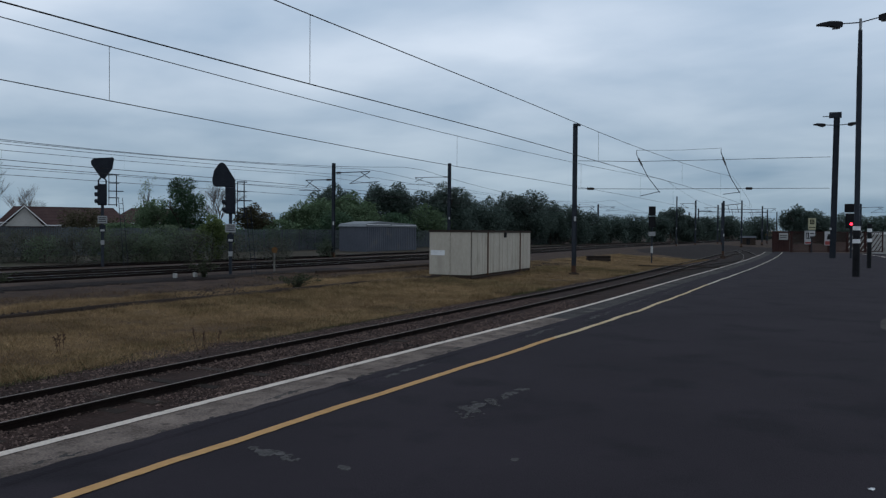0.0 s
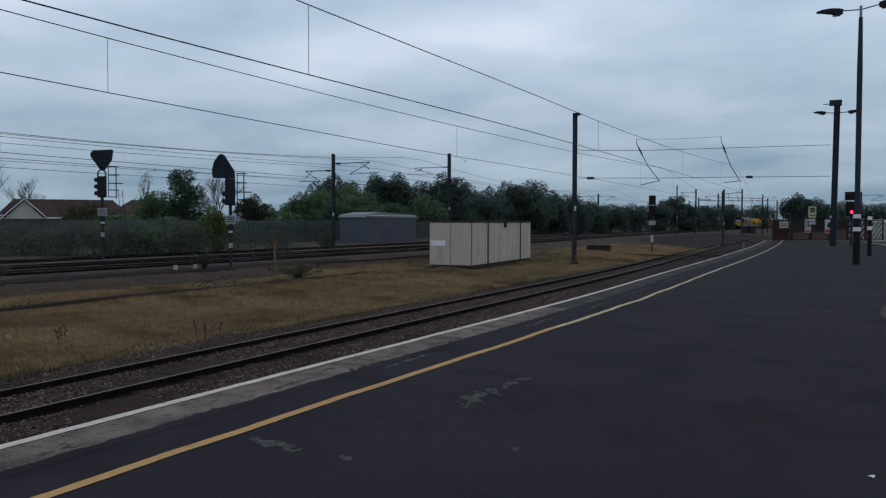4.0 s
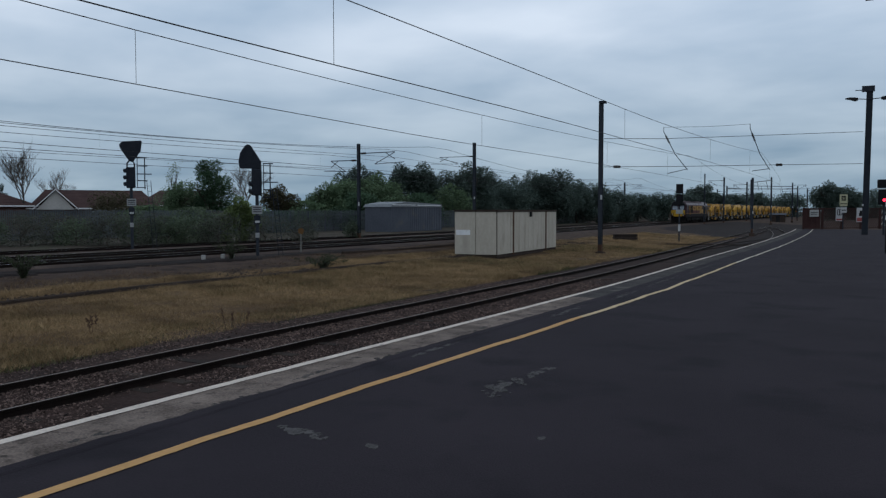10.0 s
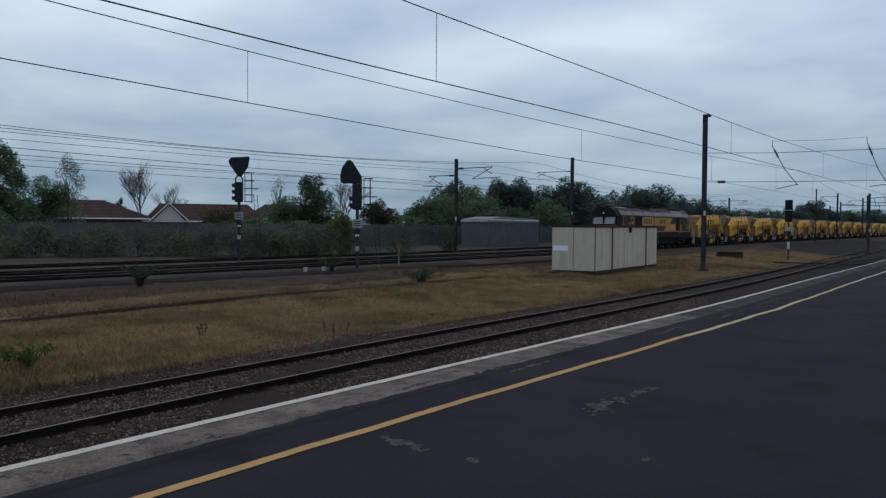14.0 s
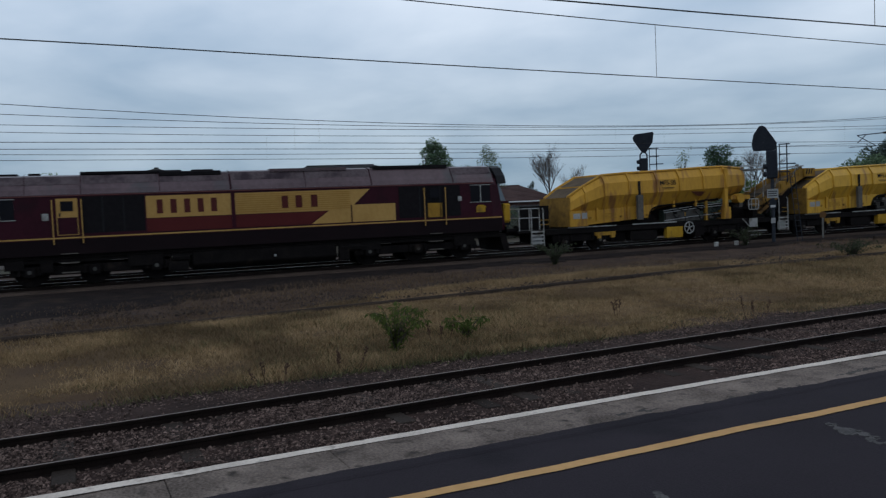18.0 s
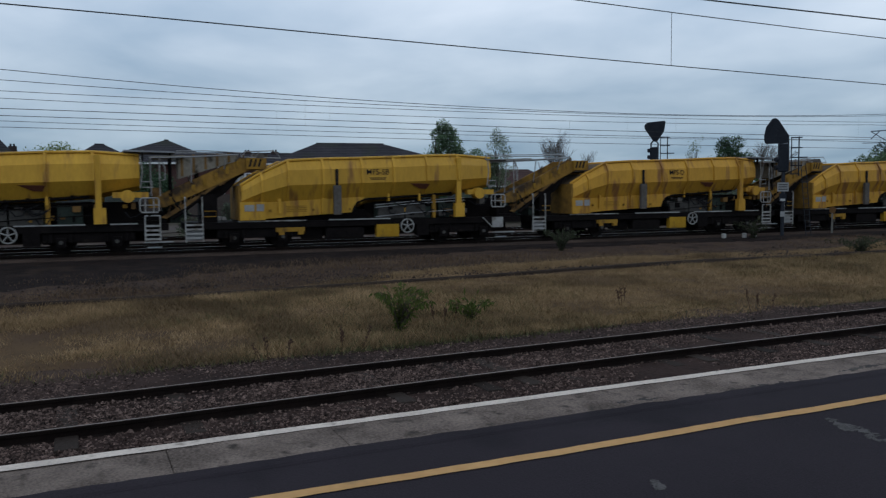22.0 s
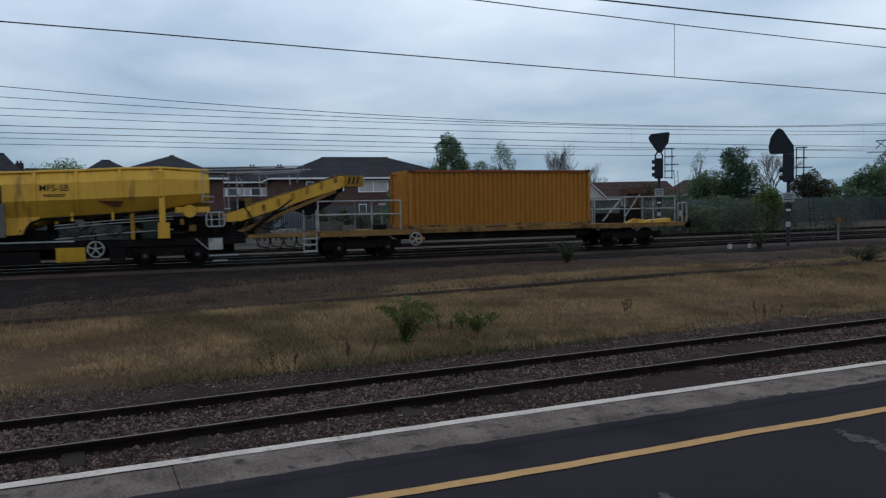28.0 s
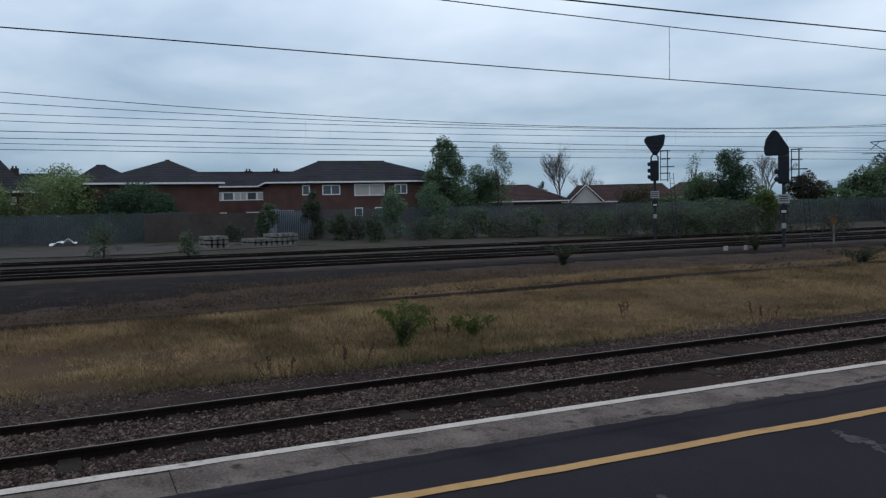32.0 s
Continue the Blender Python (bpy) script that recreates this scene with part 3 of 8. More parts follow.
def bogie(parent, y, axles, wheelbase, r):
    b = part("bogie", boxes((-1.12, -0.98, y - wheelbase / 2 - 0.6, y + wheelbase / 2 + 0.6, 0.42, 0.72), (0.98, 1.12, y - wheelbase / 2 - 0.6, y + wheelbase / 2 + 0.6, 0.42, 0.72),
                            (-0.98, 0.98, y - 0.3, y + 0.3, 0.45, 0.8)), M_UNDER, parent)
    for i in range(axles):
        yy = y - wheelbase / 2 + wheelbase * i / (axles - 1)
        bm = bmesh.new()
        for s in (-0.75, 0.75):
            rod(bm, (s - 0.07, yy, r), (s + 0.07, yy, r), r, 20)
        rod(bm, (-0.75, yy, r), (0.75, yy, r), 0.09, 8)
        part("wheelset", bm, M_UNDER, b)
        bm = boxes((1.06, 1.22, yy - 0.16, yy + 0.16, r - 0.16, r + 0.16), (-1.22, -1.06, yy - 0.16, yy + 0.16, r - 0.16, r + 0.16))
        for dy in (-0.32, 0.32):
            rod(bm, (1.13, yy + dy, 0.42), (1.13, yy + dy, 0.72), 0.07, 8)
        each("axlebox", bm, M_UNDER, b)
        each("axle_cap", made(lambda k: [rod(k, (s * 1.215, yy, r), (s * 1.245, yy, r), 0.070, 10) for s in (-1, 1)]), M_COVER, b)
    return b


def buffers(parent, y, way):
    bm = bmesh.new()
    for s in (-0.87, 0.87):
        rod(bm, (s, y, 1.02), (s, y + way * 0.42, 1.02), 0.11, 10)
        rod(bm, (s, y + way * 0.40, 1.02), (s, y + way * 0.46, 1.02), 0.23, 14)
    rod(bm, (0, y, 0.95), (0, y + way * 0.35, 0.90), 0.07, 6)
    each("buffers", bm, M_UNDER, parent)


def side_plate(parent, name, outline, material, x=1.326, thick=0.010, label=""):
    """The same plate on both flanks; returns the one on the platform side."""
    bm = bmesh.new()
    prism(bm, outline, -x - thick, -x)
    part(name, bm, material, parent, label)
    bm = bmesh.new()
    prism(bm, outline, x, x + thick)
    return part(name, bm, material, parent, label)


def rect(y0, y1, z0, z1):
    return [(y0, z0), (y1, z0), (y1, z1), (y0, z1)]


def locomotive():
    t = thing("diesel_locomotive", pose(0, 0, 0), "maroon and gold diesel freight locomotive with yellow ends", "locomotive")

    def ring(y, w, z0, ze, zt, yt=0.0, s=1.0):
        """Body section: half-width w, floor z0, eaves ze, roof top zt; yt leans the upper part back."""
        pts = [(w * 0.94, z0, 0), (w, z0 + 0.25, 0), (w, ze, 1), (w - 0.10 * s, ze + 0.22, 1), (w - 0.42 * s, zt - 0.08, 1), (w * 0.35, zt, 1)]
        pts = [(x, y + yt * k, z) for x, z, k in pts]
        return pts + [(-x, yy, z) for x, yy, z in reversed(pts)]

    def shell():
        bm = bmesh.new()
        loft(bm, [ring(0.30, 1.18, 1.10, 3.0, 3.60, 0.28), ring(0.9, 1.32, 1.10, 3.08, 3.80, 0.1), ring(2.2, 1.32, 1.10, 3.10, 3.84), ring(18.5, 1.32, 1.10, 3.10, 3.84),
                  ring(19.8, 1.32, 1.10, 3.08, 3.80, -0.1), ring(20.4, 1.18, 1.10, 3.0, 3.60, -0.28)])
        return bm
    part("body", shell(), M_MAROON, t)
    # roof skin, a little proud of the body: soot, and a sky sheen painted in
    bm = bmesh.new()
    for y0, y1, dz in ((0.85, 4.0, 0.0), (4.02, 9.05, 0.02), (9.12, 14.5, 0.03), (14.55, 18.0, 0.04), (18.05, 19.85, 0.0)):
        top = [(1.335, 3.14), (1.245, 3.34), (0.92, 3.80 + dz), (0.45, 3.87 + dz), (-0.45, 3.87 + dz), (-0.92, 3.80 + dz), (-1.245, 3.34), (-1.335, 3.14)]
        prism(bm, top, y0, y1, "y")
    each("roof_section", bm, M_MAROON_ROOF, t, "soot-stained maroon roof, sky sheen in its colour")
    # raised plates, greyed to paint the sky's sheen on the upper slope
    sheen = bmesh.new()
    for y0, y1, dz in ((0.9, 3.96, 0.0), (4.06, 6.56, 0.02), (6.64, 9.02, 0.02), (9.16, 11.86, 0.03), (11.94, 14.46, 0.03), (18.1, 19.8, 0.0)):
        for s in (-1, 1):
            prism(sheen, [(s * 1.135, 3.515), (s * 0.935, 3.80 + dz), (s * 0.925, 3.80 + dz), (s * 1.115, 3.515)], y0, y1, "y")
    each("roof_plate", sheen, mat("sky_sheen_roof", (0.052, 0.036, 0.040), (0.112, 0.088, 0.092), 1.1, 0.7, fine=9, stain=(0.036, 0.026, 0.031), stain_scale=1.6, stain_at=0.5), t, "roof plate with painted sky sheen")
    bm = boxes((0.25, 0.95, 4.0, 7.4, 3.83, 3.95), (-0.95, -0.25, 4.0, 7.4, 3.83, 3.95), (0.5, 1.02, 6.6, 8.8, 3.72, 3.90), (-0.3, 0.3, 7.8, 8.6, 3.88, 3.99),
               (-0.3, 0.3, 1.2, 2.0, 3.84, 3.95), (-0.12, 0.12, 2.3, 2.7, 3.84, 3.97))
    soften(bm, 0.03)
    part("exhaust_housing", bm, M_GRILLE, t)
    part("roof_fan_grille", boxes((-1.0, 1.0, 14.7, 17.9, 3.80, 3.935)), M_GRILLE, t, "black roof radiator grille")
    each("roof_panel", boxes((0.42, 1.0, 10.6, 13.6, 3.80, 3.915), (-1.0, -0.42, 10.6, 13.6, 3.80, 3.915)), M_MAROON_ROOF, t)
    # yellow nose, windscreens, lamps
    for end, y0, w in ((-1, 0.0, 1), (1, 20.7, -1)):
        nose = bmesh.new()
        prism(nose, [(-0.6, 1.12), (0.6, 1.12), (1.18, 1.45), (1.20, 2.22), (-1.20, 2.22), (-1.18, 1.45)], y0 + w * 0.02, y0 + w * 0.34, "y")
        soften(nose, 0.05)
        nose = part("nose", nose, M_NOSE, t, "yellow warning panel on the cab end")
        for x0 in (-0.52, 0.52):
            bm = bmesh.new()
            a, c = x0 - 0.47, x0 + 0.47
            loft(bm, [[(a, y0 + w * 0.14, 2.34), (c, y0 + w * 0.14, 2.34), (c, y0 + w * 0.44, 3.10), (a, y0 + w * 0.44, 3.10)],
                      [(a, y0 + w * 0.40, 2.34), (c, y0 + w * 0.40, 2.34), (c, y0 + w * 0.60, 3.10), (a, y0 + w * 0.60, 3.10)]])
            part("windscreen", bm, M_GLASS, t)
        bm = boxes((-0.05, 0.05, *sorted((y0 + w * 0.12, y0 + w * 0.5)), 2.2, 3.15), (-1.14, 1.14, *sorted((y0 + w * 0.06, y0 + w * 0.4)), 2.24, 2.33))
        part("windscreen_pillar", bm, M_MAROON, t)
        hood = bmesh.new()
        prism(hood, [(-1.22, 3.08), (1.22, 3.08), (1.08, 3.42), (0.72, 3.76), (0.35, 3.86), (-0.35, 3.86), (-0.72, 3.76), (-1.08, 3.42)], y0 + w * 0.20, y0 + w * 0.62, "y")
        part("cab_brow", hood, M_BLACK, t, "black brow over the windscreens")
        for x0 in (-0.92, 0.92):
            bm = bmesh.new()
            for dz in (0, 0.17):
                rod(bm, (x0, y0 - w * 0.015, 1.42 + dz), (x0, y0 + w * 0.1, 1.42 + dz), 0.042, 10)
            each("lamp_cluster", bm, M_HEADLAMP if end < 0 else M_SIGN_RED, t)
            part("lamp_housing", boxes((x0 - 0.16, x0 + 0.16, *sorted((y0 + w * 0.0, y0 + w * 0.3)), 1.30, 1.70)), M_BLACK, t)
        bm = bmesh.new()
        rod(bm, (0, y0 + w * 0.17, 3.30), (0, y0 + w * 0.3, 3.30), 0.05, 10)
        part("top_lamp", bm, M_HEADLAMP if end < 0 else M_BLACK, t)
        plough = bmesh.new()
        loft(plough, [[(-1.2, y0 + w * 0.12, 0.18), (1.2, y0 + w * 0.12, 0.18), (1.2, y0 + w * 0.3, 0.95), (-1.2, y0 + w * 0.3, 0.95)],
                      [(-1.2, y0 + w * 0.4, 0.22), (1.2, y0 + w * 0.4, 0.22), (1.2, y0 + w * 0.6, 0.95), (-1.2, y0 + w * 0.6, 0.95)]])
        part("snow_plough", plough, M_UNDER, t)
        buffers(t, y0 + w * 0.05, -w)
    # livery on both sides
    side_plate(t, "gold_band", [(6.10, 2.23), (12.75, 2.23), (12.05, 1.74), (15.5, 1.74), (15.5, 2.42), (13.75, 2.42), (14.42, 3.02), (6.10, 3.02)], M_GOLD, label="gold livery band with a zigzag end")
    side_plate(t, "red_panel", [(6.10, 1.74), (12.0, 1.74), (12.68, 2.21), (6.10, 2.21)], mat("bright_maroon", (0.064, 0.011, 0.011), (0.085, 0.016, 0.015), 1, 0.45), label="brighter red lower panel")
    louvre = bmesh.new()
    for z in (2.0, 2.06, 2.12, 2.18, 2.30, 2.38, 2.46, 2.54, 2.62, 2.70, 2.78, 2.86, 2.94):
        if z > 2.25:
            box(louvre, 1.337, 1.349, 9.25, 13.6, z, z + 0.02)
    part("louvre_slats", louvre, mat("shaded_gold", (0.28, 0.15, 0.03), (0.34, 0.19, 0.04), 1, 0.6), t)
    num = bmesh.new()
    for i in range(5):
        y = 6.40 + i * 0.47
        box(num, 1.337, 1.345, y + 0.06, y + 0.27, 2.38, 2.88)
    for s, y in ((0, 10.85), (1, 11.38), (2, 11.98)):
        box(num, 1.352, 1.360, y + 0.08, y + 0.32, 2.40, 2.86)
    each("lettering_bar", num, mat("lettering_maroon", (0.060, 0.014, 0.012), (0.085, 0.020, 0.017), 2, 0.5), t, "plain maroon bar in place of lettering")
    for y0, y1 in ((3.98, 6.05), (15.62, 18.3)):
        side_plate(t, "radiator_grille", rect(y0, y1, 1.80, 3.06), M_GRILLE)
        for yy in (y0 + (y1 - y0) / 3, y0 + 2 * (y1 - y0) / 3):
            side_plate(t, "grille_bar", rect(yy - 0.03, yy + 0.03, 1.80, 3.06), M_BLACK, 1.338)
    side_plate(t, "gold_stripe", rect(0.5, 20.2, 1.635, 1.685), M_GOLD, 1.328, label="thin gold stripe along the sill")
    side_plate(t, "sill", rect(0.5, 20.2, 1.08, 1.60), mat("dark_maroon_sill", (0.0055, 0.003, 0.0038), (0.0105, 0.005, 0.006), 1, 0.6), 1.328)
    side_plate(t, "cantrail_stripe", rect(0.9, 19.8, 3.10, 3.13), mat("pale_red_stripe", (0.14, 0.05, 0.05), (0.18, 0.07, 0.065), 1, 0.5), 1.338)
    for y0, w in ((0.0, 1), (20.7, -1)):
        a, c = sorted((y0 + w * 3.2, y0 + w * 3.88))
        d = side_plate(t, "cab_door", rect(a, c, 1.75, 3.02), M_GOLD if w > 0 else M_BLACK)
        side_plate(d, "lower_panel", rect(a + 0.03, c - 0.03, 1.78, 2.36), M_MAROON if w > 0 else M_MFS_DK, 1.338)
        side_plate(d, "door_window", rect(a + 0.14, c - 0.14, 2.58, 2.92), M_SIDE_GLASS, 1.338)
        side_plate(d, "door_handle", rect(a + 0.08, a + 0.13, 2.40, 2.52), M_BLACK, 1.340)
        rails = bmesh.new()
        for yy in (a - 0.12, c + 0.12):
            for s in (-1, 1):
                rod(rails, (s * 1.40, yy, 1.45), (s * 1.40, yy, 2.98), 0.022, 5)
                for z in (1.5, 2.93):
                    rod(rails, (s * 1.31, yy, z), (s * 1.40, yy, z), 0.02, 5)
        each("door_handrail", rails, M_GOLD, t, "pale gold handrail")
        a, c = sorted((y0 + w * 1.02, y0 + w * 1.92))
        win = side_plate(t, "cab_window", rect(a, c, 2.34, 3.04), M_SIDE_GLASS)
        fr = bmesh.new()
        for s in (1.338, -1.350):
            for r in ((a - 0.03, c + 0.03, 3.025, 3.05), (a - 0.03, c + 0.03, 2.315, 2.34), ((a + c) / 2 - 0.02, (a + c) / 2 + 0.02, 2.31, 3.05)):
                box(fr, s, s + 0.012, *r)
        each("window_frame", fr, M_TRAIN_WHITE, win)
        steps = bmesh.new()
        for z in (0.45, 0.78, 1.1):
            for s in (1.18, -1.42):
                box(steps, s, s + 0.24, y0 + w * 3.54 - 0.28, y0 + w * 3.54 + 0.28, z, z + 0.03)
        each("cab_steps", steps, M_JACK, t)
    each("cab_side_plate", boxes((1.336, 1.345, 2.75, 2.95, 2.28, 2.52), (1.336, 1.345, 18.2, 18.36, 2.4, 2.6)), M_TRAIN_WHITE, t)
    crest = bmesh.new()
    prism(crest, [(19.02, 1.90), (19.42, 1.90), (19.42, 2.06), (19.47, 2.12), (19.36, 2.20), (19.10, 2.20), (19.02, 2.12)], 1.336, 1.345)
    part("crest", crest, M_NOSE, t, "yellow crest plate")
    side_plate(t, "body_joint", rect(9.06, 9.20, 1.70, 3.09), M_MAROON, 1.345, 0.02)
    for yy in (13.62, 15.46):
        side_plate(t, "panel_seam", rect(yy, yy + 0.05, 1.74, 2.42), mat("seam_maroon", (0.02, 0.006, 0.008), (0.03, 0.009, 0.012), 1, 0.6) if yy < 14 else M_MAROON, 1.340, 0.008)
    seams = bmesh.new()
    for yy in (2.25, 4.01, 6.6, 9.08, 11.9, 14.52, 18.02):
        for s in (-1, 1):
            pipe(seams, [(s * 1.345, yy, 3.12), (s * 1.255, yy, 3.345), (s * 0.93, yy, 3.855), (s * 0.45, yy, 3.92)], 0.010)
    each("roof_seam", seams, M_MAROON, t)
    gut = bmesh.new()
    for s in (-1, 1):
        rod(gut, (s * 1.345, 0.95, 3.15), (s * 1.345, 19.75, 3.15), 0.022, 5)
    each("rain_gutter", gut, M_MAROON_ROOF, t)
    # underframe
    part("underframe", boxes((-1.2, 1.2, 0.6, 20.1, 0.82, 1.12)), M_UNDER, t)
    tank = bmesh.new()
    prism(tank, [(-1.25, 0.95), (1.25, 0.95), (1.25, 0.45), (1.0, 0.24), (-1.0, 0.24), (-1.25, 0.45)], 7.6, 13.0, "y")
    soften(tank, 0.04)
    part("fuel_tank", tank, M_UNDER, t)
    each("air_reservoir", made(lambda b: (rod(b, (1.1, 6.9, 0.75), (1.1, 7.5, 0.75), 0.16, 10), rod(b, (1.1, 13.2, 0.75), (1.1, 14.2, 0.75), 0.16, 10))), M_UNDER, t)
    gear = bmesh.new()
    for y0, y1, z0, z1 in ((1.5, 2.1, 0.62, 1.05), (2.6, 3.0, 0.50, 0.95), (5.4, 6.6, 0.55, 1.06), (6.75, 7.45, 0.30, 0.62), (13.1, 13.5, 0.30, 0.95), (14.0, 14.8, 0.62, 1.06), (18.0, 18.9, 0.55, 1.06)):
        box(gear, 1.02, 1.24, y0, y1, z0, z1)
        box(gear, -1.24, -1.02, y0, y1, z0, z1)
    each("underframe_box", gear, M_UNDER, t)
    lines = bmesh.new()
    for z in (0.98, 1.04):
        pipe(lines, [(1.25, 1.2, z), (1.25, 9.0, z - 0.02), (1.25, 19.4, z)], 0.018)
    each("brake_pipe", lines, M_UNDER, t)
    sand = bmesh.new()
    for yy in (1.75, 6.85, 13.9, 18.95):
        pipe(sand, [(1.12, yy, 0.95), (1.12, yy, 0.5), (0.9, yy + 0.12, 0.16)], 0.025)
    each("sand_pipe", sand, M_UNDER, t)
    part("filler_cap", made(rod, (1.25, 10.6, 0.62), (1.29, 10.6, 0.62), 0.05, 8), M_GREY, t)
    bogie(t, 4.3, 3, 4.1, 0.53)
    bogie(t, 16.4, 3, 4.1, 0.53)
    return t


def text_part(parent, words, x, y, z, size, material, name="lettering", label=""):
    cu = bpy.data.curves.new(name, "FONT")
    cu.body, cu.size, cu.extrude, cu.offset, cu.align_x, cu.align_y = words, size, 0.003, size * 0.003, "CENTER", "CENTER"
    ob = bpy.data.objects.new(name, cu)
    me = bpy.data.meshes.new_from_object(ob)
    bpy.data.objects.remove(ob)
    me.materials.clear()
    me.materials.append(material)
    o = new(name, me)
    o.parent = parent
    o.matrix_basis = pose(x, y, z, 90, 0, 90)
    if label:
        o["label"] = label
    return o


def hopper_ring(y, zb, zc, zt, k=1.0, wall=0.0):
    """Trough section: bottom, crease, upper fold and rim."""
    return [(0.5 * k, y, zb), (0.98 * k, y, zb + 0.16), (1.38 * k - wall, y, zc), (1.335 * k - wall, y, zc + 0.60 * (zt - zc)), (1.10 * k - wall, y, zt),
            (-1.10 * k + wall, y, zt), (-1.335 * k + wall, y, zc + 0.60 * (zt - zc)), (-1.38 * k + wall, y, zc), (-0.98 * k, y, zb + 0.16), (-0.5 * k, y, zb)]


TANK = ((0.68, 1.20, 1.78, 2.36, 0.90), (1.45, 1.29, 2.10, 2.82, 0.97), (2.45, 1.38, 2.36, 3.29, 1.0), (3.78, 1.44, 2.40, 3.36, 1.0), (5.4, 1.50, 2.44, 3.40, 1.0), (5.75, 1.62, 2.45, 3.42, 1.0),
        (6.84, 1.72, 2.47, 3.45, 1.0), (8.4, 1.82, 2.52, 3.52, 1.0), (9.9, 1.92, 2.56, 3.55, 1.0), (11.42, 2.22, 2.66, 3.46, 0.62))


def spoil_wagon(words, wear, short=False, tail=False, paint=M_MFS):
    """The short kind has a hopper that ends sooner and a bare rear step; the last wagon's conveyor lies lower and longer."""
    d = -0.62 if short else 0.0
    shape = [((y if y < 4.7 else 4.7 + (y - 4.7) * 0.908) if short else y, *rest) for y, *rest in TANK]
    if short:
        shape[-1] = (11.12, *TANK[-1][1:])
    ribs = [i for i, s in enumerate(TANK) if s[0] in (1.45, 2.45, 3.78, 5.4, 6.84, 8.4, 9.9)]
    t = thing("spoil_conveyor_wagon", pose(0, 0, 0), "yellow spoil hopper wagon with conveyor, " + wear, "wagon", "spoil wagons of the train")
    tank = bmesh.new()
    loft(tank, [hopper_ring(*s) for s in shape])
    hopper = part("hopper", tank, paint, t)
    # open top: belt and spoil lying a little below the rim
    bm = bmesh.new()
    loft(bm, [[(-1.0 * s[4], s[0], s[3] + 0.002), (1.0 * s[4], s[0], s[3] + 0.002), (1.0 * s[4], s[0], s[3] + 0.006), (-1.0 * s[4], s[0], s[3] + 0.006)] for s in shape])
    part("floor_belt", bm, M_BELT, t)
    for y, zb, zc, zt, k in [shape[i] for i in ribs]:
        bm = bmesh.new()
        out = [(x * (1.045 if abs(x) > 0.7 else 1.0), y - 0.045, z) for x, _, z in hopper_ring(y, zb - 0.03, zc, zt + 0.03, k)]
        loft(bm, [out, [(x, yy + 0.09, z) for x, yy, z in out]])
        part("hopper_rib", bm, paint, hopper)
    for s in (-1, 1):
        bm = bmesh.new()
        for a, c in zip(shape[:-1], shape[1:]):
            rod(bm, (s * 1.12 * a[4], a[0], a[3] + 0.02), (s * 1.12 * c[4], c[0], c[3] + 0.02), 0.055, 6)
        part("rim_tube", bm, paint, hopper)
    each("end_plate", boxes((1.10, 1.30, 0.62, 1.55, 1.06, 1.75), (-1.30, -1.10, 0.62, 1.55, 1.06, 1.75)), paint, t)
    # the brown paints this end's shade as well as its dirt
    part("front_plate", boxes((-1.25, 1.25, 0.58, 0.67, 1.06, 2.36)), M_CONV, t, "brown front plate, shade and dirt in its colour")
    each("plate_opening", boxes((1.301, 1.308, 1.22, 1.50, 1.40, 1.66), (-1.308, -1.301, 0.82, 1.26, 1.36, 1.60)), M_GREY, t)
    part("data_plate", boxes((1.301, 1.308, 0.78, 1.14, 1.40, 1.64)), M_CONC, t)
    # side skirt under the front half, cut off in an arch, with louvres and feet below the ribs
    ya = 5.05 if short else 5.6
    skirt = [(1.55, 1.10), (2.3, 1.15), (ya - 0.1, 1.30), (ya, 1.52), (ya + 0.12, 1.68), (ya + 0.42, 1.80), (ya + 0.42, 1.90), (1.55, 1.72)]
    for s in (1, -1):
        sk = bmesh.new()
        prism(sk, skirt, *sorted((s * 1.10, s * 1.15)))
        side = part("skirt", sk, paint, t)
        each("louvre", made(lambda b: [box(b, *sorted((s * 1.151, s * 1.165)), 2.35, 3.15, 1.36 + 0.065 * k, 1.385 + 0.065 * k) for k in range(4)]), M_MFS_DK, side)
        arch = bmesh.new()
        pipe(arch, [(s * 1.13, ya - 0.1, 1.28), (s * 1.13, ya, 1.52), (s * 1.13, ya + 0.12, 1.68), (s * 1.13, ya + 0.42, 1.80), (s * 1.08, 8.0 + d, 1.90), (s * 1.05, 9.75 + d, 2.0)], 0.045, 6)
        part("arch_seal", arch, M_UNDER, side)
        each("rib_foot", made(lambda b: [box(b, *sorted((s * 1.15, s * 1.24)), y - 0.05, y + 0.05, 1.30, 1.86) for y in (2.1, 3.78)]), paint, t)
        each("lower_foot", made(lambda b: [box(b, *sorted((s * 1.02, s * 1.14)), y - 0.045, y + 0.045, 1.72, 2.02) for y in (6.84 + d * 0.6, 8.4 + d)]), paint, t)
        each("lashing_lug", made(lambda b: [rod(b, (s * 1.15, y, 1.42), (s * 1.21, y, 1.42), 0.05, 8) for y in (1.75, 3.4, 4.85)]), M_MFS_DK, t)
    # machinery under the raised rear of the hopper
    # plain dark boxes added to fill the see-through gap behind the machinery
    part("machine_core", boxes((-0.7, 0.55, 5.6, 11.5, 1.0, 1.8), (-0.8, 0.7, 1.5, 5.6, 1.0, 1.4)), M_UNDER, t)
    each("machine_block", boxes((0.56, 0.95, 6.0, 7.1, 1.02, 1.60), (0.56, 0.9, 8.7, 9.5, 1.02, 1.70)), M_GREEN_M, t)
    each("side_cover", boxes((0.96, 1.04, 6.05, 7.15, 1.04, 1.52), (0.96, 1.04, 7.22, 8.25 + d * 0.3, 1.04, 1.56)), M_COVER, t, "dull grey machine cover")
    clutter = bmesh.new()
    rs = random.Random(len(words) + int(tail) * 7)
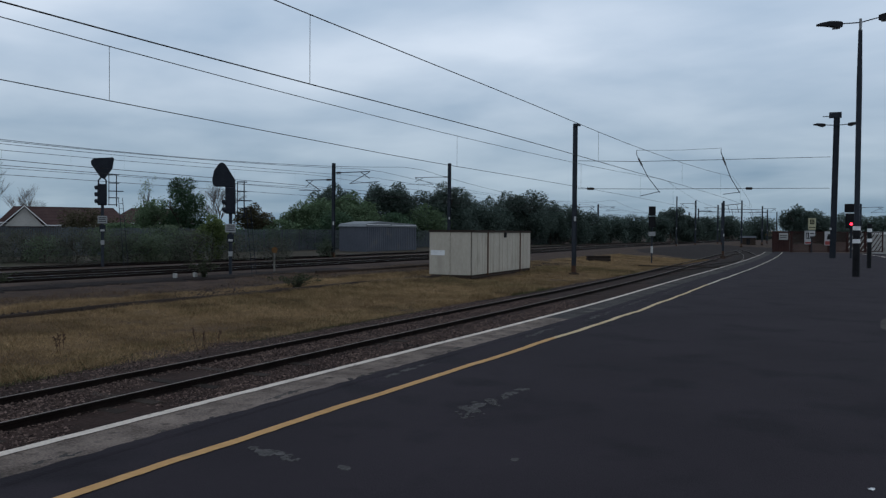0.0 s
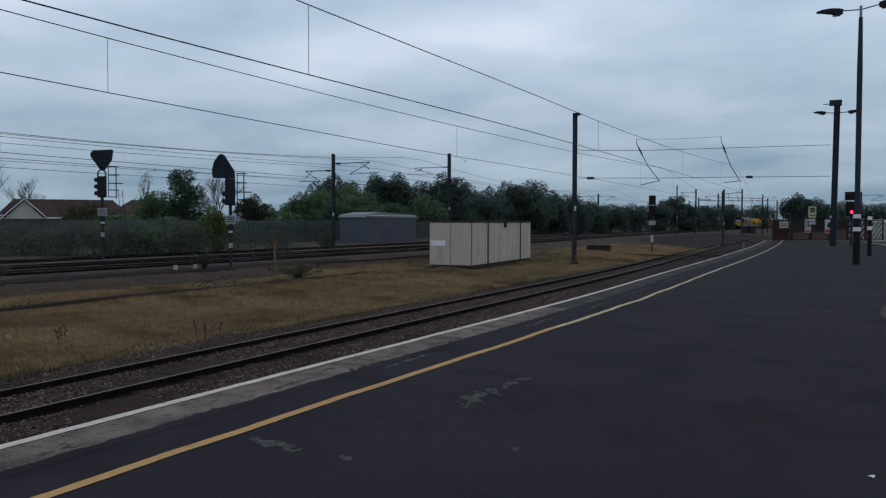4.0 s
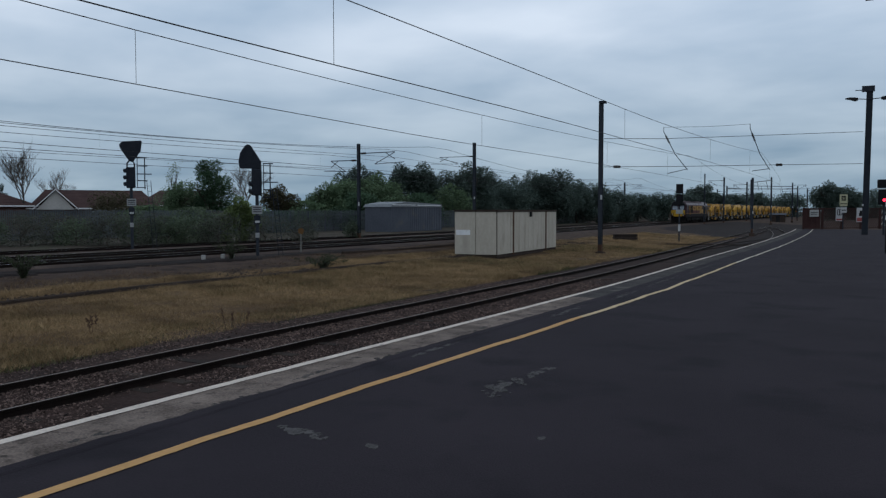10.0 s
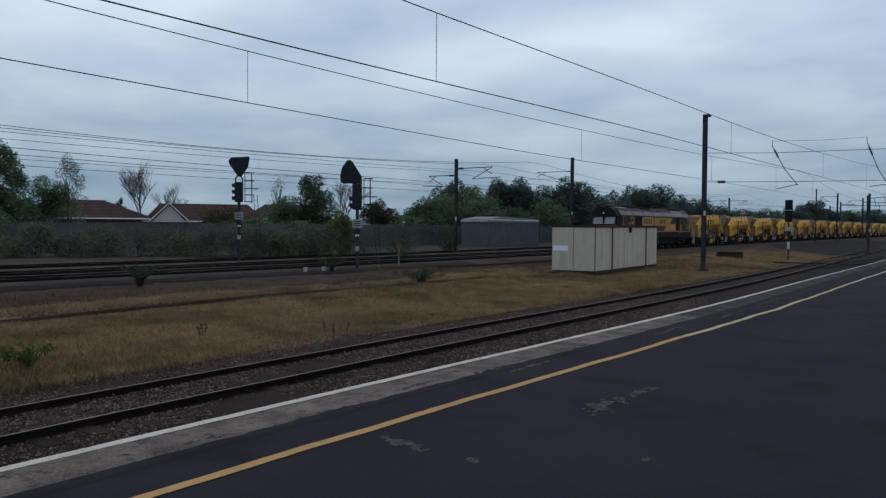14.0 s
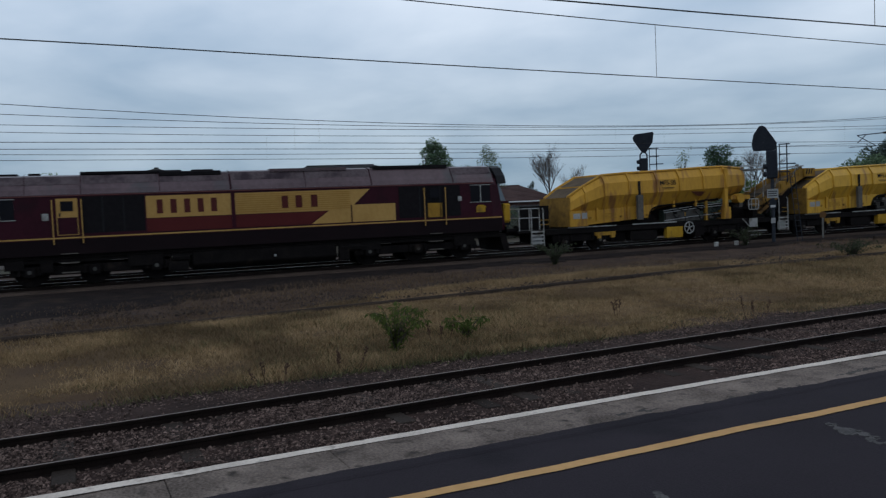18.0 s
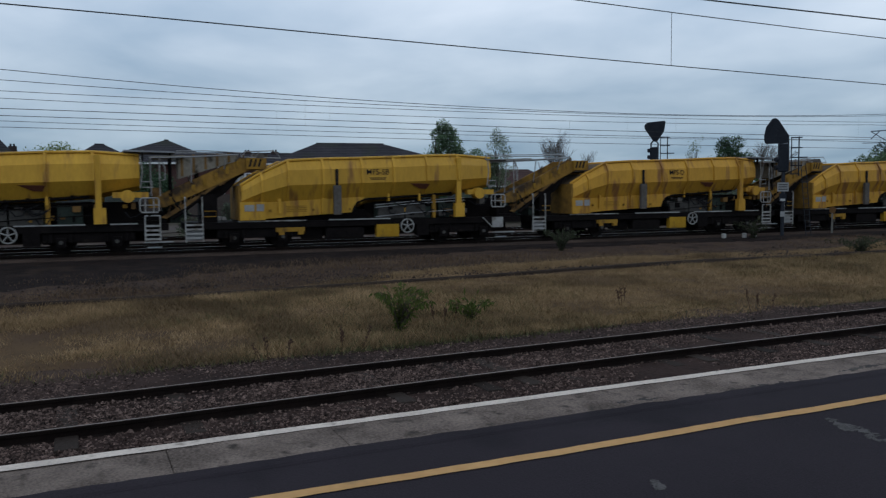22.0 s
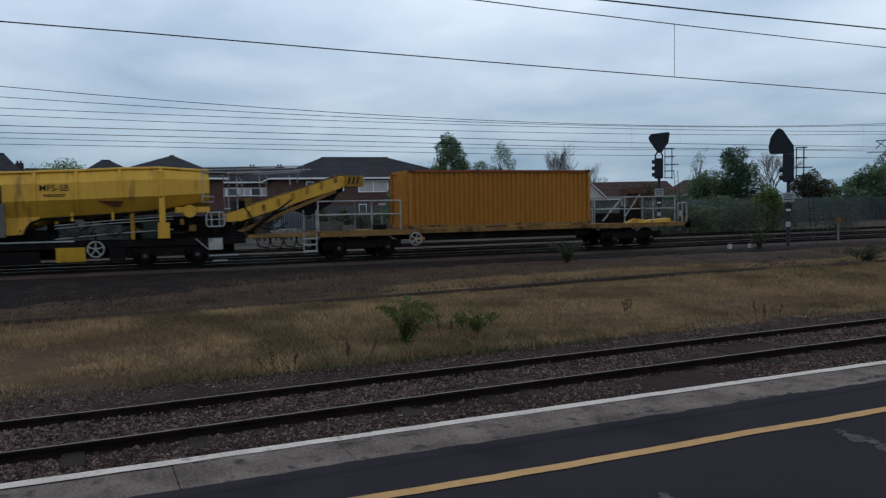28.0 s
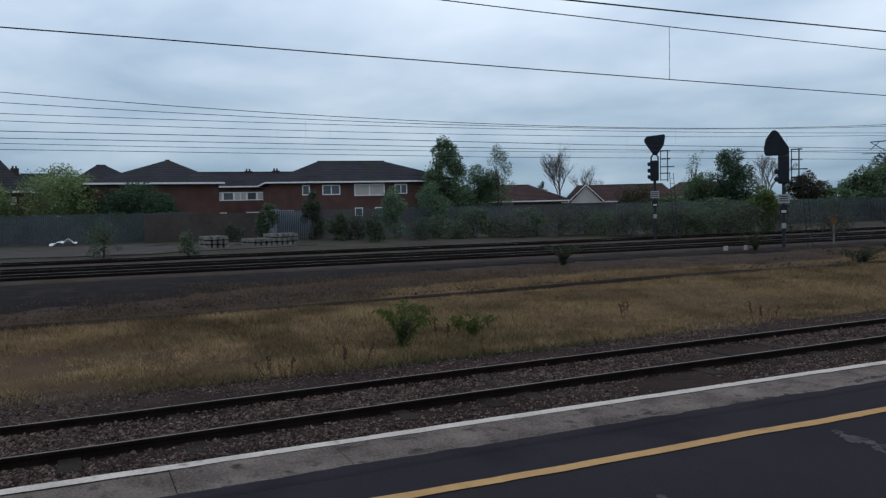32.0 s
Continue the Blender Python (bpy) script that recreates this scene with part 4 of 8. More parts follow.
    for k in range(20):
        y, z = rs.uniform(5.9, 11.2 + d), rs.uniform(1.04, 1.62)
        a, h = rs.uniform(0.08, 0.30), rs.uniform(0.06, 0.24)
        box(clutter, rs.uniform(0.5, 0.9), rs.uniform(0.95, 1.12), y, y + a, z, z + h)
    lumps = each("machine_fitting", clutter, M_DECK, t)
    for k, ob in enumerate(lumps):
        ob.data.materials[0] = (M_DECK, M_UNDER, M_MFS_DK, M_JACK, M_UNDER)[k % 5]
    loops = bmesh.new()
    for k in range(9):
        y, z = rs.uniform(6.0, 11.0 + d), rs.uniform(1.2, 1.75)
        w_ = rs.uniform(0.25, 0.9)
        pipe(loops, [(1.10, y, z), (1.16, y + w_ * 0.3, z - rs.uniform(0.08, 0.25)), (1.16, y + w_ * 0.7, z - rs.uniform(0.08, 0.25)), (1.08, y + w_, z + rs.uniform(-0.1, 0.1))], 0.022, 5)
    each("rubber_hose", loops, M_BLACK, t)
    each("cross_roller", made(lambda b: [rod(b, (-1.0, y, 1.86 + 0.045 * (y - 6)), (1.0, y, 1.86 + 0.045 * (y - 6)), 0.06, 8) for y in (6.4, 7.1, 7.8, 8.5, 9.2)]), M_UNDER, t)
    part("pump", made(lambda b: (rod(b, (0.4, 7.4, 1.3), (0.95, 7.4, 1.3), 0.2, 10), box(b, 0.3, 1.0, 7.9, 8.3, 1.02, 1.5))), M_GREEN_M, t)
    pp = bmesh.new()
    for z, x in ((1.72, 1.05), (1.62, 1.1), (1.25, 1.12)):
        pipe(pp, [(x, 5.9, z - 0.15), (x, 7.5, z - 0.02), (x, 9.8, z + 0.1)], 0.02)
    each("hose_run", pp, M_GREY if short else M_UNDER, t)
    for y in (8.35,):
        each("prop", boxes((1.0, 1.12, y, y + 0.14, 1.02, 1.95), (-1.12, -1.0, y, y + 0.14, 1.02, 1.95)), M_MFS_DK, t)
    rear = boxes((1.16, 1.40, 9.88 + d, 10.28 + d, 1.04, 1.60), (1.20, 1.38, 9.95 + d, 10.15 + d, 1.60, 3.45), (-1.40, -1.16, 9.88 + d, 10.28 + d, 1.04, 1.60), (-1.38, -1.20, 9.95 + d, 10.15 + d, 1.60, 3.45))
    each("rear_post", rear, paint, t)
    jack = bmesh.new()
    for s in (-1, 1):
        box(jack, s * 1.40 - 0.07, s * 1.40 + 0.07, 4.15, 4.45, 1.22, 2.35)
    each("jack_sleeve", jack, M_JACK, t, "dirty grey lifting jack sleeve")
    each("jack_rod", made(lambda b: [rod(b, (s * 1.40, 4.3, 2.3), (s * 1.40, 4.3, 2.98), 0.06, 8) for s in (-1, 1)]), M_BLACK, t)
    part("drive_motor", made(lambda b: (rod(b, (0.9, 11.0 + d, 2.0), (1.34, 11.0 + d, 2.0), 0.23, 16), box(b, 0.9, 1.2, 10.5 + d, 11.7 + d, 1.95, 2.15))), paint, t)
    yl = 5.96 if short else 6.2
    lt = text_part(t, words, 1.262, yl, 2.90, 0.31, M_BLACK, label="black wagon type lettering")
    lt.matrix_basis = pose(1.362, yl, 2.86, 86, 0, 90)
    logo = bmesh.new()

    def low_face(y, z):
        k = (2.48 - z) / (2.48 - 1.90)
        return (1.39 - 0.41 * k, y, z)
    yg = yl + 1.35
    loft(logo, [[low_face(yg, 2.42), low_face(yg + 0.85, 2.40), low_face(yg + 0.75, 2.20), low_face(yg + 0.45, 2.22)], [tuple(v + o for v, o in zip(low_face(a, z), (0.015, 0, -0.008))) for a, z in ((yg, 2.42), (yg + 0.85, 2.40), (yg + 0.75, 2.20), (yg + 0.45, 2.22))]])
    part("maker_badge", logo, M_BADGE, hopper, "faded dark red badge")
    part("small_lettering", boxes((1.30, 1.378, yl - 0.35, yl + 0.35, 2.62, 2.65), (1.30, 1.380, yl - 0.3, yl + 0.3, 2.57, 2.59)), M_BLACK, hopper)
    # frame
    part("frame", boxes((-1.2, 1.2, -1.35, 12.35, 0.76, 1.0)), M_UNDER, t)
    # dark boxes added to close the view through below the frame
    part("brake_rigging", boxes((-0.45, 0.45, -1.0, 12.0, 0.42, 0.76), (0.5, 0.9, 3.0, 3.8, 0.30, 0.76), (0.5, 0.9, 8.2, 8.5, 0.34, 0.76)), M_UNDER, t)
    wl_ = bmesh.new()
    for a, c in ((0.55, 3.1), (4.0, 6.5)) + (() if short else ((7.35, 9.6), (10.4, 11.3))):
        for s in (-1, 1):
            box(wl_, s * 1.215 - 0.012, s * 1.215 + 0.012, a, c, 1.0, 1.045)
    each("white_edge", wl_, M_TRAIN_WHITE, t, "white-painted frame edge")
    part("control_box", boxes((1.0, 1.24, 5.92, 6.85, 0.30, 0.80)), M_NOSE, t, "bright yellow equipment box")
    wheel = bmesh.new()
    for i in range(16):
        a, c = 2 * math.pi * i / 16, 2 * math.pi * (i + 1) / 16
        rod(wheel, (1.30, 7.19 + 0.27 * math.cos(a), 0.72 + 0.27 * math.sin(a)), (1.30, 7.19 + 0.27 * math.cos(c), 0.72 + 0.27 * math.sin(c)), 0.028, 5)
    for i in range(5):
        a = 2 * math.pi * i / 5 + 0.3
        rod(wheel, (1.30, 7.19, 0.72), (1.30, 7.19 + 0.27 * math.cos(a), 0.72 + 0.27 * math.sin(a)), 0.024, 5)
    part("handbrake_wheel", wheel, M_TRAIN_WHITE, t, "white handbrake wheel")
    part("brake_spindle", made(rod, (1.1, 7.19, 0.72), (1.3, 7.19, 0.72), 0.04), M_UNDER, t)
    each("equipment_box", boxes((0.9, 1.2, 7.62, 8.15, 0.32, 0.78), (0.8, 1.18, 3.9, 5.4, 0.30, 0.70)), M_UNDER, t)
    part("spring_arm", boxes((1.10, 1.22, 1.95, 3.05, 0.60, 0.76), (1.10, 1.24, 2.05, 2.25, 0.48, 0.76), (1.10, 1.24, 2.8, 3.0, 0.48, 0.76)), M_MFS_DK, t)
    bogie(t, 1.3, 2, 1.8, 0.42)
    bogie(t, 9.7, 2, 1.8, 0.42)
    # ladders and rails at both ends
    for y0, y1, z1 in ((-1.32, -0.72, 1.95),):
        lad = bmesh.new()
        for y in (y0, y1):
            pipe(lad, [(1.25, y, 0.30), (1.25, y, z1 - 0.08), (1.18, y, z1)], 0.026)
        for z in (0.42, 0.58, 0.74, 0.90):
            box(lad, 1.14, 1.26, y0, y1, z, z + 0.07)
        part("ladder", lad, M_TRAIN_WHITE, t, "white steel access ladder")
        part("ladder_plate", boxes((1.10, 1.135, y0 + 0.03, y1 - 0.03, 0.36, 0.86)), M_GREY, t)
    loop = [(11.46, 1.42), (11.40, 1.50), (11.40, 1.86), (11.46, 1.94), (11.98, 1.94), (12.04, 1.86), (12.04, 1.50), (11.98, 1.42), (11.46, 1.42)]
    if short:
        loop = [(y - 0.45, z) for y, z in loop]
    ds = loop[0][0] - 11.46
    part("rounded_rail", made(lambda b: (pipe(b, [(1.24, y, z) for y, z in loop], 0.026), rod(b, (1.24, 11.58 + ds, 1.42), (1.24, 11.58 + ds, 1.94), 0.02, 5), rod(b, (1.24, 11.86 + ds, 1.42), (1.24, 11.86 + ds, 1.94), 0.02, 5),
                                         rod(b, (1.24, 11.4 + ds, 1.68), (1.24, 12.04 + ds, 1.68), 0.018, 5))), M_TRAIN_WHITE, t, "white rounded grab rail")
    part("rail_bracket", boxes((0.6, 1.24, 11.66 + ds, 11.76 + ds, 1.0, 1.45)), M_UNDER, t)
    stp = bmesh.new()
    if short:
        prism(stp, [(11.0, 0.56), (11.5, 0.56), (11.5, 0.99), (11.0, 0.99)], 1.20, 1.23)
        pipe(stp, [(1.22, 10.55, 0.99), (1.22, 11.0, 0.58)], 0.024)
        part("step_plate", stp, M_TRAIN_WHITE, t, "white step plate with a slanting brace")
    else:
        for y in (11.55, 12.06):
            rod(stp, (1.22, y, 0.40), (1.22, y, 1.30), 0.026, 5)
        rod(stp, (1.22, 11.55, 1.30), (1.22, 12.06, 1.30), 0.024, 5)
        for z in (0.42, 0.58, 0.74, 0.90):
            box(stp, 1.12, 1.225, 11.57, 12.04, z, z + 0.07)
        part("step_ladder", stp, M_TRAIN_WHITE, t, "white step ladder")
    each("step_tread", boxes((1.05, 1.26, 11.5 + ds, 12.5 + ds, 0.33, 0.365), (1.05, 1.26, 11.6 + ds, 12.1 + ds, 0.14, 0.175)), M_GREY, t)
    each("step_hanger", boxes((1.08, 1.11, 11.58 + ds, 11.62 + ds, 0.14, 0.78), (1.08, 1.11, 12.0 + ds, 12.04 + ds, 0.14, 0.78)), M_UNDER, t)
    part("end_frame", made(lambda b: (pipe(b, [(1.1, 11.5 + d, 2.32), (1.1, 11.85 + d, 2.32), (1.1, 11.85 + d, 2.52), (1.1, 11.5 + d, 2.52)], 0.02), pipe(b, [(1.1, 11.44 + d, 2.3), (1.1, 11.52 + d, 2.9), (1.1, 11.46 + d, 3.42)], 0.022))), M_TRAIN_WHITE, t)
    part("hand_rail", made(lambda b: pipe(b, [(1.05, 12.1, 2.0), (1.05, 12.1, 3.42), (1.05, 12.28, 3.05), (1.05, 12.28, 2.6), (1.05, 12.1, 2.55)], 0.025)), M_TRAIN_WHITE, t)
    # conveyor, rising over the next wagon
    sides = bmesh.new()
    ye, ze = (16.85, -0.12) if tail else (15.75, 0.0)
    for s in (-0.70, 0.62):
        prism(sides, [(11.7, 1.56), (12.3, 1.60), (ye, 3.14 + ze), (ye, 3.36 + ze), (ye - 0.75, 3.40 + ze), (11.7, 1.86)], s, s + 0.08)
    conv = part("conveyor_frame", sides, paint if tail else M_CONV, t, "yellow swivelling conveyor")
    bm = bmesh.new()
    loft(bm, [[(-0.62, 11.6, 1.72), (0.62, 11.6, 1.72), (0.62, 11.6, 1.60), (-0.62, 11.6, 1.60)], [(-0.62, ye + 0.1, 3.34 + ze), (0.62, ye + 0.1, 3.34 + ze), (0.62, ye + 0.1, 3.18 + ze), (-0.62, ye + 0.1, 3.18 + ze)]])
    part("belt", bm, M_BELT, conv)
    part("conveyor_head", boxes((-0.80, 0.80, ye - 0.55, ye + 0.2, 2.98 + ze, 3.40 + ze)), M_MFS_DK, conv)
    part("warning_stripes", made(lambda b: [prism(b, [(ye - 0.47 + k, 3.08 + ze), (ye - 0.39 + k, 3.08 + ze), (ye - 0.31 + k, 3.36 + ze), (ye - 0.39 + k, 3.36 + ze)], 0.801, 0.806) for k in (0.0, 0.17, 0.34)]), M_BLACK, conv)
    # idlers and a dark drip tray under the belt
    tray = bmesh.new()
    loft(tray, [[(-0.5, 12.4, 1.36), (0.5, 12.4, 1.36), (0.5, 12.4, 1.24), (-0.5, 12.4, 1.24)], [(-0.5, ye - 0.6, 3.02 + ze), (0.5, ye - 0.6, 3.02 + ze), (0.5, ye - 0.6, 2.78 + ze), (-0.5, ye - 0.6, 2.78 + ze)]])
    part("drip_tray", tray, M_UNDER, conv)
    for k in range(7):
        f = (k + 0.5) / 7
        part("side_bracket", boxes((0.70, 0.74, 12.2 + (ye - 12.9) * f, 12.32 + (ye - 12.9) * f, 1.62 + 1.5 * f, 1.86 + 1.55 * f)), M_MFS_DK, conv)
    chute = bmesh.new()
    prism(chute, [(ye - 2.5, 2.12 + ze), (ye - 1.1, 2.78 + ze), (ye - 0.55, 3.0 + ze), (ye - 1.1, 2.30 + ze), (ye - 1.35, 2.05), (ye - 1.9, 1.75)], -0.52, 0.52)
    part("dribble_chute", chute, M_UNDER, conv, "black rubber dribble chute")
    lower = bmesh.new()
    for s in (-0.66, 0.60):
        prism(lower, [(12.1, 1.22), (12.3, 1.16), (ye - 0.9, 2.74 + ze), (ye - 0.9, 2.88 + ze)], s, s + 0.06)
    each("lower_chord", lower, M_DECK, conv, "rusty brown lower beam")
    lace = bmesh.new()
    for k in range(6):
        f0, f1 = k / 6, (k + 0.5) / 6
        y0, y1 = 12.3 + (ye - 13.3) * f0, 12.3 + (ye - 13.3) * f1
        rod(lace, (0.64, y0, 1.24 + (1.55 + ze) * f0), (0.64, y1, 1.62 + (1.55 + ze) * f1), 0.022, 5)
        rod(lace, (0.64, y1, 1.62 + (1.55 + ze) * f1), (0.64, 12.3 + (ye - 13.3) * (k + 1) / 6, 1.24 + (1.55 + ze) * (k + 1) / 6), 0.022, 5)
    each("lacing_bar", lace, M_DECK, conv)
    skirt_b = bmesh.new()
    loft(skirt_b, [[(0.63, 12.2, 1.86), (0.69, 12.2, 1.86), (0.69, 12.2, 2.02), (0.63, 12.2, 2.02)], [(0.63, ye - 0.6, 3.40 + ze), (0.69, ye - 0.6, 3.40 + ze), (0.69, ye - 0.6, 3.54 + ze), (0.63, ye - 0.6, 3.54 + ze)]])
    part("belt_skirt", skirt_b, M_BELT, conv, "dusty grey belt side board")
    ram = bmesh.new()
    rod(ram, (0.75, 12.5, 1.15), (0.72, 13.6, 1.95), 0.06, 8)
    rod(ram, (0.72, 13.6, 1.95), (0.70, 14.2, 2.38), 0.032, 8)
    part("lifting_ram", ram, M_UNDER, conv)
    if not short:
        can = part("hood_plate", made(lambda b: loft(b, [[(-0.95, 10.9, 3.60), (0.95, 10.9, 3.60), (0.95, 10.9, 3.66), (-0.95, 10.9, 3.66)], [(-0.95, 12.65, 3.56), (0.95, 12.65, 3.56), (0.95, 12.65, 3.62), (-0.95, 12.65, 3.62)]])), M_HOOD, t, "flat blue-grey hood plate over the transfer point")
        each("hood_post", boxes((0.84, 0.90, 12.45, 12.52, 2.0, 3.57), (-0.90, -0.84, 12.45, 12.52, 2.0, 3.57), (0.80, 0.88, 11.5, 11.57, 3.3, 3.58), (-0.88, -0.80, 11.5, 11.57, 3.3, 3.58)), M_UNDER, can)
        guard = part("spill_guard", made(lambda b: loft(b, [[(-0.72, 12.75, 2.62), (0.72, 12.75, 2.62), (0.72, 12.75, 3.46), (-0.72, 12.75, 3.46)], [(-0.72, 14.9, 3.30), (0.72, 14.9, 3.30), (0.72, 14.9, 3.56), (-0.72, 14.9, 3.56)]])), M_CANOPY, t, "dirty brown spill guard above the conveyor")
        each("guard_slat", made(lambda b: [box(b, 0.722, 0.75, 12.85 + 0.42 * k, 12.93 + 0.42 * k, 2.72 + 0.13 * k, 3.50 + 0.02 * k) for k in range(5)]), M_DECK, guard)
        for y, z in ((13.4, 2.4), (14.7, 3.0)):
            each("guard_post", boxes((0.62, 0.68, y, y + 0.08, z, 3.3), (-0.68, -0.62, y, y + 0.08, z, 3.3)), M_UNDER, guard)
        each("guard_rail", made(lambda b: (pipe(b, [(0.74, 12.7, 3.64), (0.74, 13.8, 3.66), (0.74, 15.0, 3.60), (0.74, 15.05, 3.42)], 0.02), pipe(b, [(-0.74, 12.7, 3.64), (-0.74, 13.8, 3.66), (-0.74, 15.0, 3.60), (-0.74, 15.05, 3.42)], 0.02))), M_GREY, guard)
        part("head_railing", made(lambda b: (pipe(b, [(0.5, 15.1, 3.45), (0.5, 15.2, 3.66), (0.5, 16.3, 3.70), (0.5, 16.55, 3.42), (0.5, 15.1, 3.45)], 0.022), rod(b, (0.5, 15.7, 3.44), (0.5, 15.7, 3.68), 0.018, 5))), M_TRAIN_WHITE, t)
        part("head_motor", made(lambda b: (rod(b, (0.2, 15.75, 3.46), (0.75, 15.75, 3.46), 0.14, 10), box(b, -0.6, 0.2, 15.55, 16.1, 3.38, 3.6))), M_JACK, t)
    else:
        tray = part("work_plate", boxes((-0.8, 0.8, 11.5 + d, 13.0 + d, 3.40, 3.44)), M_HOOD, t, "dusty grey walkway plate")
        each("plate_rail", made(lambda b: [pipe(b, [(s * 0.8, 11.5 + d, 3.44), (s * 0.8, 11.6 + d, 3.60), (s * 0.8, 14.6, 3.66), (s * 0.8, 14.7, 3.50)], 0.02) for s in (-1, 1)]), M_GREY, tray)
    bits = bmesh.new()
    for k in range(12):
        y, z = rs.uniform(11.55, 13.2), rs.uniform(1.0, 2.1)
        box(bits, rs.uniform(-0.6, 0.1), rs.uniform(0.25, 0.6), y, y + rs.uniform(0.15, 0.4), z, z + rs.uniform(0.12, 0.5))
    for k, ob in enumerate(each("transfer_fitting", bits, M_UNDER, t)):
        ob.data.materials[0] = (M_UNDER, M_DECK, M_GREEN_M, M_UNDER, M_BELT, M_JACK)[k % 6]
    part("cable_loop", made(lambda b: (pipe(b, [(0.7, 12.4, 2.1), (0.8, 12.9, 1.35), (0.8, 13.5, 1.2), (0.7, 14.0, 1.5)], 0.025), pipe(b, [(0.55, 12.5, 1.9), (0.7, 13.1, 1.25), (0.6, 13.9, 1.3)], 0.02))), M_BLACK, t)
    part("hydraulic_tank", boxes((-1.0, 0.25, 12.16, 12.8, 1.0, 2.0)), M_GREEN_M, t)
    part("winch_box", boxes((-0.9, 0.75, -0.72, -0.14, 1.0, 2.05)), M_UNDER, t)
    part("pipe_frame", made(lambda b: pipe(b, [(0.8, -0.62, 1.22), (0.8, -0.2, 1.22), (0.8, -0.2, 1.42), (0.8, -0.62, 1.42)], 0.02)), M_MFS_DK, t)
    part("turntable", made(lambda b: (rod(b, (0, 11.9, 1.0), (0, 11.9, 1.45), 0.6, 14), box(b, -0.9, 0.9, 11.3, 12.3, 1.0, 1.12))), M_UNDER, t)
    rails = bmesh.new()
    for s in (-1.0, 1.0):
        pipe(rails, [(s, 11.75, 3.38), (s, 13.2, 3.42), (s, 14.9, 3.52)], 0.03)
        for y in (11.8, 13.2, 14.4):
            rod(rails, (s, y, 3.38), (s * 0.75, y, max(1.9 + (y - 11.8) * 0.42, 2.0)), 0.022, 5)
    each("conveyor_rail", rails, M_GREY, t)
    part("rear_cover", made(lambda b: loft(b, [[(-0.95, 11.8, 3.40), (0.95, 11.8, 3.40), (0.95, 11.8, 3.44), (-0.95, 11.8, 3.44)], [(-0.95, 13.0, 3.44), (0.95, 13.0, 3.44), (0.95, 13.0, 3.48), (-0.95, 13.0, 3.48)]])), M_CANOPY, t)
    return t


def first_wagon_front(t):
    """The leading wagon carries a railed platform at its front."""
    bm = bmesh.new()
    for z in (1.55, 1.95):
        pipe(bm, [(1.22, -1.9, z), (1.22, -0.9, z)], 0.024)
        pipe(bm, [(-1.22, -1.9, z), (1.22, -1.9, z)], 0.024)
    for y in (-1.9, -1.4, -0.9):
        rod(bm, (1.22, y, 1.0), (1.22, y, 1.95), 0.024, 5)
    part("platform_railing", bm, M_TRAIN_WHITE, t, "white railing")
    part("end_platform", boxes((-1.25, 1.25, -2.0, -1.36, 0.9, 1.0)), M_UNDER, t)
    buffers(t, -2.0, -1)


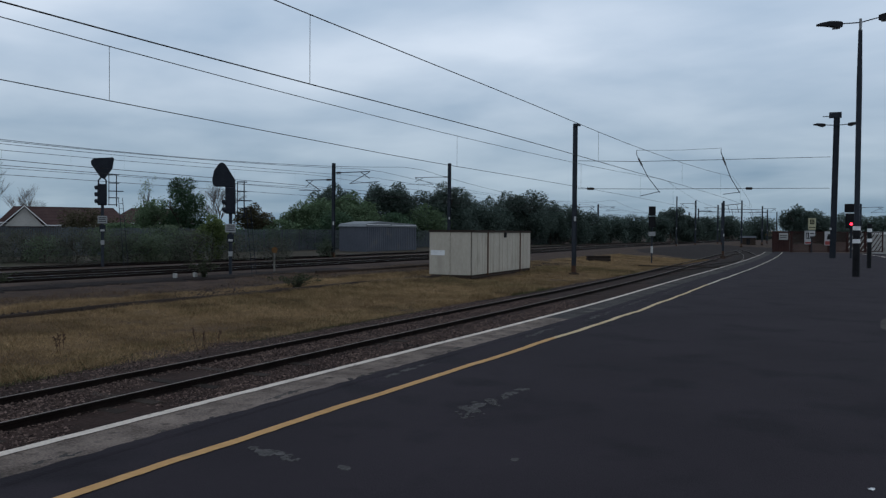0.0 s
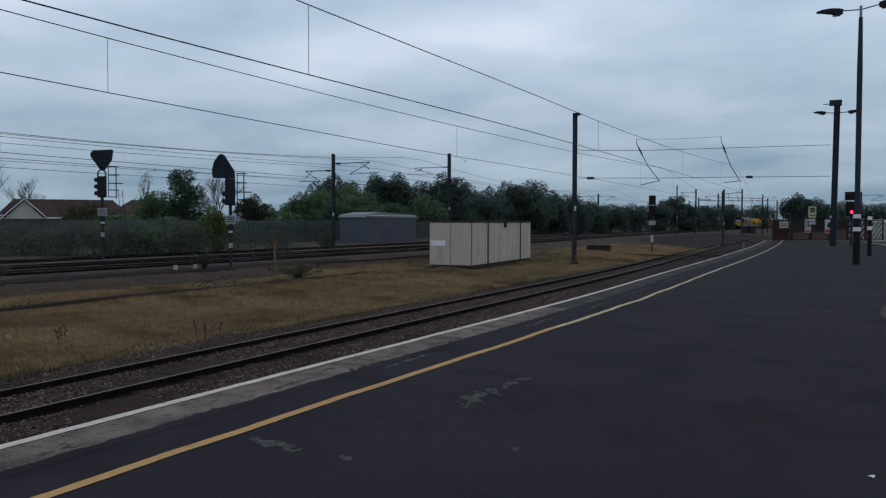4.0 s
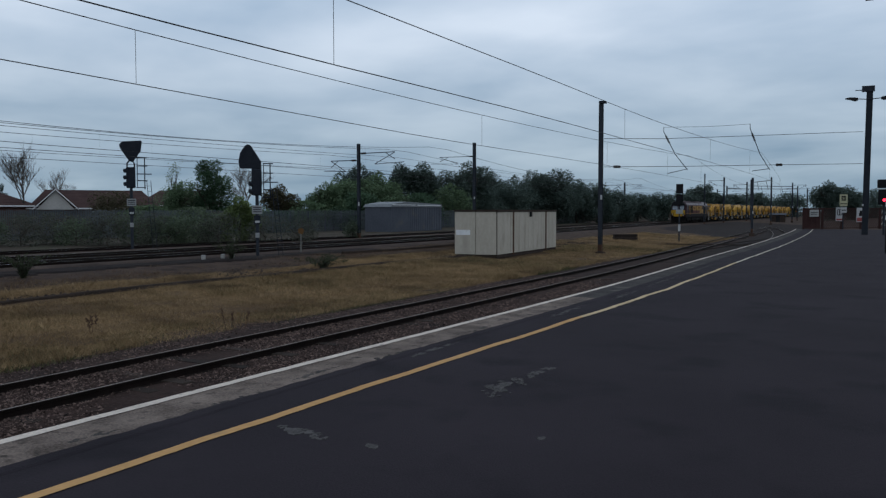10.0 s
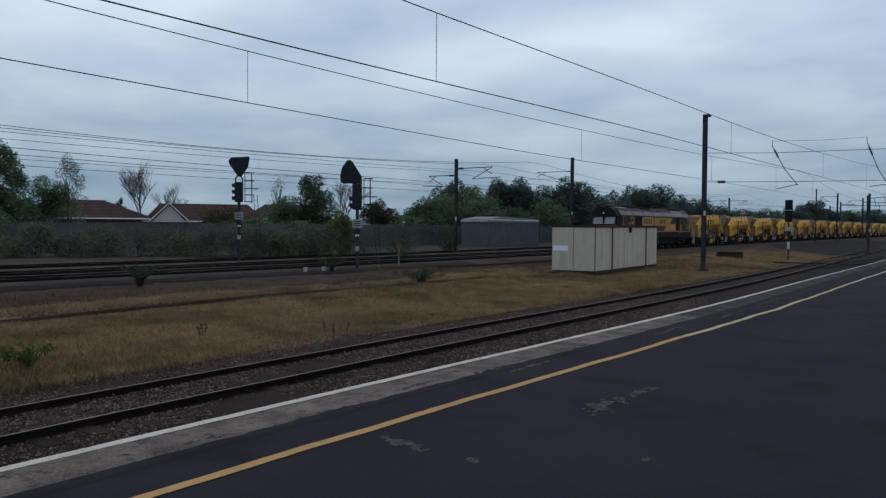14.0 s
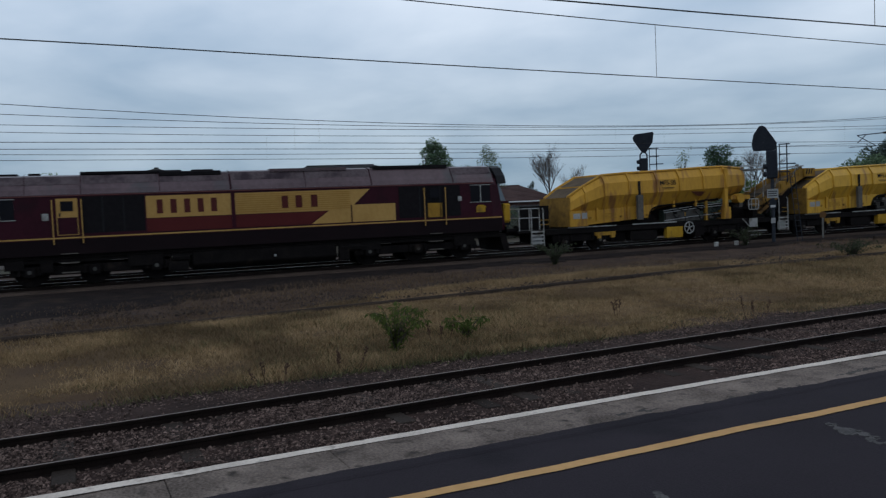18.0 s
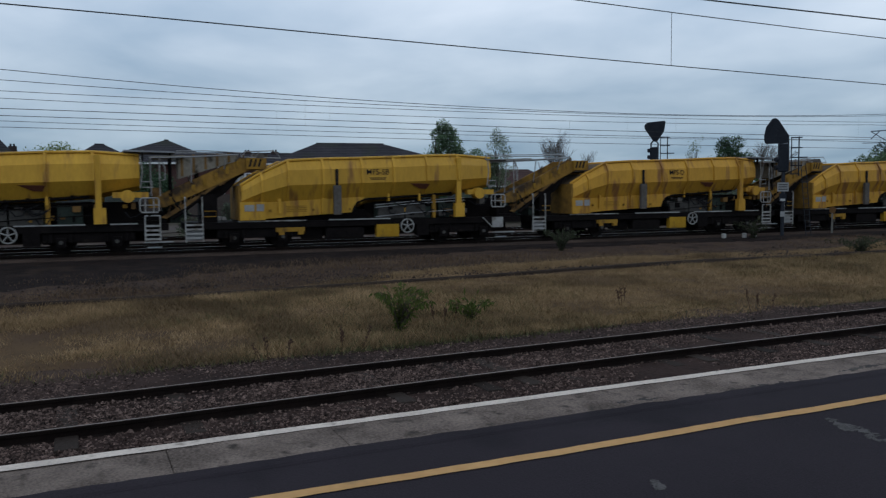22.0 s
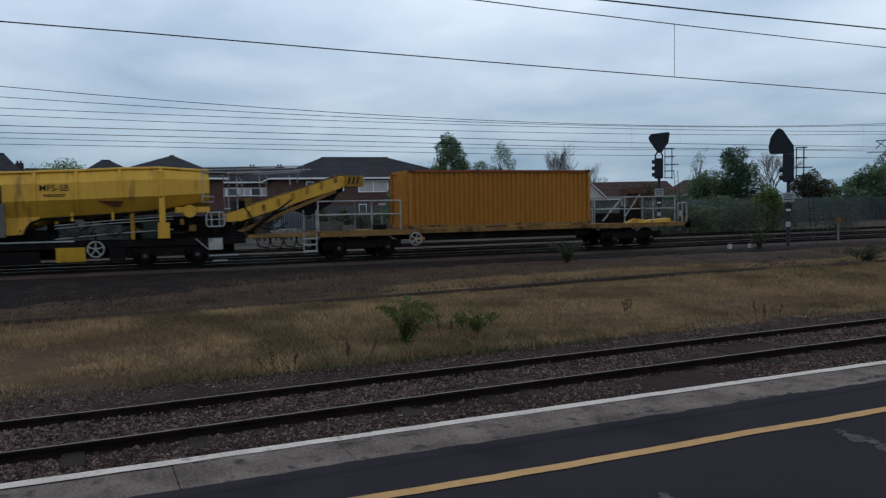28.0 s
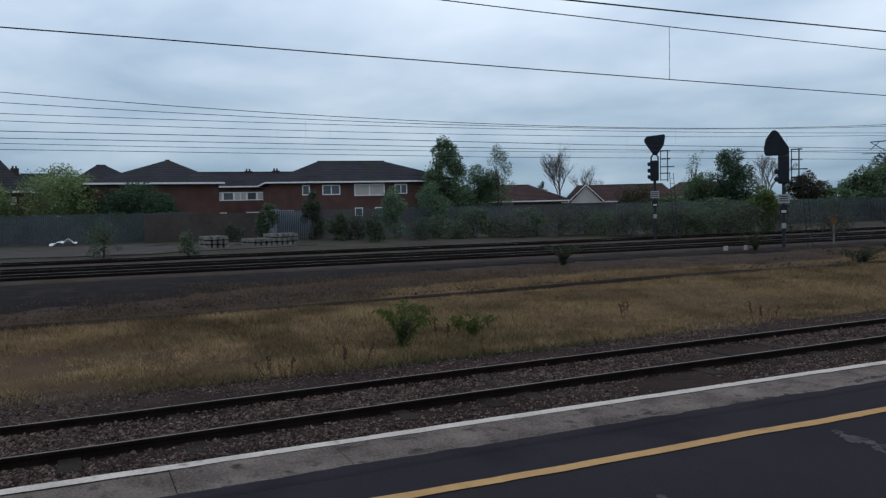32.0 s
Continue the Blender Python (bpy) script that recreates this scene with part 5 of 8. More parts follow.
def container_wagon():
    t = thing("flat_wagon", pose(0, 0, 0), "yellow-edged flat wagon with white railings at both ends", "wagon")
    part("deck", boxes((-1.25, 1.25, 0.0, 17.3, 0.98, 1.10)), M_DECK, t)
    each("side_sill", boxes((1.26, 1.30, 0.0, 3.7, 0.90, 1.12), (1.26, 1.30, 12.2, 17.2, 0.92, 1.10), (-1.30, -1.26, 0.0, 17.2, 0.90, 1.12), (1.26, 1.30, 3.72, 12.18, 0.94, 1.10)), M_DECK, t)
    part("container_sill", boxes((1.232, 1.25, 3.72, 12.1, 1.101, 1.16)), M_CONV, t)
    sole = bmesh.new()
    prism(sole, [(3.2, 0.98), (3.9, 0.62), (12.0, 0.62), (12.8, 0.98)], 0.9, 1.02)
    prism(sole, [(3.2, 0.98), (3.9, 0.62), (12.0, 0.62), (12.8, 0.98)], -1.02, -0.9)
    each("sole_bar", sole, M_UNDER, t)
    bogie(t, 1.75, 2, 2.0, 0.44)
    bogie(t, 14.4, 2, 2.0, 0.44)
    wheel = bmesh.new()
    for i in range(14):
        a, c = 2 * math.pi * i / 14, 2 * math.pi * (i + 1) / 14
        rod(wheel, (1.33, 3.9 + 0.25 * math.cos(a), 0.72 + 0.25 * math.sin(a)), (1.33, 3.9 + 0.25 * math.cos(c), 0.72 + 0.25 * math.sin(c)), 0.026, 5)
    for i in range(5):
        rod(wheel, (1.33, 3.9, 0.72), (1.33, 3.9 + 0.25 * math.cos(1.257 * i), 0.72 + 0.25 * math.sin(1.257 * i)), 0.022, 5)
    part("handbrake_wheel", wheel, M_TRAIN_WHITE, t, "white handbrake wheel")
    part("brake_bracket", boxes((1.0, 1.30, 3.84, 4.3, 0.66, 0.78)), M_MFS_DK, t)
    for y0, y1, posts in ((-0.05, 3.3, (-0.05, 2.1, 3.3)), (12.25, 16.7, (12.25, 13.95, 15.5, 16.7))):
        for s in (1.24, -1.24):
            bm = bmesh.new()
            for z in (1.75, 2.28):
                rod(bm, (s, y0, z), (s, y1, z), 0.028, 5)
            for y in posts:
                rod(bm, (s, y, 1.1), (s, y, 2.28), 0.03, 5)
            part("railing", bm, M_TRAIN_WHITE, t, "white tubular railing")
    bm = bmesh.new()
    rod(bm, (0.9, 14.2, 1.4), (0.9, 15.0, 2.4), 0.03, 5)
    rod(bm, (0.3, 13.4, 1.2), (0.3, 14.4, 2.2), 0.04, 5)
    part("loose_gear", bm, M_TRAIN_WHITE, t)
    part("winch_housing", boxes((-0.8, 0.4, 13.7, 14.6, 1.10, 1.55), (-0.4, 0.3, 14.8, 15.5, 1.10, 1.85)), M_UNDER, t)
    part("crane_post", boxes((-0.15, 0.15, 15.1, 15.4, 1.10, 2.55), (-0.3, 0.35, 14.8, 15.7, 2.45, 2.68), (-0.1, 0.1, 15.5, 15.6, 1.10, 2.45)), M_RUST, t, "rusty brown crane post")
    wedge = bmesh.new()
    prism(wedge, [(14.1, 1.10), (15.0, 1.10), (15.0, 1.24), (14.6, 1.30)], 0.9, 1.2)
    prism(wedge, [(15.0, 1.10), (16.5, 1.10), (16.5, 1.28), (15.2, 1.20)], 0.7, 1.2)
    each("deck_wedge", wedge, M_MFS, t)
    tailrail = bmesh.new()
    for y in (16.9, 17.15, 17.4):
        rod(tailrail, (1.2, y, 1.1), (1.2, y, 1.98), 0.026, 5)
    rod(tailrail, (1.2, 16.9, 1.98), (1.2, 17.4, 1.98), 0.026, 5)
    part("end_railing", tailrail, M_TRAIN_WHITE, t, "short white end railing")
    each("deck_box", boxes((0.3, 0.8, 1.0, 1.5, 1.1, 1.32), (-0.6, 0.0, 0.4, 1.3, 1.1, 1.45)), M_JACK, t)
    part("end_gangway", boxes((-0.55, 1.15, -2.7, -0.02, 0.94, 1.06)), M_DECK, t, "dirty yellow gangway plate")
    hz = bmesh.new()
    for k in range(4):
        pipe(hz, [(0.9, -2.4 + 0.5 * k, 1.0), (1.05, -2.3 + 0.5 * k, 0.62), (1.0, -1.95 + 0.5 * k, 0.55), (0.9, -1.8 + 0.5 * k, 0.95)], 0.03)
    each("air_hose", hz, M_UNDER, t)
    lad = bmesh.new()
    for yy in (-0.62, -0.12):
        rod(lad, (1.22, yy, 0.32), (1.22, yy, 1.95), 0.024, 5)
    for z in (0.36, 0.60, 0.84):
        box(lad, 1.12, 1.23, -0.62, -0.12, z, z + 0.05)
    part("ladder", lad, M_TRAIN_WHITE, t, "white steel access ladder")
    each("coiled_hose", made(lambda b: [pipe(b, [(0.2 + 0.32 * math.cos(a * 0.7), 2.7 + 0.32 * math.sin(a * 0.7), 1.14 + 0.05 * k) for a in range(10)], 0.03) for k in range(4)]), M_BLACK, t)
    part("tail_lamp", boxes((0.85, 1.0, 17.22, 17.34, 1.35, 1.62)), M_TRAIN_WHITE, t)
    part("marker_flag", boxes((0.9, 1.2, 17.30, 17.42, 1.12, 1.32)), M_ORANGE, t)
    buffers(t, 17.3, 1)
    c = thing("freight_container", pose(0, 0, 0), "orange corrugated steel freight container on a flat wagon", "container")
    ribs = bmesh.new()
    outline = []
    n = 38
    for s in (1, -1):
        y = 3.78
        step = (12.05 - 3.78) / n
        pts = []
        for i in range(n):
            a = y + i * step
            pts += [(s * 1.20, a), (s * 1.20, a + step * 0.3), (s * 1.135, a + step * 0.45), (s * 1.135, a + step * 0.82)]
        pts.append((s * 1.20, 12.05))
        outline += pts if s > 0 else pts[::-1]
    prism(ribs, outline, 1.24, 3.42, "z")
    part("corrugated_wall", ribs, M_ORANGE_BOX, c)
    each("top_rail", boxes((1.12, 1.235, 3.70, 12.13, 3.40, 3.49), (-1.235, -1.12, 3.70, 12.13, 3.40, 3.49)), M_RED_RUST, c, "rust-red top rail")
    each("bottom_rail", boxes((1.13, 1.23, 3.70, 12.13, 1.12, 1.26), (-1.23, -1.13, 3.70, 12.13, 1.12, 1.26)), M_DECK, c, "rusty brown bottom rail")
    fr = boxes((-1.12, 1.12, 3.70, 3.80, 1.12, 1.3), (-1.12, 1.12, 12.03, 12.13, 1.12, 1.3), (-1.12, 1.12, 3.7, 3.8, 3.38, 3.49), (-1.12, 1.12, 12.03, 12.13, 3.38, 3.49))
    each("corner_casting", boxes(*[(x, x + 0.17, y, y + 0.17, z, z + 0.12) for x in (-1.245, 1.075) for y in (3.67, 11.99) for z in (1.11, 3.385)]), M_RUST, c)
    for x in (-1.23, 1.11):
        for y in (3.68, 12.03):
            box(fr, x, x + 0.12, y, y + 0.12, 1.28, 3.38)
    part("frame", fr, M_ORANGE_BOX, c)
    part("roof", boxes((-1.14, 1.14, 3.78, 12.05, 3.42, 3.455)), M_ORANGE_BOX, c)
    for y0, y1 in ((3.22, 3.64),):
        d = boxes((1.10, 1.16, y0, y1, 1.3, 3.36), *[(1.16, 1.185, y0 + 0.02, y1 - 0.02, z, z + 0.06) for z in (1.5, 1.85, 2.2, 2.55, 2.9)])
        part("door", d, M_ORANGE_BOX, c, "container door swung open")
    return t, c



# ---- portable cabin ----


def portable_cabin():
    t = thing("storage_container", pose(-18.35, 39.55, -0.93, 0, 0, 4), "cream steel storage container standing in dry grass", "container")
    w, l, h = 2.55, 11.0, 2.68

    part("body", boxes((-w + 0.05, -0.05, 0.05, l - 0.05, 0.16, h - 0.1)), M_STRAP, t)
    for x0, x1 in ((-w + 0.02, -w / 2 - 0.012), (-w / 2 + 0.012, -0.06)):
        bm = boxes((x0, x1, 0.0, 0.06, 0.2, h - 0.12))
        soften(bm, 0.01)
        part("end_panel", bm, M_CABIN, t)
    y = 0.12
    widths = (1.6, 1.35, 1.6, 1.5, 1.6, 1.5, 1.75)
    for i, wd in enumerate(widths):
        bm = boxes((-0.06, 0.0, y, min(y + wd - 0.022, l - 0.05), 0.2, h - 0.12))
        soften(bm, 0.012)
        part("side_panel", bm, M_CABIN, t)
        y += wd
    rust = boxes((-0.06, 0.035, 2.5, 2.66, 0.1, h), (-0.06, 0.035, 8.6, 8.76, 0.1, h))
    each("strap_post", rust, M_RUST, t, "rusty brown strap post")
    each("panel_rib", boxes(*[(-0.001, 0.012, k, k + 0.03, 0.25, h - 0.16) for k in (0.9, 2.1, 3.6, 4.6, 5.2, 7.1, 9.4, 10.2)]), M_CABIN, t)
    part("roof_edge", boxes((-w - 0.02, 0.04, -0.03, 0.05, h - 0.11, h), (-0.06, 0.04, 0.05, l, h - 0.11, h), (-w - 0.02, -w + 0.06, 0.05, l, h - 0.11, h), (-w, 0.0, l - 0.05, l + 0.02, h - 0.09, h)), M_STRAP, t)
    part("roof", boxes((-w + 0.06, -0.06, 0.05, l - 0.05, h - 0.10, h - 0.02)), M_STEEL, t)
    part("skid", boxes((-w, -w + 0.12, 0, l, 0, 0.15), (-0.12, -0.01, 0, l, 0, 0.15), (-w + 0.12, -0.12, 0.0, 0.12, 0.04, 0.15)), M_STRAP, t)
    part("notice", boxes((-w + 0.10, -w + 0.95, -0.008, 0.0, 1.28, 1.56)), M_WHITE, t, "white notice with illegible writing")
    part("lamp", boxes((0.0, 0.12, 5.45, 5.65, 2.26, 2.56)), M_BLACK, t)
    return t


portable_cabin()

# ---- overhead line ----


def mast(x, y, z0, z1, label, wide=0.13, name="overhead_line_mast", lean=0.0):
    t = thing(name, pose(x, y, z0, 0, lean, 0), label, "mast", "overhead line masts")
    h = z1 - z0
    w = wide
    part("post", boxes((-w, w, -w, -w + 0.03, 0, h), (-w, w, w - 0.03, w, 0, h), (-0.02, 0.02, -w + 0.03, w - 0.03, 0, h)), M_STEEL, t)
    part("footing", boxes((-0.26, 0.26, -0.26, 0.26, -0.3, 0.02)), M_MAIN_BALLAST, t)
    part("number_plate", boxes((w * 0.2, w + 0.03, -w - 0.04, -w - 0.005, h * 0.35, h * 0.35 + 0.3)), M_SIGN, t)
    part("rust_base", boxes((-w - 0.005, w + 0.005, -w - 0.004, w + 0.004, 0.06, 0.5)), M_RUST, t)
    return t


def cantilever(parent, h, reach, drop=0.9):
    """Registration arm and stay with an insulator, reaching along x."""
    s = 1 if reach > 0 else -1
    part("arm", made(lambda b: (rod(b, (0, 0, h), (reach, 0, h + 0.02), 0.036, 6), rod(b, (reach * 0.75, 0, h), (reach * 1.0, 0, h - drop * 0.6), 0.030, 5))), M_STEEL, parent)
    bm = bmesh.new()
    for k in range(6):
        rod(bm, (s * (0.3 + k * 0.07), 0, h), (s * (0.33 + k * 0.07), 0, h), 0.085, 8)
    part("insulator", bm, M_INSUL, parent)
    part("stay", made(lambda b: (rod(b, (reach, 0, h), (reach * 0.45, 0, h - drop), 0.030, 5), rod(b, (reach * 0.45, 0, h - drop), (reach * 1.25, 0, h - drop + 0.1), 0.026, 5))), M_STEEL, parent)


m = mast(-16.0, 50.3, -1.0, 8.75, "tall dark steel overhead line mast", 0.125)
part("top_clamp", boxes((-0.1, 0.3, -0.2, 0.2, 9.6, 9.75)), M_STEEL, m)
mb = mast(-37.65, 54.0, -0.6, 7.2, "grey steel mast between main lines", 0.11)
cantilever(mb, 7.0, 3.5)
cantilever(mb, 6.45, -2.8)
mc = mast(-45.2, 90.0, -0.6, 10.3, "dark steel mast beyond the main lines", 0.17)
cantilever(mc, 9.2, -5.0)


def wire(name, label, points, r, parent=None):
    bm = bmesh.new()
    pipe(bm, points, r, 5)
    ob = part(name, bm, M_WIRE, parent)
    return ob


def overhead(line, y0, y1, contact, supports, high, low, label, r=0.012, dropper=9.0, off=0.0, near=9.5):
    """Contact wire, sagging catenary wire and droppers above one track."""
    t = thing("overhead_line", pose(0, 0, 0), label, "overhead line", "overhead lines")
    ys = span(y0, y1, 3)

    def cz(y):
        for a, c in zip(supports, supports[1:]):
            if a <= y <= c:
                k = (y - a) / (c - a)
                return high - (high - low) * 4 * k * (1 - k)
        return high
    wire("contact_wire", "", [(line(y) + off, y, contact(y)) for y in ys], r, t)
    wire("catenary_wire", "", [(line(y) + off, y, cz(y)) for y in ys], r, t)
    y = near - dropper * int((near - y0) / dropper)
    while y < min(y1, 90):
        wire("dropper", "", [(line(y) + off, y, contact(y)), (line(y) + off, y, cz(y))], 0.0045 if r < 0.012 else 0.0022, t)
        y += dropper
    return t


overhead(bay_x, -50, 150, lambda y: 3.75 + 0.006 * max(y - 8, 0), (-89, -27, 61, 123, 190), 5.82, 4.72, "copper overhead wires above the platform track", 0.0085, 14.6)
overhead(siding_x, -50, 150, lambda y: 3.88 - 0.008 * y if y < 20 else 3.72 + 0.004 * (y - 20), (-87, -25, 59, 121, 190), 5.6, 4.68, "copper overhead wires above the siding", 0.0085, 13.4)
for o, c, hi, lo in ((-0.75, 4.70, 6.57, 5.24), (-4.45, 4.78, 6.5, 5.60), (-9.8, 4.74, 6.2, 5.72)):
    overhead(main_rail_x, -200, 330, lambda y, c=c: c - 0.0115 * min(max(y + 2, 0), 24), (-200, -134, -71, -9, 53, 116, 178, 240, 330), hi, lo, "copper overhead wires above a main line", 0.013, 17, o)
wire_f = thing("feeder_wires", pose(0, 0, 0), "thin feeder wires running between masts", "overhead line")
for o, z, k in ((-4.6, 5.49, 0.42), (-9.9, 4.8, 0.35)):
    wire("feeder", "", [(main_rail_x(y) + o, y, z + k * ((((y + 9) / 31) % 2) - 1) ** 2) for y in span(-150, 330, 3)], 0.012, wire_f)

# ---- platform edge: coping slabs, painted lines, worn patches ----
slab_mesh = dark_mesh = None
y = -9.41 - 22.0
while y < P_END:
    if slab_mesh is None:
        bm = boxes((0.0, 0.66, 0.002, 1.098, -0.15, 0.0))
        soften(bm, 0.004)
        dark_mesh = mesh_of("coping_slab", bm.copy(), M_COPING_DK)
        slab_mesh = mesh_of("coping_slab", bm, M_COPING)
    slab = new("coping_slab", dark_mesh if y > 13.5 + 2.5 * noise.noise((y * 2.1, 6, 6)) else slab_mesh)
    slab.parent = platform
    turn = math.degrees(math.atan2(-(edge_x(y + 1.1) - edge_x(y)), 1.1))
    slab.matrix_basis = pose(edge_x(y), y, 0.002 + random.uniform(-0.004, 0.003), random.uniform(-0.15, 0.15), 0, turn)
    y += 1.1
ys_l = span(-45, -4, 0.55)[:-1] + span(-4, 24, 0.11)[:-1] + span(24, P_END - 0.3, 0.5)


def painted(name, line, width, z, material, start=-99, end=999):
    """A line of paint whose width tapers further along, to fit the camera's view."""
    verts, faces = [], []
    for i, y in enumerate(v for v in ys_l if start <= v <= end):
        w = width * (1 - 0.38 * min(max((y - 14) / 30, 0), 1)) * (1 + 0.06 * noise.noise((y * 1.7, width * 90, 2)) + 0.09 * noise.noise((y * 6.1, width * 70, 5)))
        e = 0.012 * noise.noise((y * 4.3, width * 50, 9))
        verts += [(line(y) + max(e, -0.003), y, z), (line(y) + w + e * 0.5, y, z)]
        if i:
            faces.append((2 * i - 2, 2 * i - 1, 2 * i + 1, 2 * i))
    return raw(name, verts, faces, material)


structure(painted("white_edge_line", lambda y: edge_x(y) + 0.004 + 0.006 * noise.noise((y * 0.9, 4, 4)), 0.108, 0.008, M_WHITE_LINE), "worn white line along the platform edge", "painted line")


far_edge = [(3.3, 40.0), (3.25, 48.0), (3.0, 56.0), (2.6, 63.8), (2.15, 70.1), (1.6, 73.6), (0.9, 76.8)]
fe = []
for x, y in far_edge:
    fe += [(x, y, 0.006), (x + 0.14, y + 0.02, 0.006)]
structure(raw("white_far_line", fe, [(2 * i, 2 * i + 1, 2 * i + 3, 2 * i + 2) for i in range(len(far_edge) - 1)], M_WHITE_LINE), "white line along the far platform edge", "painted line")


def yellow_x(y):
    return edge_x(y) + 1.25 + min(0.0055 * max(y, 0), 0.22) + 0.040 * noise.noise((y * 0.55, 1, 7)) + 0.014 * noise.noise((y * 1.5, 3, 7))


structure(painted("yellow_line", lambda y: yellow_x(y) - 0.05, 0.102, 0.006, M_YELLOW_LINE, end=12.2), "yellow waiting line painted on asphalt", "painted line")
structure(painted("yellow_line_worn", lambda y: yellow_x(y) - 0.05, 0.102, 0.0065, M_YELLOW_WORN, start=12.0, end=27.2), "pale worn stretch of the yellow line", "painted line")
structure(painted("yellow_line_bleached", lambda y: yellow_x(y) - 0.05, 0.102, 0.006, M_CREAM_LINE, start=26.6), "bleached cream stretch of the yellow line", "painted line")
# ragged edge of the asphalt, lapping over the back of the coping
av, af = [], []
for i, y in enumerate(span(-12, 34, 0.07)):
    lap = 0.605 + 0.030 * noise.noise((y * 0.9, 2, 3)) + 0.026 * noise.noise((y * 4.2, 5, 3)) + 0.012 * noise.noise((y * 15.0, 5, 8))
    av += [(edge_x(y) + lap, y, 0.0085), (edge_x(y) + 0.72, y, 0.0085), (edge_x(y) + 0.76, y, 0.0012)]
    if i:
        af += [(3 * i - 3, 3 * i - 2, 3 * i + 1, 3 * i), (3 * i - 2, 3 * i - 1, 3 * i + 2, 3 * i + 1)]
structure(raw("asphalt_lap", av, af, M_ASPHALT), "ragged asphalt edge lapping over the coping", "platform")


def blot(name, x, y, rx, ry, turn, label, seed, material=M_PATCH):
    bm = bmesh.new()
    rs = random.Random(seed)
    pts = []
    for i in range(28):
        a = 2 * math.pi * i / 28
        k = 0.62 + 0.38 * noise.noise((math.cos(a) * 1.7 + seed, math.sin(a) * 1.7, seed)) + rs.uniform(-0.07, 0.07)
        pts.append((rx * k * math.cos(a), ry * k * math.sin(a)))
    prism(bm, pts, -0.02, 0.0045, "z")
    ob = part(name, bm, material)
    ob.matrix_basis = pose(x, y, 0, 0, 0, turn)
    return structure(ob, label, "worn patch")


def crumbs(x, y, rx, ry, turn, label, seed, count=44, material=M_PATCH):
    """A worn patch: a ragged cluster of thin flakes of bared aggregate, thinning out at its rim."""
    rs = random.Random(seed)
    bm = bmesh.new()
    for i in range(count * 5):
        a, k = rs.uniform(0, 6.283), rs.random() ** 0.55
        cx, cy = rx * k * math.cos(a), ry * k * math.sin(a)
        if noise.noise((cx * 7.0, cy * 7.0, seed)) < -0.10 + 0.34 * k * k + rs.uniform(-0.1, 0.1):
            continue
        r = rs.uniform(0.010, 0.036) * (1.3 - 0.8 * k)
        pts = [(cx + r * rs.uniform(0.45, 1.2) * math.cos(j * 1.047), cy + r * rs.uniform(0.6, 1.7) * math.sin(j * 1.047)) for j in range(6)]
        prism(bm, pts, -0.004, 0.0022 + 0.00001 * i, "z")
    ob = part("asphalt_patch", bm, material)
    ob.matrix_basis = pose(x, y, 0, 0, 0, turn)
    return structure(ob, label, "worn patch")


crumbs(-2.98, 6.95, 0.17, 0.48, 3, "pale worn hole in the asphalt", 1, 95)
crumbs(-2.93, 7.75, 0.08, 0.46, -4, "pale worn hole in the asphalt", 2, 34)
crumbs(-3.66, 4.78, 0.11, 0.30, 78, "pale worn hole in the asphalt", 3, 40)
crumbs(-2.97, 4.76, 0.04, 0.11, 75, "pale worn hole in the asphalt", 4, 12)
crumbs(-3.47, 2.94, 0.04, 0.12, 60, "pale worn hole in the asphalt", 8, 9)
crumbs(-2.02, 5.52, 0.03, 0.05, 20, "pale worn hole in the asphalt", 9, 5)
litter = thing("paper_scrap", pose(0.262, 5.99, 0.003, 0, 0, 20), "crumpled white paper scrap on the asphalt", "litter")
bm = bmesh.new()
bmesh.ops.create_grid(bm, x_segments=5, y_segments=4, size=0.018)
for v in bm.verts:
    v.co.z = 0.008 + 0.012 * noise.noise((v.co.x * 80, v.co.y * 80, 4))
part("scrap", bm, M_WHITE, litter)
blot("asphalt_patch", 0.95, 16.8, 0.55, 4.6, -3, "pale dusty repair in the asphalt", 5, mat("dusty_repair", (0.040, 0.034, 0.031), (0.085, 0.073, 0.064), 1.2, 0.95, fine=14, stain=(0.033, 0.029, 0.028), stain_scale=2.2, stain_at=0.5))
for k, (y, w, l) in enumerate(((8.4, 0.06, 0.7), (12.6, 0.07, 1.1), (15.4, 0.10, 1.6), (19.2, 0.09, 2.0), (24.0, 0.10, 2.6))):
    crumbs(edge_x(y) + 0.80 + 0.05 * (k % 3), y, w, l, 2, "crumbled asphalt beside the coping", 20 + k, 46)
for k, (y, o, w, l) in enumerate(((2.2, 0.60, 0.035, 0.5), (3.9, 0.50, 0.05, 0.45), (5.1, 0.58, 0.06, 0.7), (6.6, 0.46, 0.05, 0.4), (8.0, 0.56, 0.07, 0.8), (10.2, 0.50, 0.08, 1.0))):
    crumbs(edge_x(y) + o, y, w, l, 1, "dark tar scabs on the coping", 40 + k, 16, M_COPING_DK)

# ---- platform end: lattice fence, signs, mast, lamps ----
M_LATTICE = mat("maroon_timber", (0.028, 0.014, 0.013), (0.056, 0.028, 0.025), 2, 0.8, fine=20)


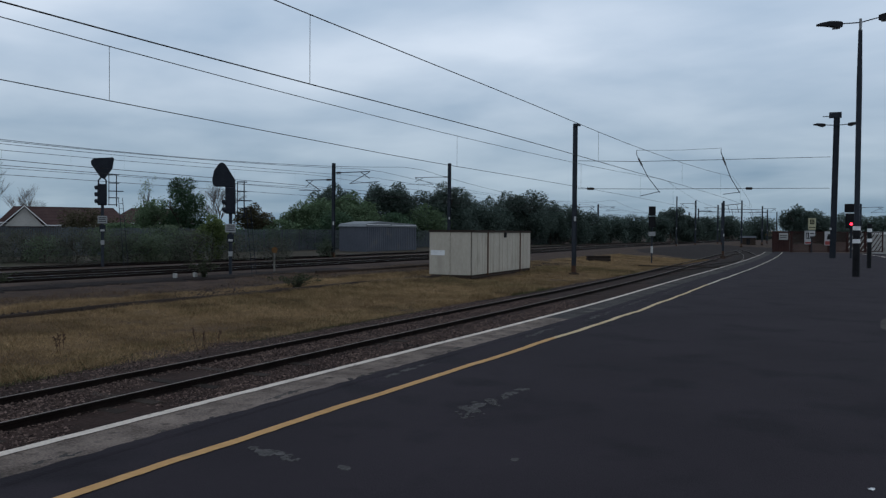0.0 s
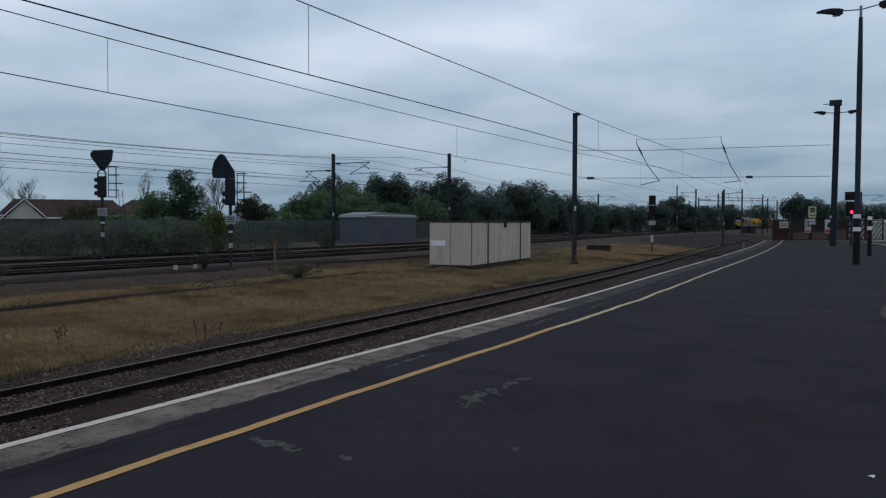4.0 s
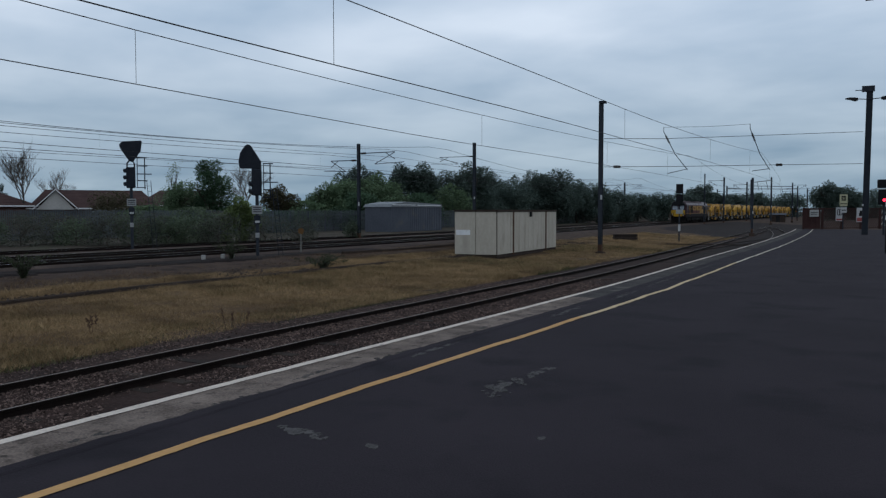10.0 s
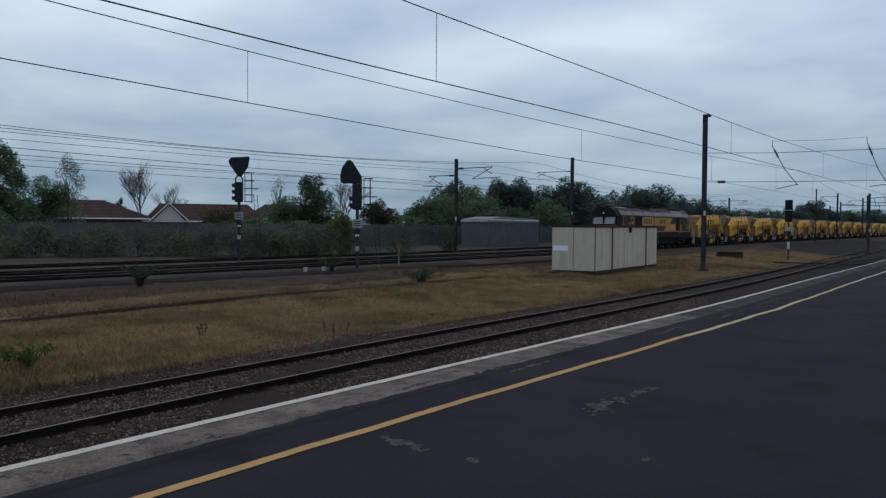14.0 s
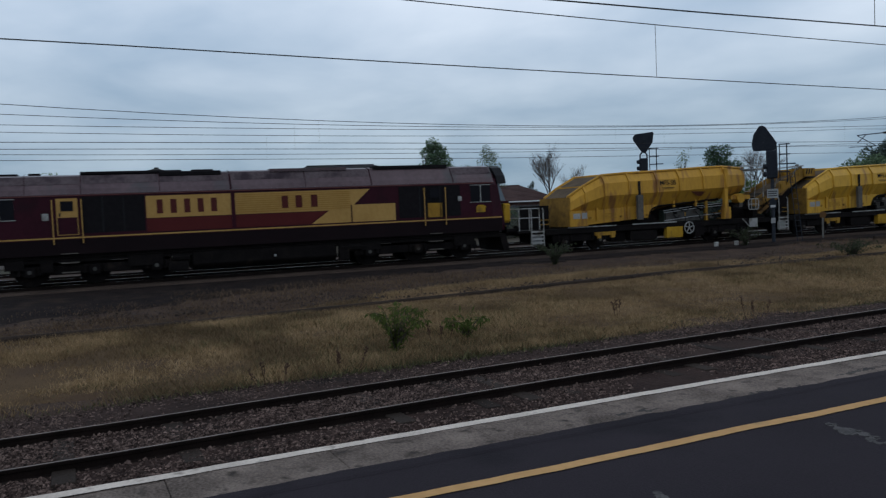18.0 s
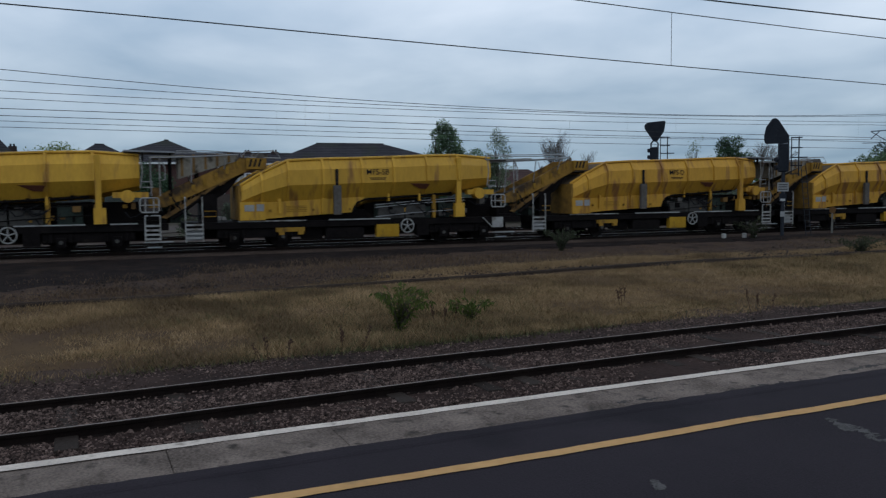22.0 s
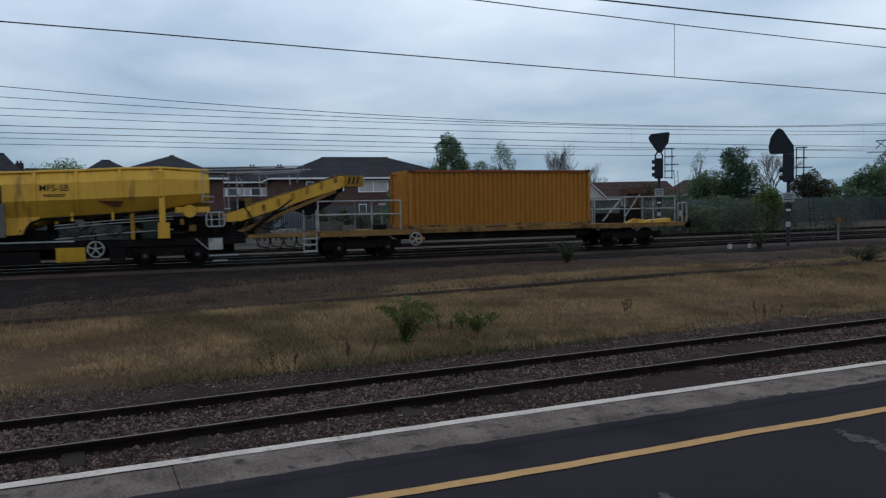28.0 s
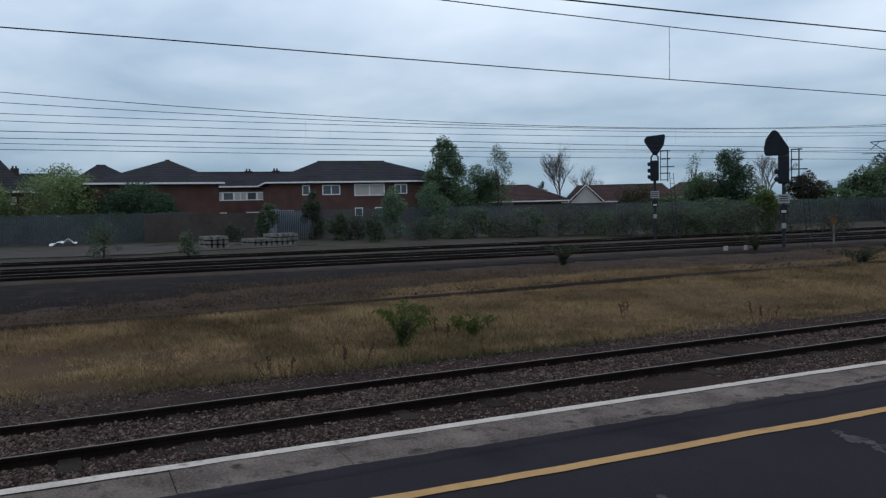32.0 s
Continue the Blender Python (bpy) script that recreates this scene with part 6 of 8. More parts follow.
def lattice_panel(x, y, turn, w, striped):
    t = thing("fence_panel", pose(x, y, 0, 0, 0, turn), "dark maroon timber fence panel at the platform end", "fence", "platform end fence")
    h = 1.95
    for xx in (0.0, w - 0.1):
        part("post", boxes((xx, xx + 0.1, -0.05, 0.05, 0, h)), M_LATTICE, t)
    for z in (0.06, h - 0.12):
        part("rail", boxes((0.1, w - 0.1, -0.03, 0.03, z, z + 0.09)), M_LATTICE, t)
    if striped:
        n = int(w / 0.23)
        for i in range(-6, n):
            x0 = 0.12 + i * 0.23
            a, b = max(x0, 0.1), min(x0 + 1.45, w - 0.12)
            if b - a > 0.1:
                bm = bmesh.new()
                za, zb = 0.15 + (a - x0) * 1.15, 0.15 + (b - x0) * 1.15
                prism(bm, [(a, za), (a + 0.09, za), (b, zb - 0.0), (b - 0.09, zb)], -0.015, 0.015, "y")
                part("slat", bm, M_CONC if i % 2 and striped > 1 else M_LATTICE, t)
    else:
        k = 0.14
        while k < w - 0.25:
            part("slat", boxes((k, k + 0.15, -0.015, 0.015, 0.15, h - 0.12)), M_LATTICE, t)
            k += 0.17
    return t


fx, fy = -6.3, 78.6
for i in range(6):
    lattice_panel(fx + i * 1.52, fy + i * 1.36, 41.8, 2.02, 0 if i < 1 else 2 if i > 3 else 1)


def sign(x, y, z, turn, w, h, face, label, marks=(), post=0.0):
    t = thing("notice_sign", pose(x, y, z, 0, 0, turn), label, "sign", "railway signs")
    bm = boxes((-w / 2, w / 2, 0.0, 0.03, 0, h))
    soften(bm, 0.008)
    part("plate", bm, face, t)
    for a, b, c, d, m in marks:
        part("marking", boxes((a, b, -0.006, -0.001, c, d)), m, t)
    if post:
        part("post", boxes((-0.04, 0.04, 0.03, 0.11, -post, h)), M_STEEL, t)
    return t


def on_fence(i, z, w, h, face, label, marks=()):
    return sign(fx + i * 1.52 + 0.06, fy + i * 1.36 - 0.10, z, 41.8, w, h, face, label, marks)


on_fence(0.55, 1.15, 0.95, 0.62, M_CONC, "grey board with illegible writing on the fence", ((-0.36, 0.36, 0.36, 0.42, M_BLACK), (-0.36, 0.3, 0.2, 0.26, M_BLACK)))
on_fence(1.85, 0.75, 0.80, 1.25, M_SIGN, "white and red warning sign on the fence", ((-0.34, 0.34, 0.06, 0.22, M_SIGN_RED), (-0.24, 0.24, 0.52, 0.58, M_BLACK), (-0.24, 0.24, 1.0, 1.06, M_BLACK), (-0.26, -0.20, 0.58, 1.0, M_BLACK), (0.20, 0.26, 0.58, 1.0, M_BLACK), (-0.05, 0.05, 0.58, 1.0, M_BLACK)))
on_fence(2.95, 0.65, 0.9, 1.30, M_SIGN, "white warning sign with red heading on the fence", ((-0.4, 0.4, 0.06, 0.40, M_SIGN_RED), (-0.2, 0.2, 0.55, 0.85, M_BLACK), (-0.12, 0.12, 0.85, 1.05, M_BLACK)))
sign(-3.1, 80.4, 2.1, 30, 0.72, 1.05, M_SIGN_YEL, "yellow warning sign on a post", ((-0.2, 0.2, 0.50, 0.92, M_BLACK), (-0.14, 0.14, 0.57, 0.85, M_SIGN_YEL), (-0.3, 0.3, 0.18, 0.25, M_BLACK)), 2.1)
sign(-3.07, 80.2, 1.5, 30, 0.55, 0.5, M_SIGN, "small white sign below a yellow one", ((-0.2, 0.2, 0.2, 0.28, M_BLACK),))


def lamp_post(x, y, h, banded):
    t = thing("platform_lamp", pose(x, y, 0), "tall dark twin-arm platform lamp", "lamp post", "platform lamps")
    part("base", made(rod, (0, 0, 0), (0, 0, 1.98), 0.135, 14), M_BLACK, t)
    part("column", made(rod, (0, 0, 1.98), (0, 0, h * 0.78), 0.105, 12), M_STEEL, t)
    part("upper_column", made(rod, (0, 0, h * 0.78), (0, 0, h - 0.45), 0.10, 12, 0.075), M_STEEL, t)
    part("spigot", made(rod, (0, 0, h - 0.45), (0, 0, h), 0.05, 8), M_GREY, t)
    if banded:
        for z in (1.32, 1.83):
            part("white_band", made(rod, (0, 0, z), (0, 0, z + 0.16), 0.141, 14), M_WHITE, t)
    for s in (-1, 1):
        arm = part("arm", made(rod, (0, 0, h - 0.15), (s * 0.75, 0, h - 0.12 + (0.12 if s > 0 else 0)), 0.022, 6), M_STEEL, t)
        bm = bmesh.new()
        z = h - 0.12 + (0.12 if s > 0 else 0)
        loft(bm, [[(s * a, -w, z + lo), (s * a, w, z + lo), (s * a, w * 0.6, z + hi), (s * a, -w * 0.6, z + hi)] for a, w, lo, hi in
                  ((0.62, 0.07, -0.10, 0.06), (0.78, 0.14, -0.17, 0.10), (1.05, 0.15, -0.08, 0.13), (1.35, 0.12, -0.02, 0.11), (1.58, 0.06, 0.0, 0.06))])
        head = part("lantern", bm, M_BLACK, t)
        part("lens", boxes((min(s * 0.72, s * 1.0), max(s * 0.72, s * 1.0), -0.09, 0.09, z - 0.185, z - 0.16)), M_GREY, head)
    return t


lamp_post(0.30, 35.6, 10.15, True)
post = thing("banded_post", pose(0.92, 45.0, 0), "black post with white bands on the platform", "post")
part("shaft", made(rod, (0, 0, 0), (0, 0, 2.2), 0.105, 12), M_BLACK, post)
for z in (1.30, 1.80):
    part("white_band", made(rod, (0, 0, z), (0, 0, z + 0.17), 0.111, 12), M_WHITE, post)

pm = thing("platform_mast", pose(-1.05, 62.9, 0, 0, 0.7, 0), "dark steel mast leaning on the platform", "mast")
part("post", boxes((-0.20, -0.17, -0.18, 0.18, 0, 10.25), (0.17, 0.20, -0.18, 0.18, 0, 10.25), (-0.17, 0.17, -0.03, 0.03, 0, 10.25)), M_STEEL, pm)
part("head_bracket", boxes((-0.5, 0.3, -0.1, 0.1, 9.9, 10.3), (-0.9, -0.5, -0.02, 0.02, 10.0, 10.05)), M_STEEL, pm)
for s in (-1, 1):
    part("lamp_arm", made(rod, (0, -0.22, 9.35), (s * 0.9, -0.22, 9.42), 0.03, 6), M_STEEL, pm)
    bm = bmesh.new()
    loft(bm, [[(s * a, -0.22 - w, 9.42 + lo), (s * a, -0.22 + w, 9.42 + lo), (s * a, -0.22 + w * 0.6, 9.42 + hi), (s * a, -0.22 - w * 0.6, 9.42 + hi)] for a, w, lo, hi in ((0.7, 0.07, -0.10, 0.06), (0.9, 0.14, -0.16, 0.10), (1.25, 0.13, -0.04, 0.12), (1.5, 0.06, 0.0, 0.06))])
    part("lantern", bm, M_BLACK, pm)
for i, z in enumerate((2.0,)):
    part("tag", boxes((-0.24, -0.12, -0.21, -0.165, z, z + 0.14)), M_SIGN, pm)

psig = thing("platform_signal", pose(0.10, 63.6, 0), "black colour light signal showing red", "signal")
part("post", made(rod, (0, 0, 0), (0, 0, 2.2), 0.07, 8), M_STEEL, psig)
bm = boxes((-0.38, 0.38, -0.12, 0.2, 2.1, 3.15), (-0.45, 0.45, -0.1, 0.2, 3.25, 3.85))
soften(bm, 0.03)
each("head", bm, M_BLACK, psig)
part("red_lamp", made(rod, (0.0, -0.14, 2.42), (0.0, -0.12, 2.42), 0.10, 16), M_RED_LAMP, psig)
part("hood", made(lambda b: loft(b, [[(0.17 * math.cos(a), -0.32, 2.42 + 0.17 * math.sin(a)) for a in (0, 0.8, 1.57, 2.34, 3.14)] + [(0.15 * math.cos(a), -0.32, 2.42 + 0.15 * math.sin(a)) for a in (3.14, 2.34, 1.57, 0.8, 0)],
                                     [(0.17 * math.cos(a), -0.12, 2.42 + 0.17 * math.sin(a)) for a in (0, 0.8, 1.57, 2.34, 3.14)] + [(0.15 * math.cos(a), -0.12, 2.42 + 0.15 * math.sin(a)) for a in (3.14, 2.34, 1.57, 0.8, 0)]])), M_BLACK, psig)
part("white_edge", boxes((-0.42, 0.42, -0.125, -0.11, 3.17, 3.22)), M_WHITE, psig)
# low wall and pale roofline beyond the platform
bm = boxes((1.9, 60.0, 100.0, 100.3, -1.2, 1.72))
structure(part("wall_far", bm, M_CONC), "grey concrete wall beyond the platform end", "wall")
structure(part("wall_coping", boxes((1.8, 60.0, 99.9, 100.4, 1.72, 2.0)), M_WHITE), "white coping of a far wall", "wall")

# ---- signals beside the main lines ----
# black shifted towards blue: air haze put into the signals' colour
M_SIGNAL = mat("hazed_black_signal_steel", (0.013, 0.0155, 0.021), (0.024, 0.028, 0.036), 2, 0.6, fine=16)


def feather_signal(x, y, z0, turn, h, tilted, label):
    t = thing("junction_signal", pose(x, y, z0, 0, 0, turn), label, "signal", "junction signals")
    part("post", made(rod, (0, 0, 0), (0, 0, h - 2.2), 0.085, 10), M_STEEL, t)
    part("footing", boxes((-0.35, 0.35, -0.35, 0.35, -0.2, 0.05)), M_MAIN_BALLAST, t)
    zb = h - 2.75
    bm = boxes((-0.26, 0.24, -0.16, 0.16, zb + (0.1 if tilted else -0.04), zb + (1.44 if tilted else 1.16)))
    soften(bm, 0.05)
    head = part("head", bm, M_SIGNAL, t)
    for k in range(3 if not tilted else 2):
        bm = bmesh.new()
        rod(bm, (-0.24, -0.05, zb + (0.32 if tilted else 0.20) + k * 0.38), (-0.36, -0.12, zb + (0.30 if tilted else 0.18) + k * 0.38), 0.12, 10)
        part("lamp_hood", bm, M_SIGNAL, head)
    zt = h - 1.3
    sx = -0.28 if tilted else 0.02
    gx = 0.66 if tilted else 0.74
    bm = bmesh.new()
    if tilted:
        prism(bm, [(-0.58, zt + 0.10), (-0.50, zt + 0.0), (0.44, zt + 0.0), (0.52, zt + 0.34), (0.02, zt + 1.14), (-0.12, zt + 1.22), (-0.26, zt + 1.18), (-0.52, zt + 0.80), (-0.61, zt + 0.36)], -0.08, 0.08, "y")
    else:
        prism(bm, [(-0.10, zt + 0.05), (0.10, zt + 0.0), (0.52, zt + 0.62), (0.60, zt + 1.16), (0.54, zt + 1.24), (-0.46, zt + 1.16), (-0.62, zt + 0.98), (-0.60, zt + 0.80)], -0.08, 0.08, "y")
    soften(bm, 0.03)
    bmesh.ops.translate(bm, verts=bm.verts[:], vec=(sx, 0, 0))
    route = part("route_indicator", bm, M_SIGNAL, t, "black junction route indicator board")
    each("indicator_lamp", made(lambda b: [rod(b, (sx + 0.05 * k - 0.1, -0.10, zt + 0.25 + 0.2 * k), (sx + 0.05 * k - 0.1, -0.08, zt + 0.25 + 0.2 * k), 0.06, 8) for k in range(4)]), M_SIGNAL, route)
    if tilted:
        part("neck", boxes((sx * 0.5 - 0.12, sx * 0.5 + 0.12, -0.07, 0.07, zb + 1.40, zt + 0.25)), M_SIGNAL, t)
    br = bmesh.new()
    zr = zb + (1.42 if tilted else 1.14)
    pipe(br, [(-0.20, 0, zr), (-0.20, 0, zr + 0.22), (-0.10, 0, zr + 0.36), (0.0, 0, zr + 0.40), (0.10, 0, zr + 0.36), (0.20, 0, zr + 0.22), (0.20, 0, zr)], 0.045)
    part("indicator_bracket", br, M_SIGNAL, t)
    lad = bmesh.new()
    foot, top = Vector((gx + 0.4, 0.1, 0.0)), Vector((gx + 0.1, 0.1, zb + 0.4))
    off = Vector((0.22, 0.16, 0))
    rod(lad, foot, top, 0.017, 5)
    rod(lad, foot + off, top + off, 0.017, 5)
    for k in range(1, 13):
        p = foot.lerp(top, k / 13)
        rod(lad, p, p + off, 0.012, 5)
    part("ladder", lad, M_STEEL, t)
    part("rail_post", made(rod, (gx, 0.1, zb - 0.1), (gx, 0.1, zb + 1.76), 0.030, 6), M_STEEL, t)
    part("inner_post", made(rod, (0.34, 0.1, zb), (0.34, 0.1, zb + 1.72), 0.022, 6), M_STEEL, t)
    part("platform_step", boxes((0.28, gx + 0.05, -0.1, 0.3, zb - 0.02, zb + 0.02)), M_STEEL, t)
    rl = bmesh.new()
    for k, z in enumerate((zb + 0.40, zb + 0.78, zb + 1.24, zb + 1.72)):
        rod(rl, (0.3, 0.1, z), (gx + (0.38 if k == 1 else 0.15), 0.1, z), 0.030, 5)
    each("guard_rail", rl, M_STEEL, t)
    zp = zb + (0.22 if tilted else -0.02)
    bm = boxes((-0.25, 0.25, -0.12, -0.09, zp - 1.05, zp - 0.62))
    part("identity_plate", bm, M_PLATE, t, "white plate with illegible bars")
    each("plate_bar", boxes((-0.2, 0.2, -0.126, -0.121, zp - 0.75, zp - 0.71), (-0.2, 0.17, -0.126, -0.121, zp - 0.85, zp - 0.81), (-0.2, 0.2, -0.126, -0.121, zp - 0.96, zp - 0.92)), M_SIGNAL, t)
    part("black_plate", boxes((-0.16, 0.16, -0.11, -0.09, zp - 1.56, zp - 1.14)), M_SIGNAL, t)
    part("white_dot", boxes((-0.11, 0.11, -0.118, -0.111, zp - 1.50, zp - 1.39)), M_SIGN, t)
    part("white_tag", boxes((-0.10, 0.10, -0.11, -0.09, zp - 2.25, zp - 2.0)), M_PLATE, t)
    return t


feather_signal(-37.65, 31.42, -0.55, 50, 6.35, False, "black junction signal with upturned route indicator")
feather_signal(-27.64, 30.82, -0.62, 42, 5.74, True, "black junction signal with slanting route indicator")
s3 = thing("ground_signal", pose(-15.7, 71.7, -1.0, 0, 0, 12), "black colour light signal on a thin post", "signal")
part("post", made(rod, (0, 0, 0), (0, 0, 3.3), 0.06, 8), M_STEEL, s3)
bm = boxes((-0.29, 0.29, -0.15, 0.15, 3.2, 4.15), (-0.30, 0.30, -0.15, 0.15, 4.22, 5.05))
soften(bm, 0.03)
each("head", bm, M_BLACK, s3)
part("identity_plate", boxes((-0.30, 0.30, -0.13, -0.10, 2.42, 2.80)), M_PLATE, s3)
part("white_tag", boxes((-0.1, 0.1, -0.12, -0.09, 0.9, 1.5)), M_SIGN, s3)

# ---- masts further up the line ----
for x, y, z1, arm, w in ((-37.6, 118.0, 6.2, 3.0, 0.14), (-53.2, 184.0, 8.4, 4.0, 0.16), (-27.4, 144.0, 8.2, 0, 0.09), (-27.2, 162.0, 8.2, -3.0, 0.13), (-27.3, 192.0, 8.3, -3.0, 0.14), (-36.6, 222.0, 8.4, 3.0, 0.15), (-24.2, 176.0, 8.2, 0, 0.13),
                         (-19.0, 165.0, 8.2, 0, 0.13), (-18.7, 202.0, 8.3, 3.0, 0.14), (-20.4, 234.0, 8.4, -3.0, 0.15), (-20.8, 270.0, 8.6, 3.0, 0.16), (-12.15, 90.0, 5.2, 0, 0.10), (-44.0, 250.0, 8.2, 3, 0.16), (-37.8, 300.0, 8.2, 3, 0.16), (1.5, 155.0, 7.0, 3.4, 0.14)):
    m = mast(x, y, -0.7, z1, "distant dark steel overhead line mast", w)
    if arm:
        cantilever(m, z1 + 0.1, arm)
# booms with drop arms over the station throat
for x0, y0, x1, y1, z in ((-24.2, 176.0, -19.0, 165.0, 7.6), (-27.3, 192.0, -18.7, 202.0, 7.4), (-36.6, 222.0, -20.4, 234.0, 7.6)):
    b = thing("overhead_boom", pose(0, 0, 0), "thin steel boom carrying overhead wires", "overhead line", "overhead booms")
    p, q = Vector((x0, y0, z)), Vector((x1, y1, z))
    part("boom", made(rod, p, q, 0.07, 6), M_STEEL, b)
    for k in (0.3, 0.75):
        c = p.lerp(q, k)
        part("drop_arm", made(rod, c, c + Vector((0.4, 0, -1.7)), 0.05, 6), M_STEEL, b)
# cross-span wires from the siding mast to the platform mast, and the arms hung on them
span_t = thing("headspan", pose(0, 0, 0), "cross-span wires hung between two masts", "overhead line")
part("upper_span_wire", made(pipe, [(-15.84, 50.43, 6.35), (-12.6, 53.17, 6.42), (-7.81, 57.2, 6.72), (-1.3, 62.68, 7.15)], 0.017), M_WIRE, span_t)
part("top_span_wire", made(pipe, [(-12.66, 53.11, 7.16), (-10.2, 55.1, 7.26), (-7.88, 57.14, 7.50)], 0.011), M_WIRE, span_t)
part("lower_span_wire", made(pipe, [(-15.84, 50.43, 4.53), (-11.6, 54.0, 4.62), (-6.74, 58.1, 4.78), (-1.29, 62.7, 4.94)], 0.017), M_WIRE, span_t)


def bell(bm, p, q, r, n):
    """A string of insulator sheds."""
    p, q = Vector(p), Vector(q)
    for k in range(n):
        rod(bm, p.lerp(q, k / n), p.lerp(q, (k + 0.55) / n), r, 9, r * 0.7)
    rod(bm, p, q, r * 0.45, 7)


part("insulator", made(bell, (-15.3, 50.85, 4.54), (-14.95, 51.15, 4.55), 0.10, 5), M_INSUL, span_t)
part("insulator", made(bell, (-6.35, 58.45, 4.79), (-6.0, 58.75, 4.80), 0.10, 5), M_INSUL, span_t)
for top, low, end, tail0, tail1 in (((-12.66, 53.11, 6.86), (-12.03, 53.65, 5.41), (-11.35, 54.22, 4.40), (-11.6, 54.0, 4.65), (-12.42, 53.32, 4.14)),
                                    ((-7.88, 57.14, 7.2), (-7.3, 57.63, 5.5), (-6.74, 58.11, 4.47), (-6.96, 57.92, 4.62), (-7.73, 57.27, 4.36))):
    a = thing("registration_arm", pose(*top), "slanting registration arm with insulators hung from a headspan", "overhead line", "registration arms")
    top, low, end, tail0, tail1 = (Vector(v) - Vector(top) for v in (top, low, end, tail0, tail1))
    part("strut", made(pipe, [top, low, end], 0.027, 6), M_STEEL, a)
    part("insulator", made(bell, top.lerp(low, 0.18), top.lerp(low, 0.5), 0.08, 6), M_INSUL, a)
    part("steady_arm", made(rod, end + Vector((0, 0, 0.06)), tail1, 0.022, 6), M_STEEL, a)
    part("hanger", made(rod, top, top + Vector((0, 0, 0.32)), 0.02, 5), M_WIRE, a)

# ---- palisade fence along the far side ----
M_PALE = mat("weathered_galvanised_paling", (0.062, 0.071, 0.079), (0.104, 0.117, 0.126), 0.6, 0.7, 0.3, fine=10, stain=(0.07, 0.08, 0.07), stain_scale=0.4)


def fence_run(x0, y0, x1, y1, h, label, material, pale=0.145):
    t = thing("palisade_fence", pose(0, 0, 0), label, "fence", "boundary fence")
    d = Vector((x1 - x0, y1 - y0, 0))
    length = d.length
    d.normalize()
    nrm = Vector((d.y, -d.x, 0))
    z0 = -0.63
    verts, faces = [], []
    k = 0.0
    rs = random.Random(7)
    while k < length:
        o = Vector((x0, y0, z0)) + d * k + nrm * 0.03
        a = d * 0.048
        hh = h + rs.uniform(-0.05, 0.05)
        n = len(verts)
        verts += [tuple(o - a), tuple(o + a), tuple(o + a + Vector((0, 0, hh - 0.08))), tuple(o + Vector((0, 0, hh))), tuple(o - a + Vector((0, 0, hh - 0.08)))]
        verts += [tuple(Vector(v) - nrm * 0.02) for v in verts[n:n + 5]]
        faces += [(n, n + 1, n + 2, n + 3, n + 4), (n + 9, n + 8, n + 7, n + 6, n + 5)] + [(n + i, n + 5 + i, n + 5 + (i + 1) % 5, n + (i + 1) % 5) for i in range(5)]
        k += pale
    tagged(raw("paling_run", verts, faces, material, t), kind="stuff")
    k = 0.0
    while k < length:
        o = Vector((x0, y0, z0)) + d * k - nrm * 0.05
        part("post", boxes((o.x - 0.05, o.x + 0.05, o.y - 0.05, o.y + 0.05, z0 - 0.1, z0 + h - 0.1)), material, t)
        k += 2.75
    for z in (0.45, h - 0.5):
        bm = bmesh.new()
        a = Vector((x0, y0, z0 + z))
        rod(bm, a, a + d * length, 0.035, 4)
        part("rail", bm, material, t)
    return t


fence_run(-71.5, -22, -68.5, 9.0, 2.5, "tall dark grey palisade fence behind a gravel yard", M_PALE)
fence_run(-62.0, 14.5, -55.5, 58.0, 2.45, "long grey steel palisade fence with weeds at its foot", M_PALE)
fence_run(-55.5, 58.0, -50.0, 150.0, 2.45, "long grey steel palisade fence below trees", M_PALE, 0.2)
structure(part("wall_yard", boxes((-67.2, -66.9, 5.0, 15.2, -0.8, 1.65)), mat("dark_garden_wall", (0.045, 0.037, 0.034), (0.085, 0.068, 0.06), 0.8, 0.9, fine=8, bump=0.3)), "dark brick garden wall behind the yard", "wall")
panel = thing("site_hoarding", pose(-63.0, 13.6, -0.6, 0, 0, 85), "grey steel hoarding panels in a fence gap", "fence")
for k in range(3):
    bm = boxes((k * 1.25, k * 1.25 + 1.22, -0.03, 0.03, 0.1, 2.5 - 0.1 * k))
    soften(bm, 0.01)
    part("panel", bm, mat("blue_grey_hoarding", (0.17, 0.20, 0.24), (0.24, 0.275, 0.32), 1, 0.6, fine=6) if k == 0 else bpy.data.materials["blue_grey_hoarding"], panel)

# ---- blue-grey shed ----
M_SHED = mat("blue_grey_sheeting", (0.062, 0.068, 0.084), (0.092, 0.098, 0.115), 0.5, 0.6, fine=5, stain=(0.11, 0.105, 0.10), stain_scale=0.7, stain_at=0.6)
shed = thing("metal_shed", pose(-46.3, 72.3, -0.6), "long blue-grey metal shed with a shallow white-edged roof", "shed")
bm = bmesh.new()
n = 27
out = []
for i in range(n):
    a = i * 11.2 / n
    out += [(0.0, a), (0.0, a + 0.16), (-0.05, a + 0.22), (-0.05, a + 0.38)]
out += [(0.0, 11.2), (-3.4, 11.2), (-3.4, 0.0)]
prism(bm, out, 0.0, 2.75, "z")
part("wall", bm, M_SHED, shed)
bm = bmesh.new()
prism(bm, [(-0.15, 2.75), (11.35, 2.75), (11.0, 3.1), (3.0, 3.35), (0.2, 3.05)], -3.5, 0.06)
part("roof", bm, mat("pale_shed_roof", (0.13, 0.14, 0.15), (0.20, 0.21, 0.215), 0.8, 0.6, fine=6), shed)
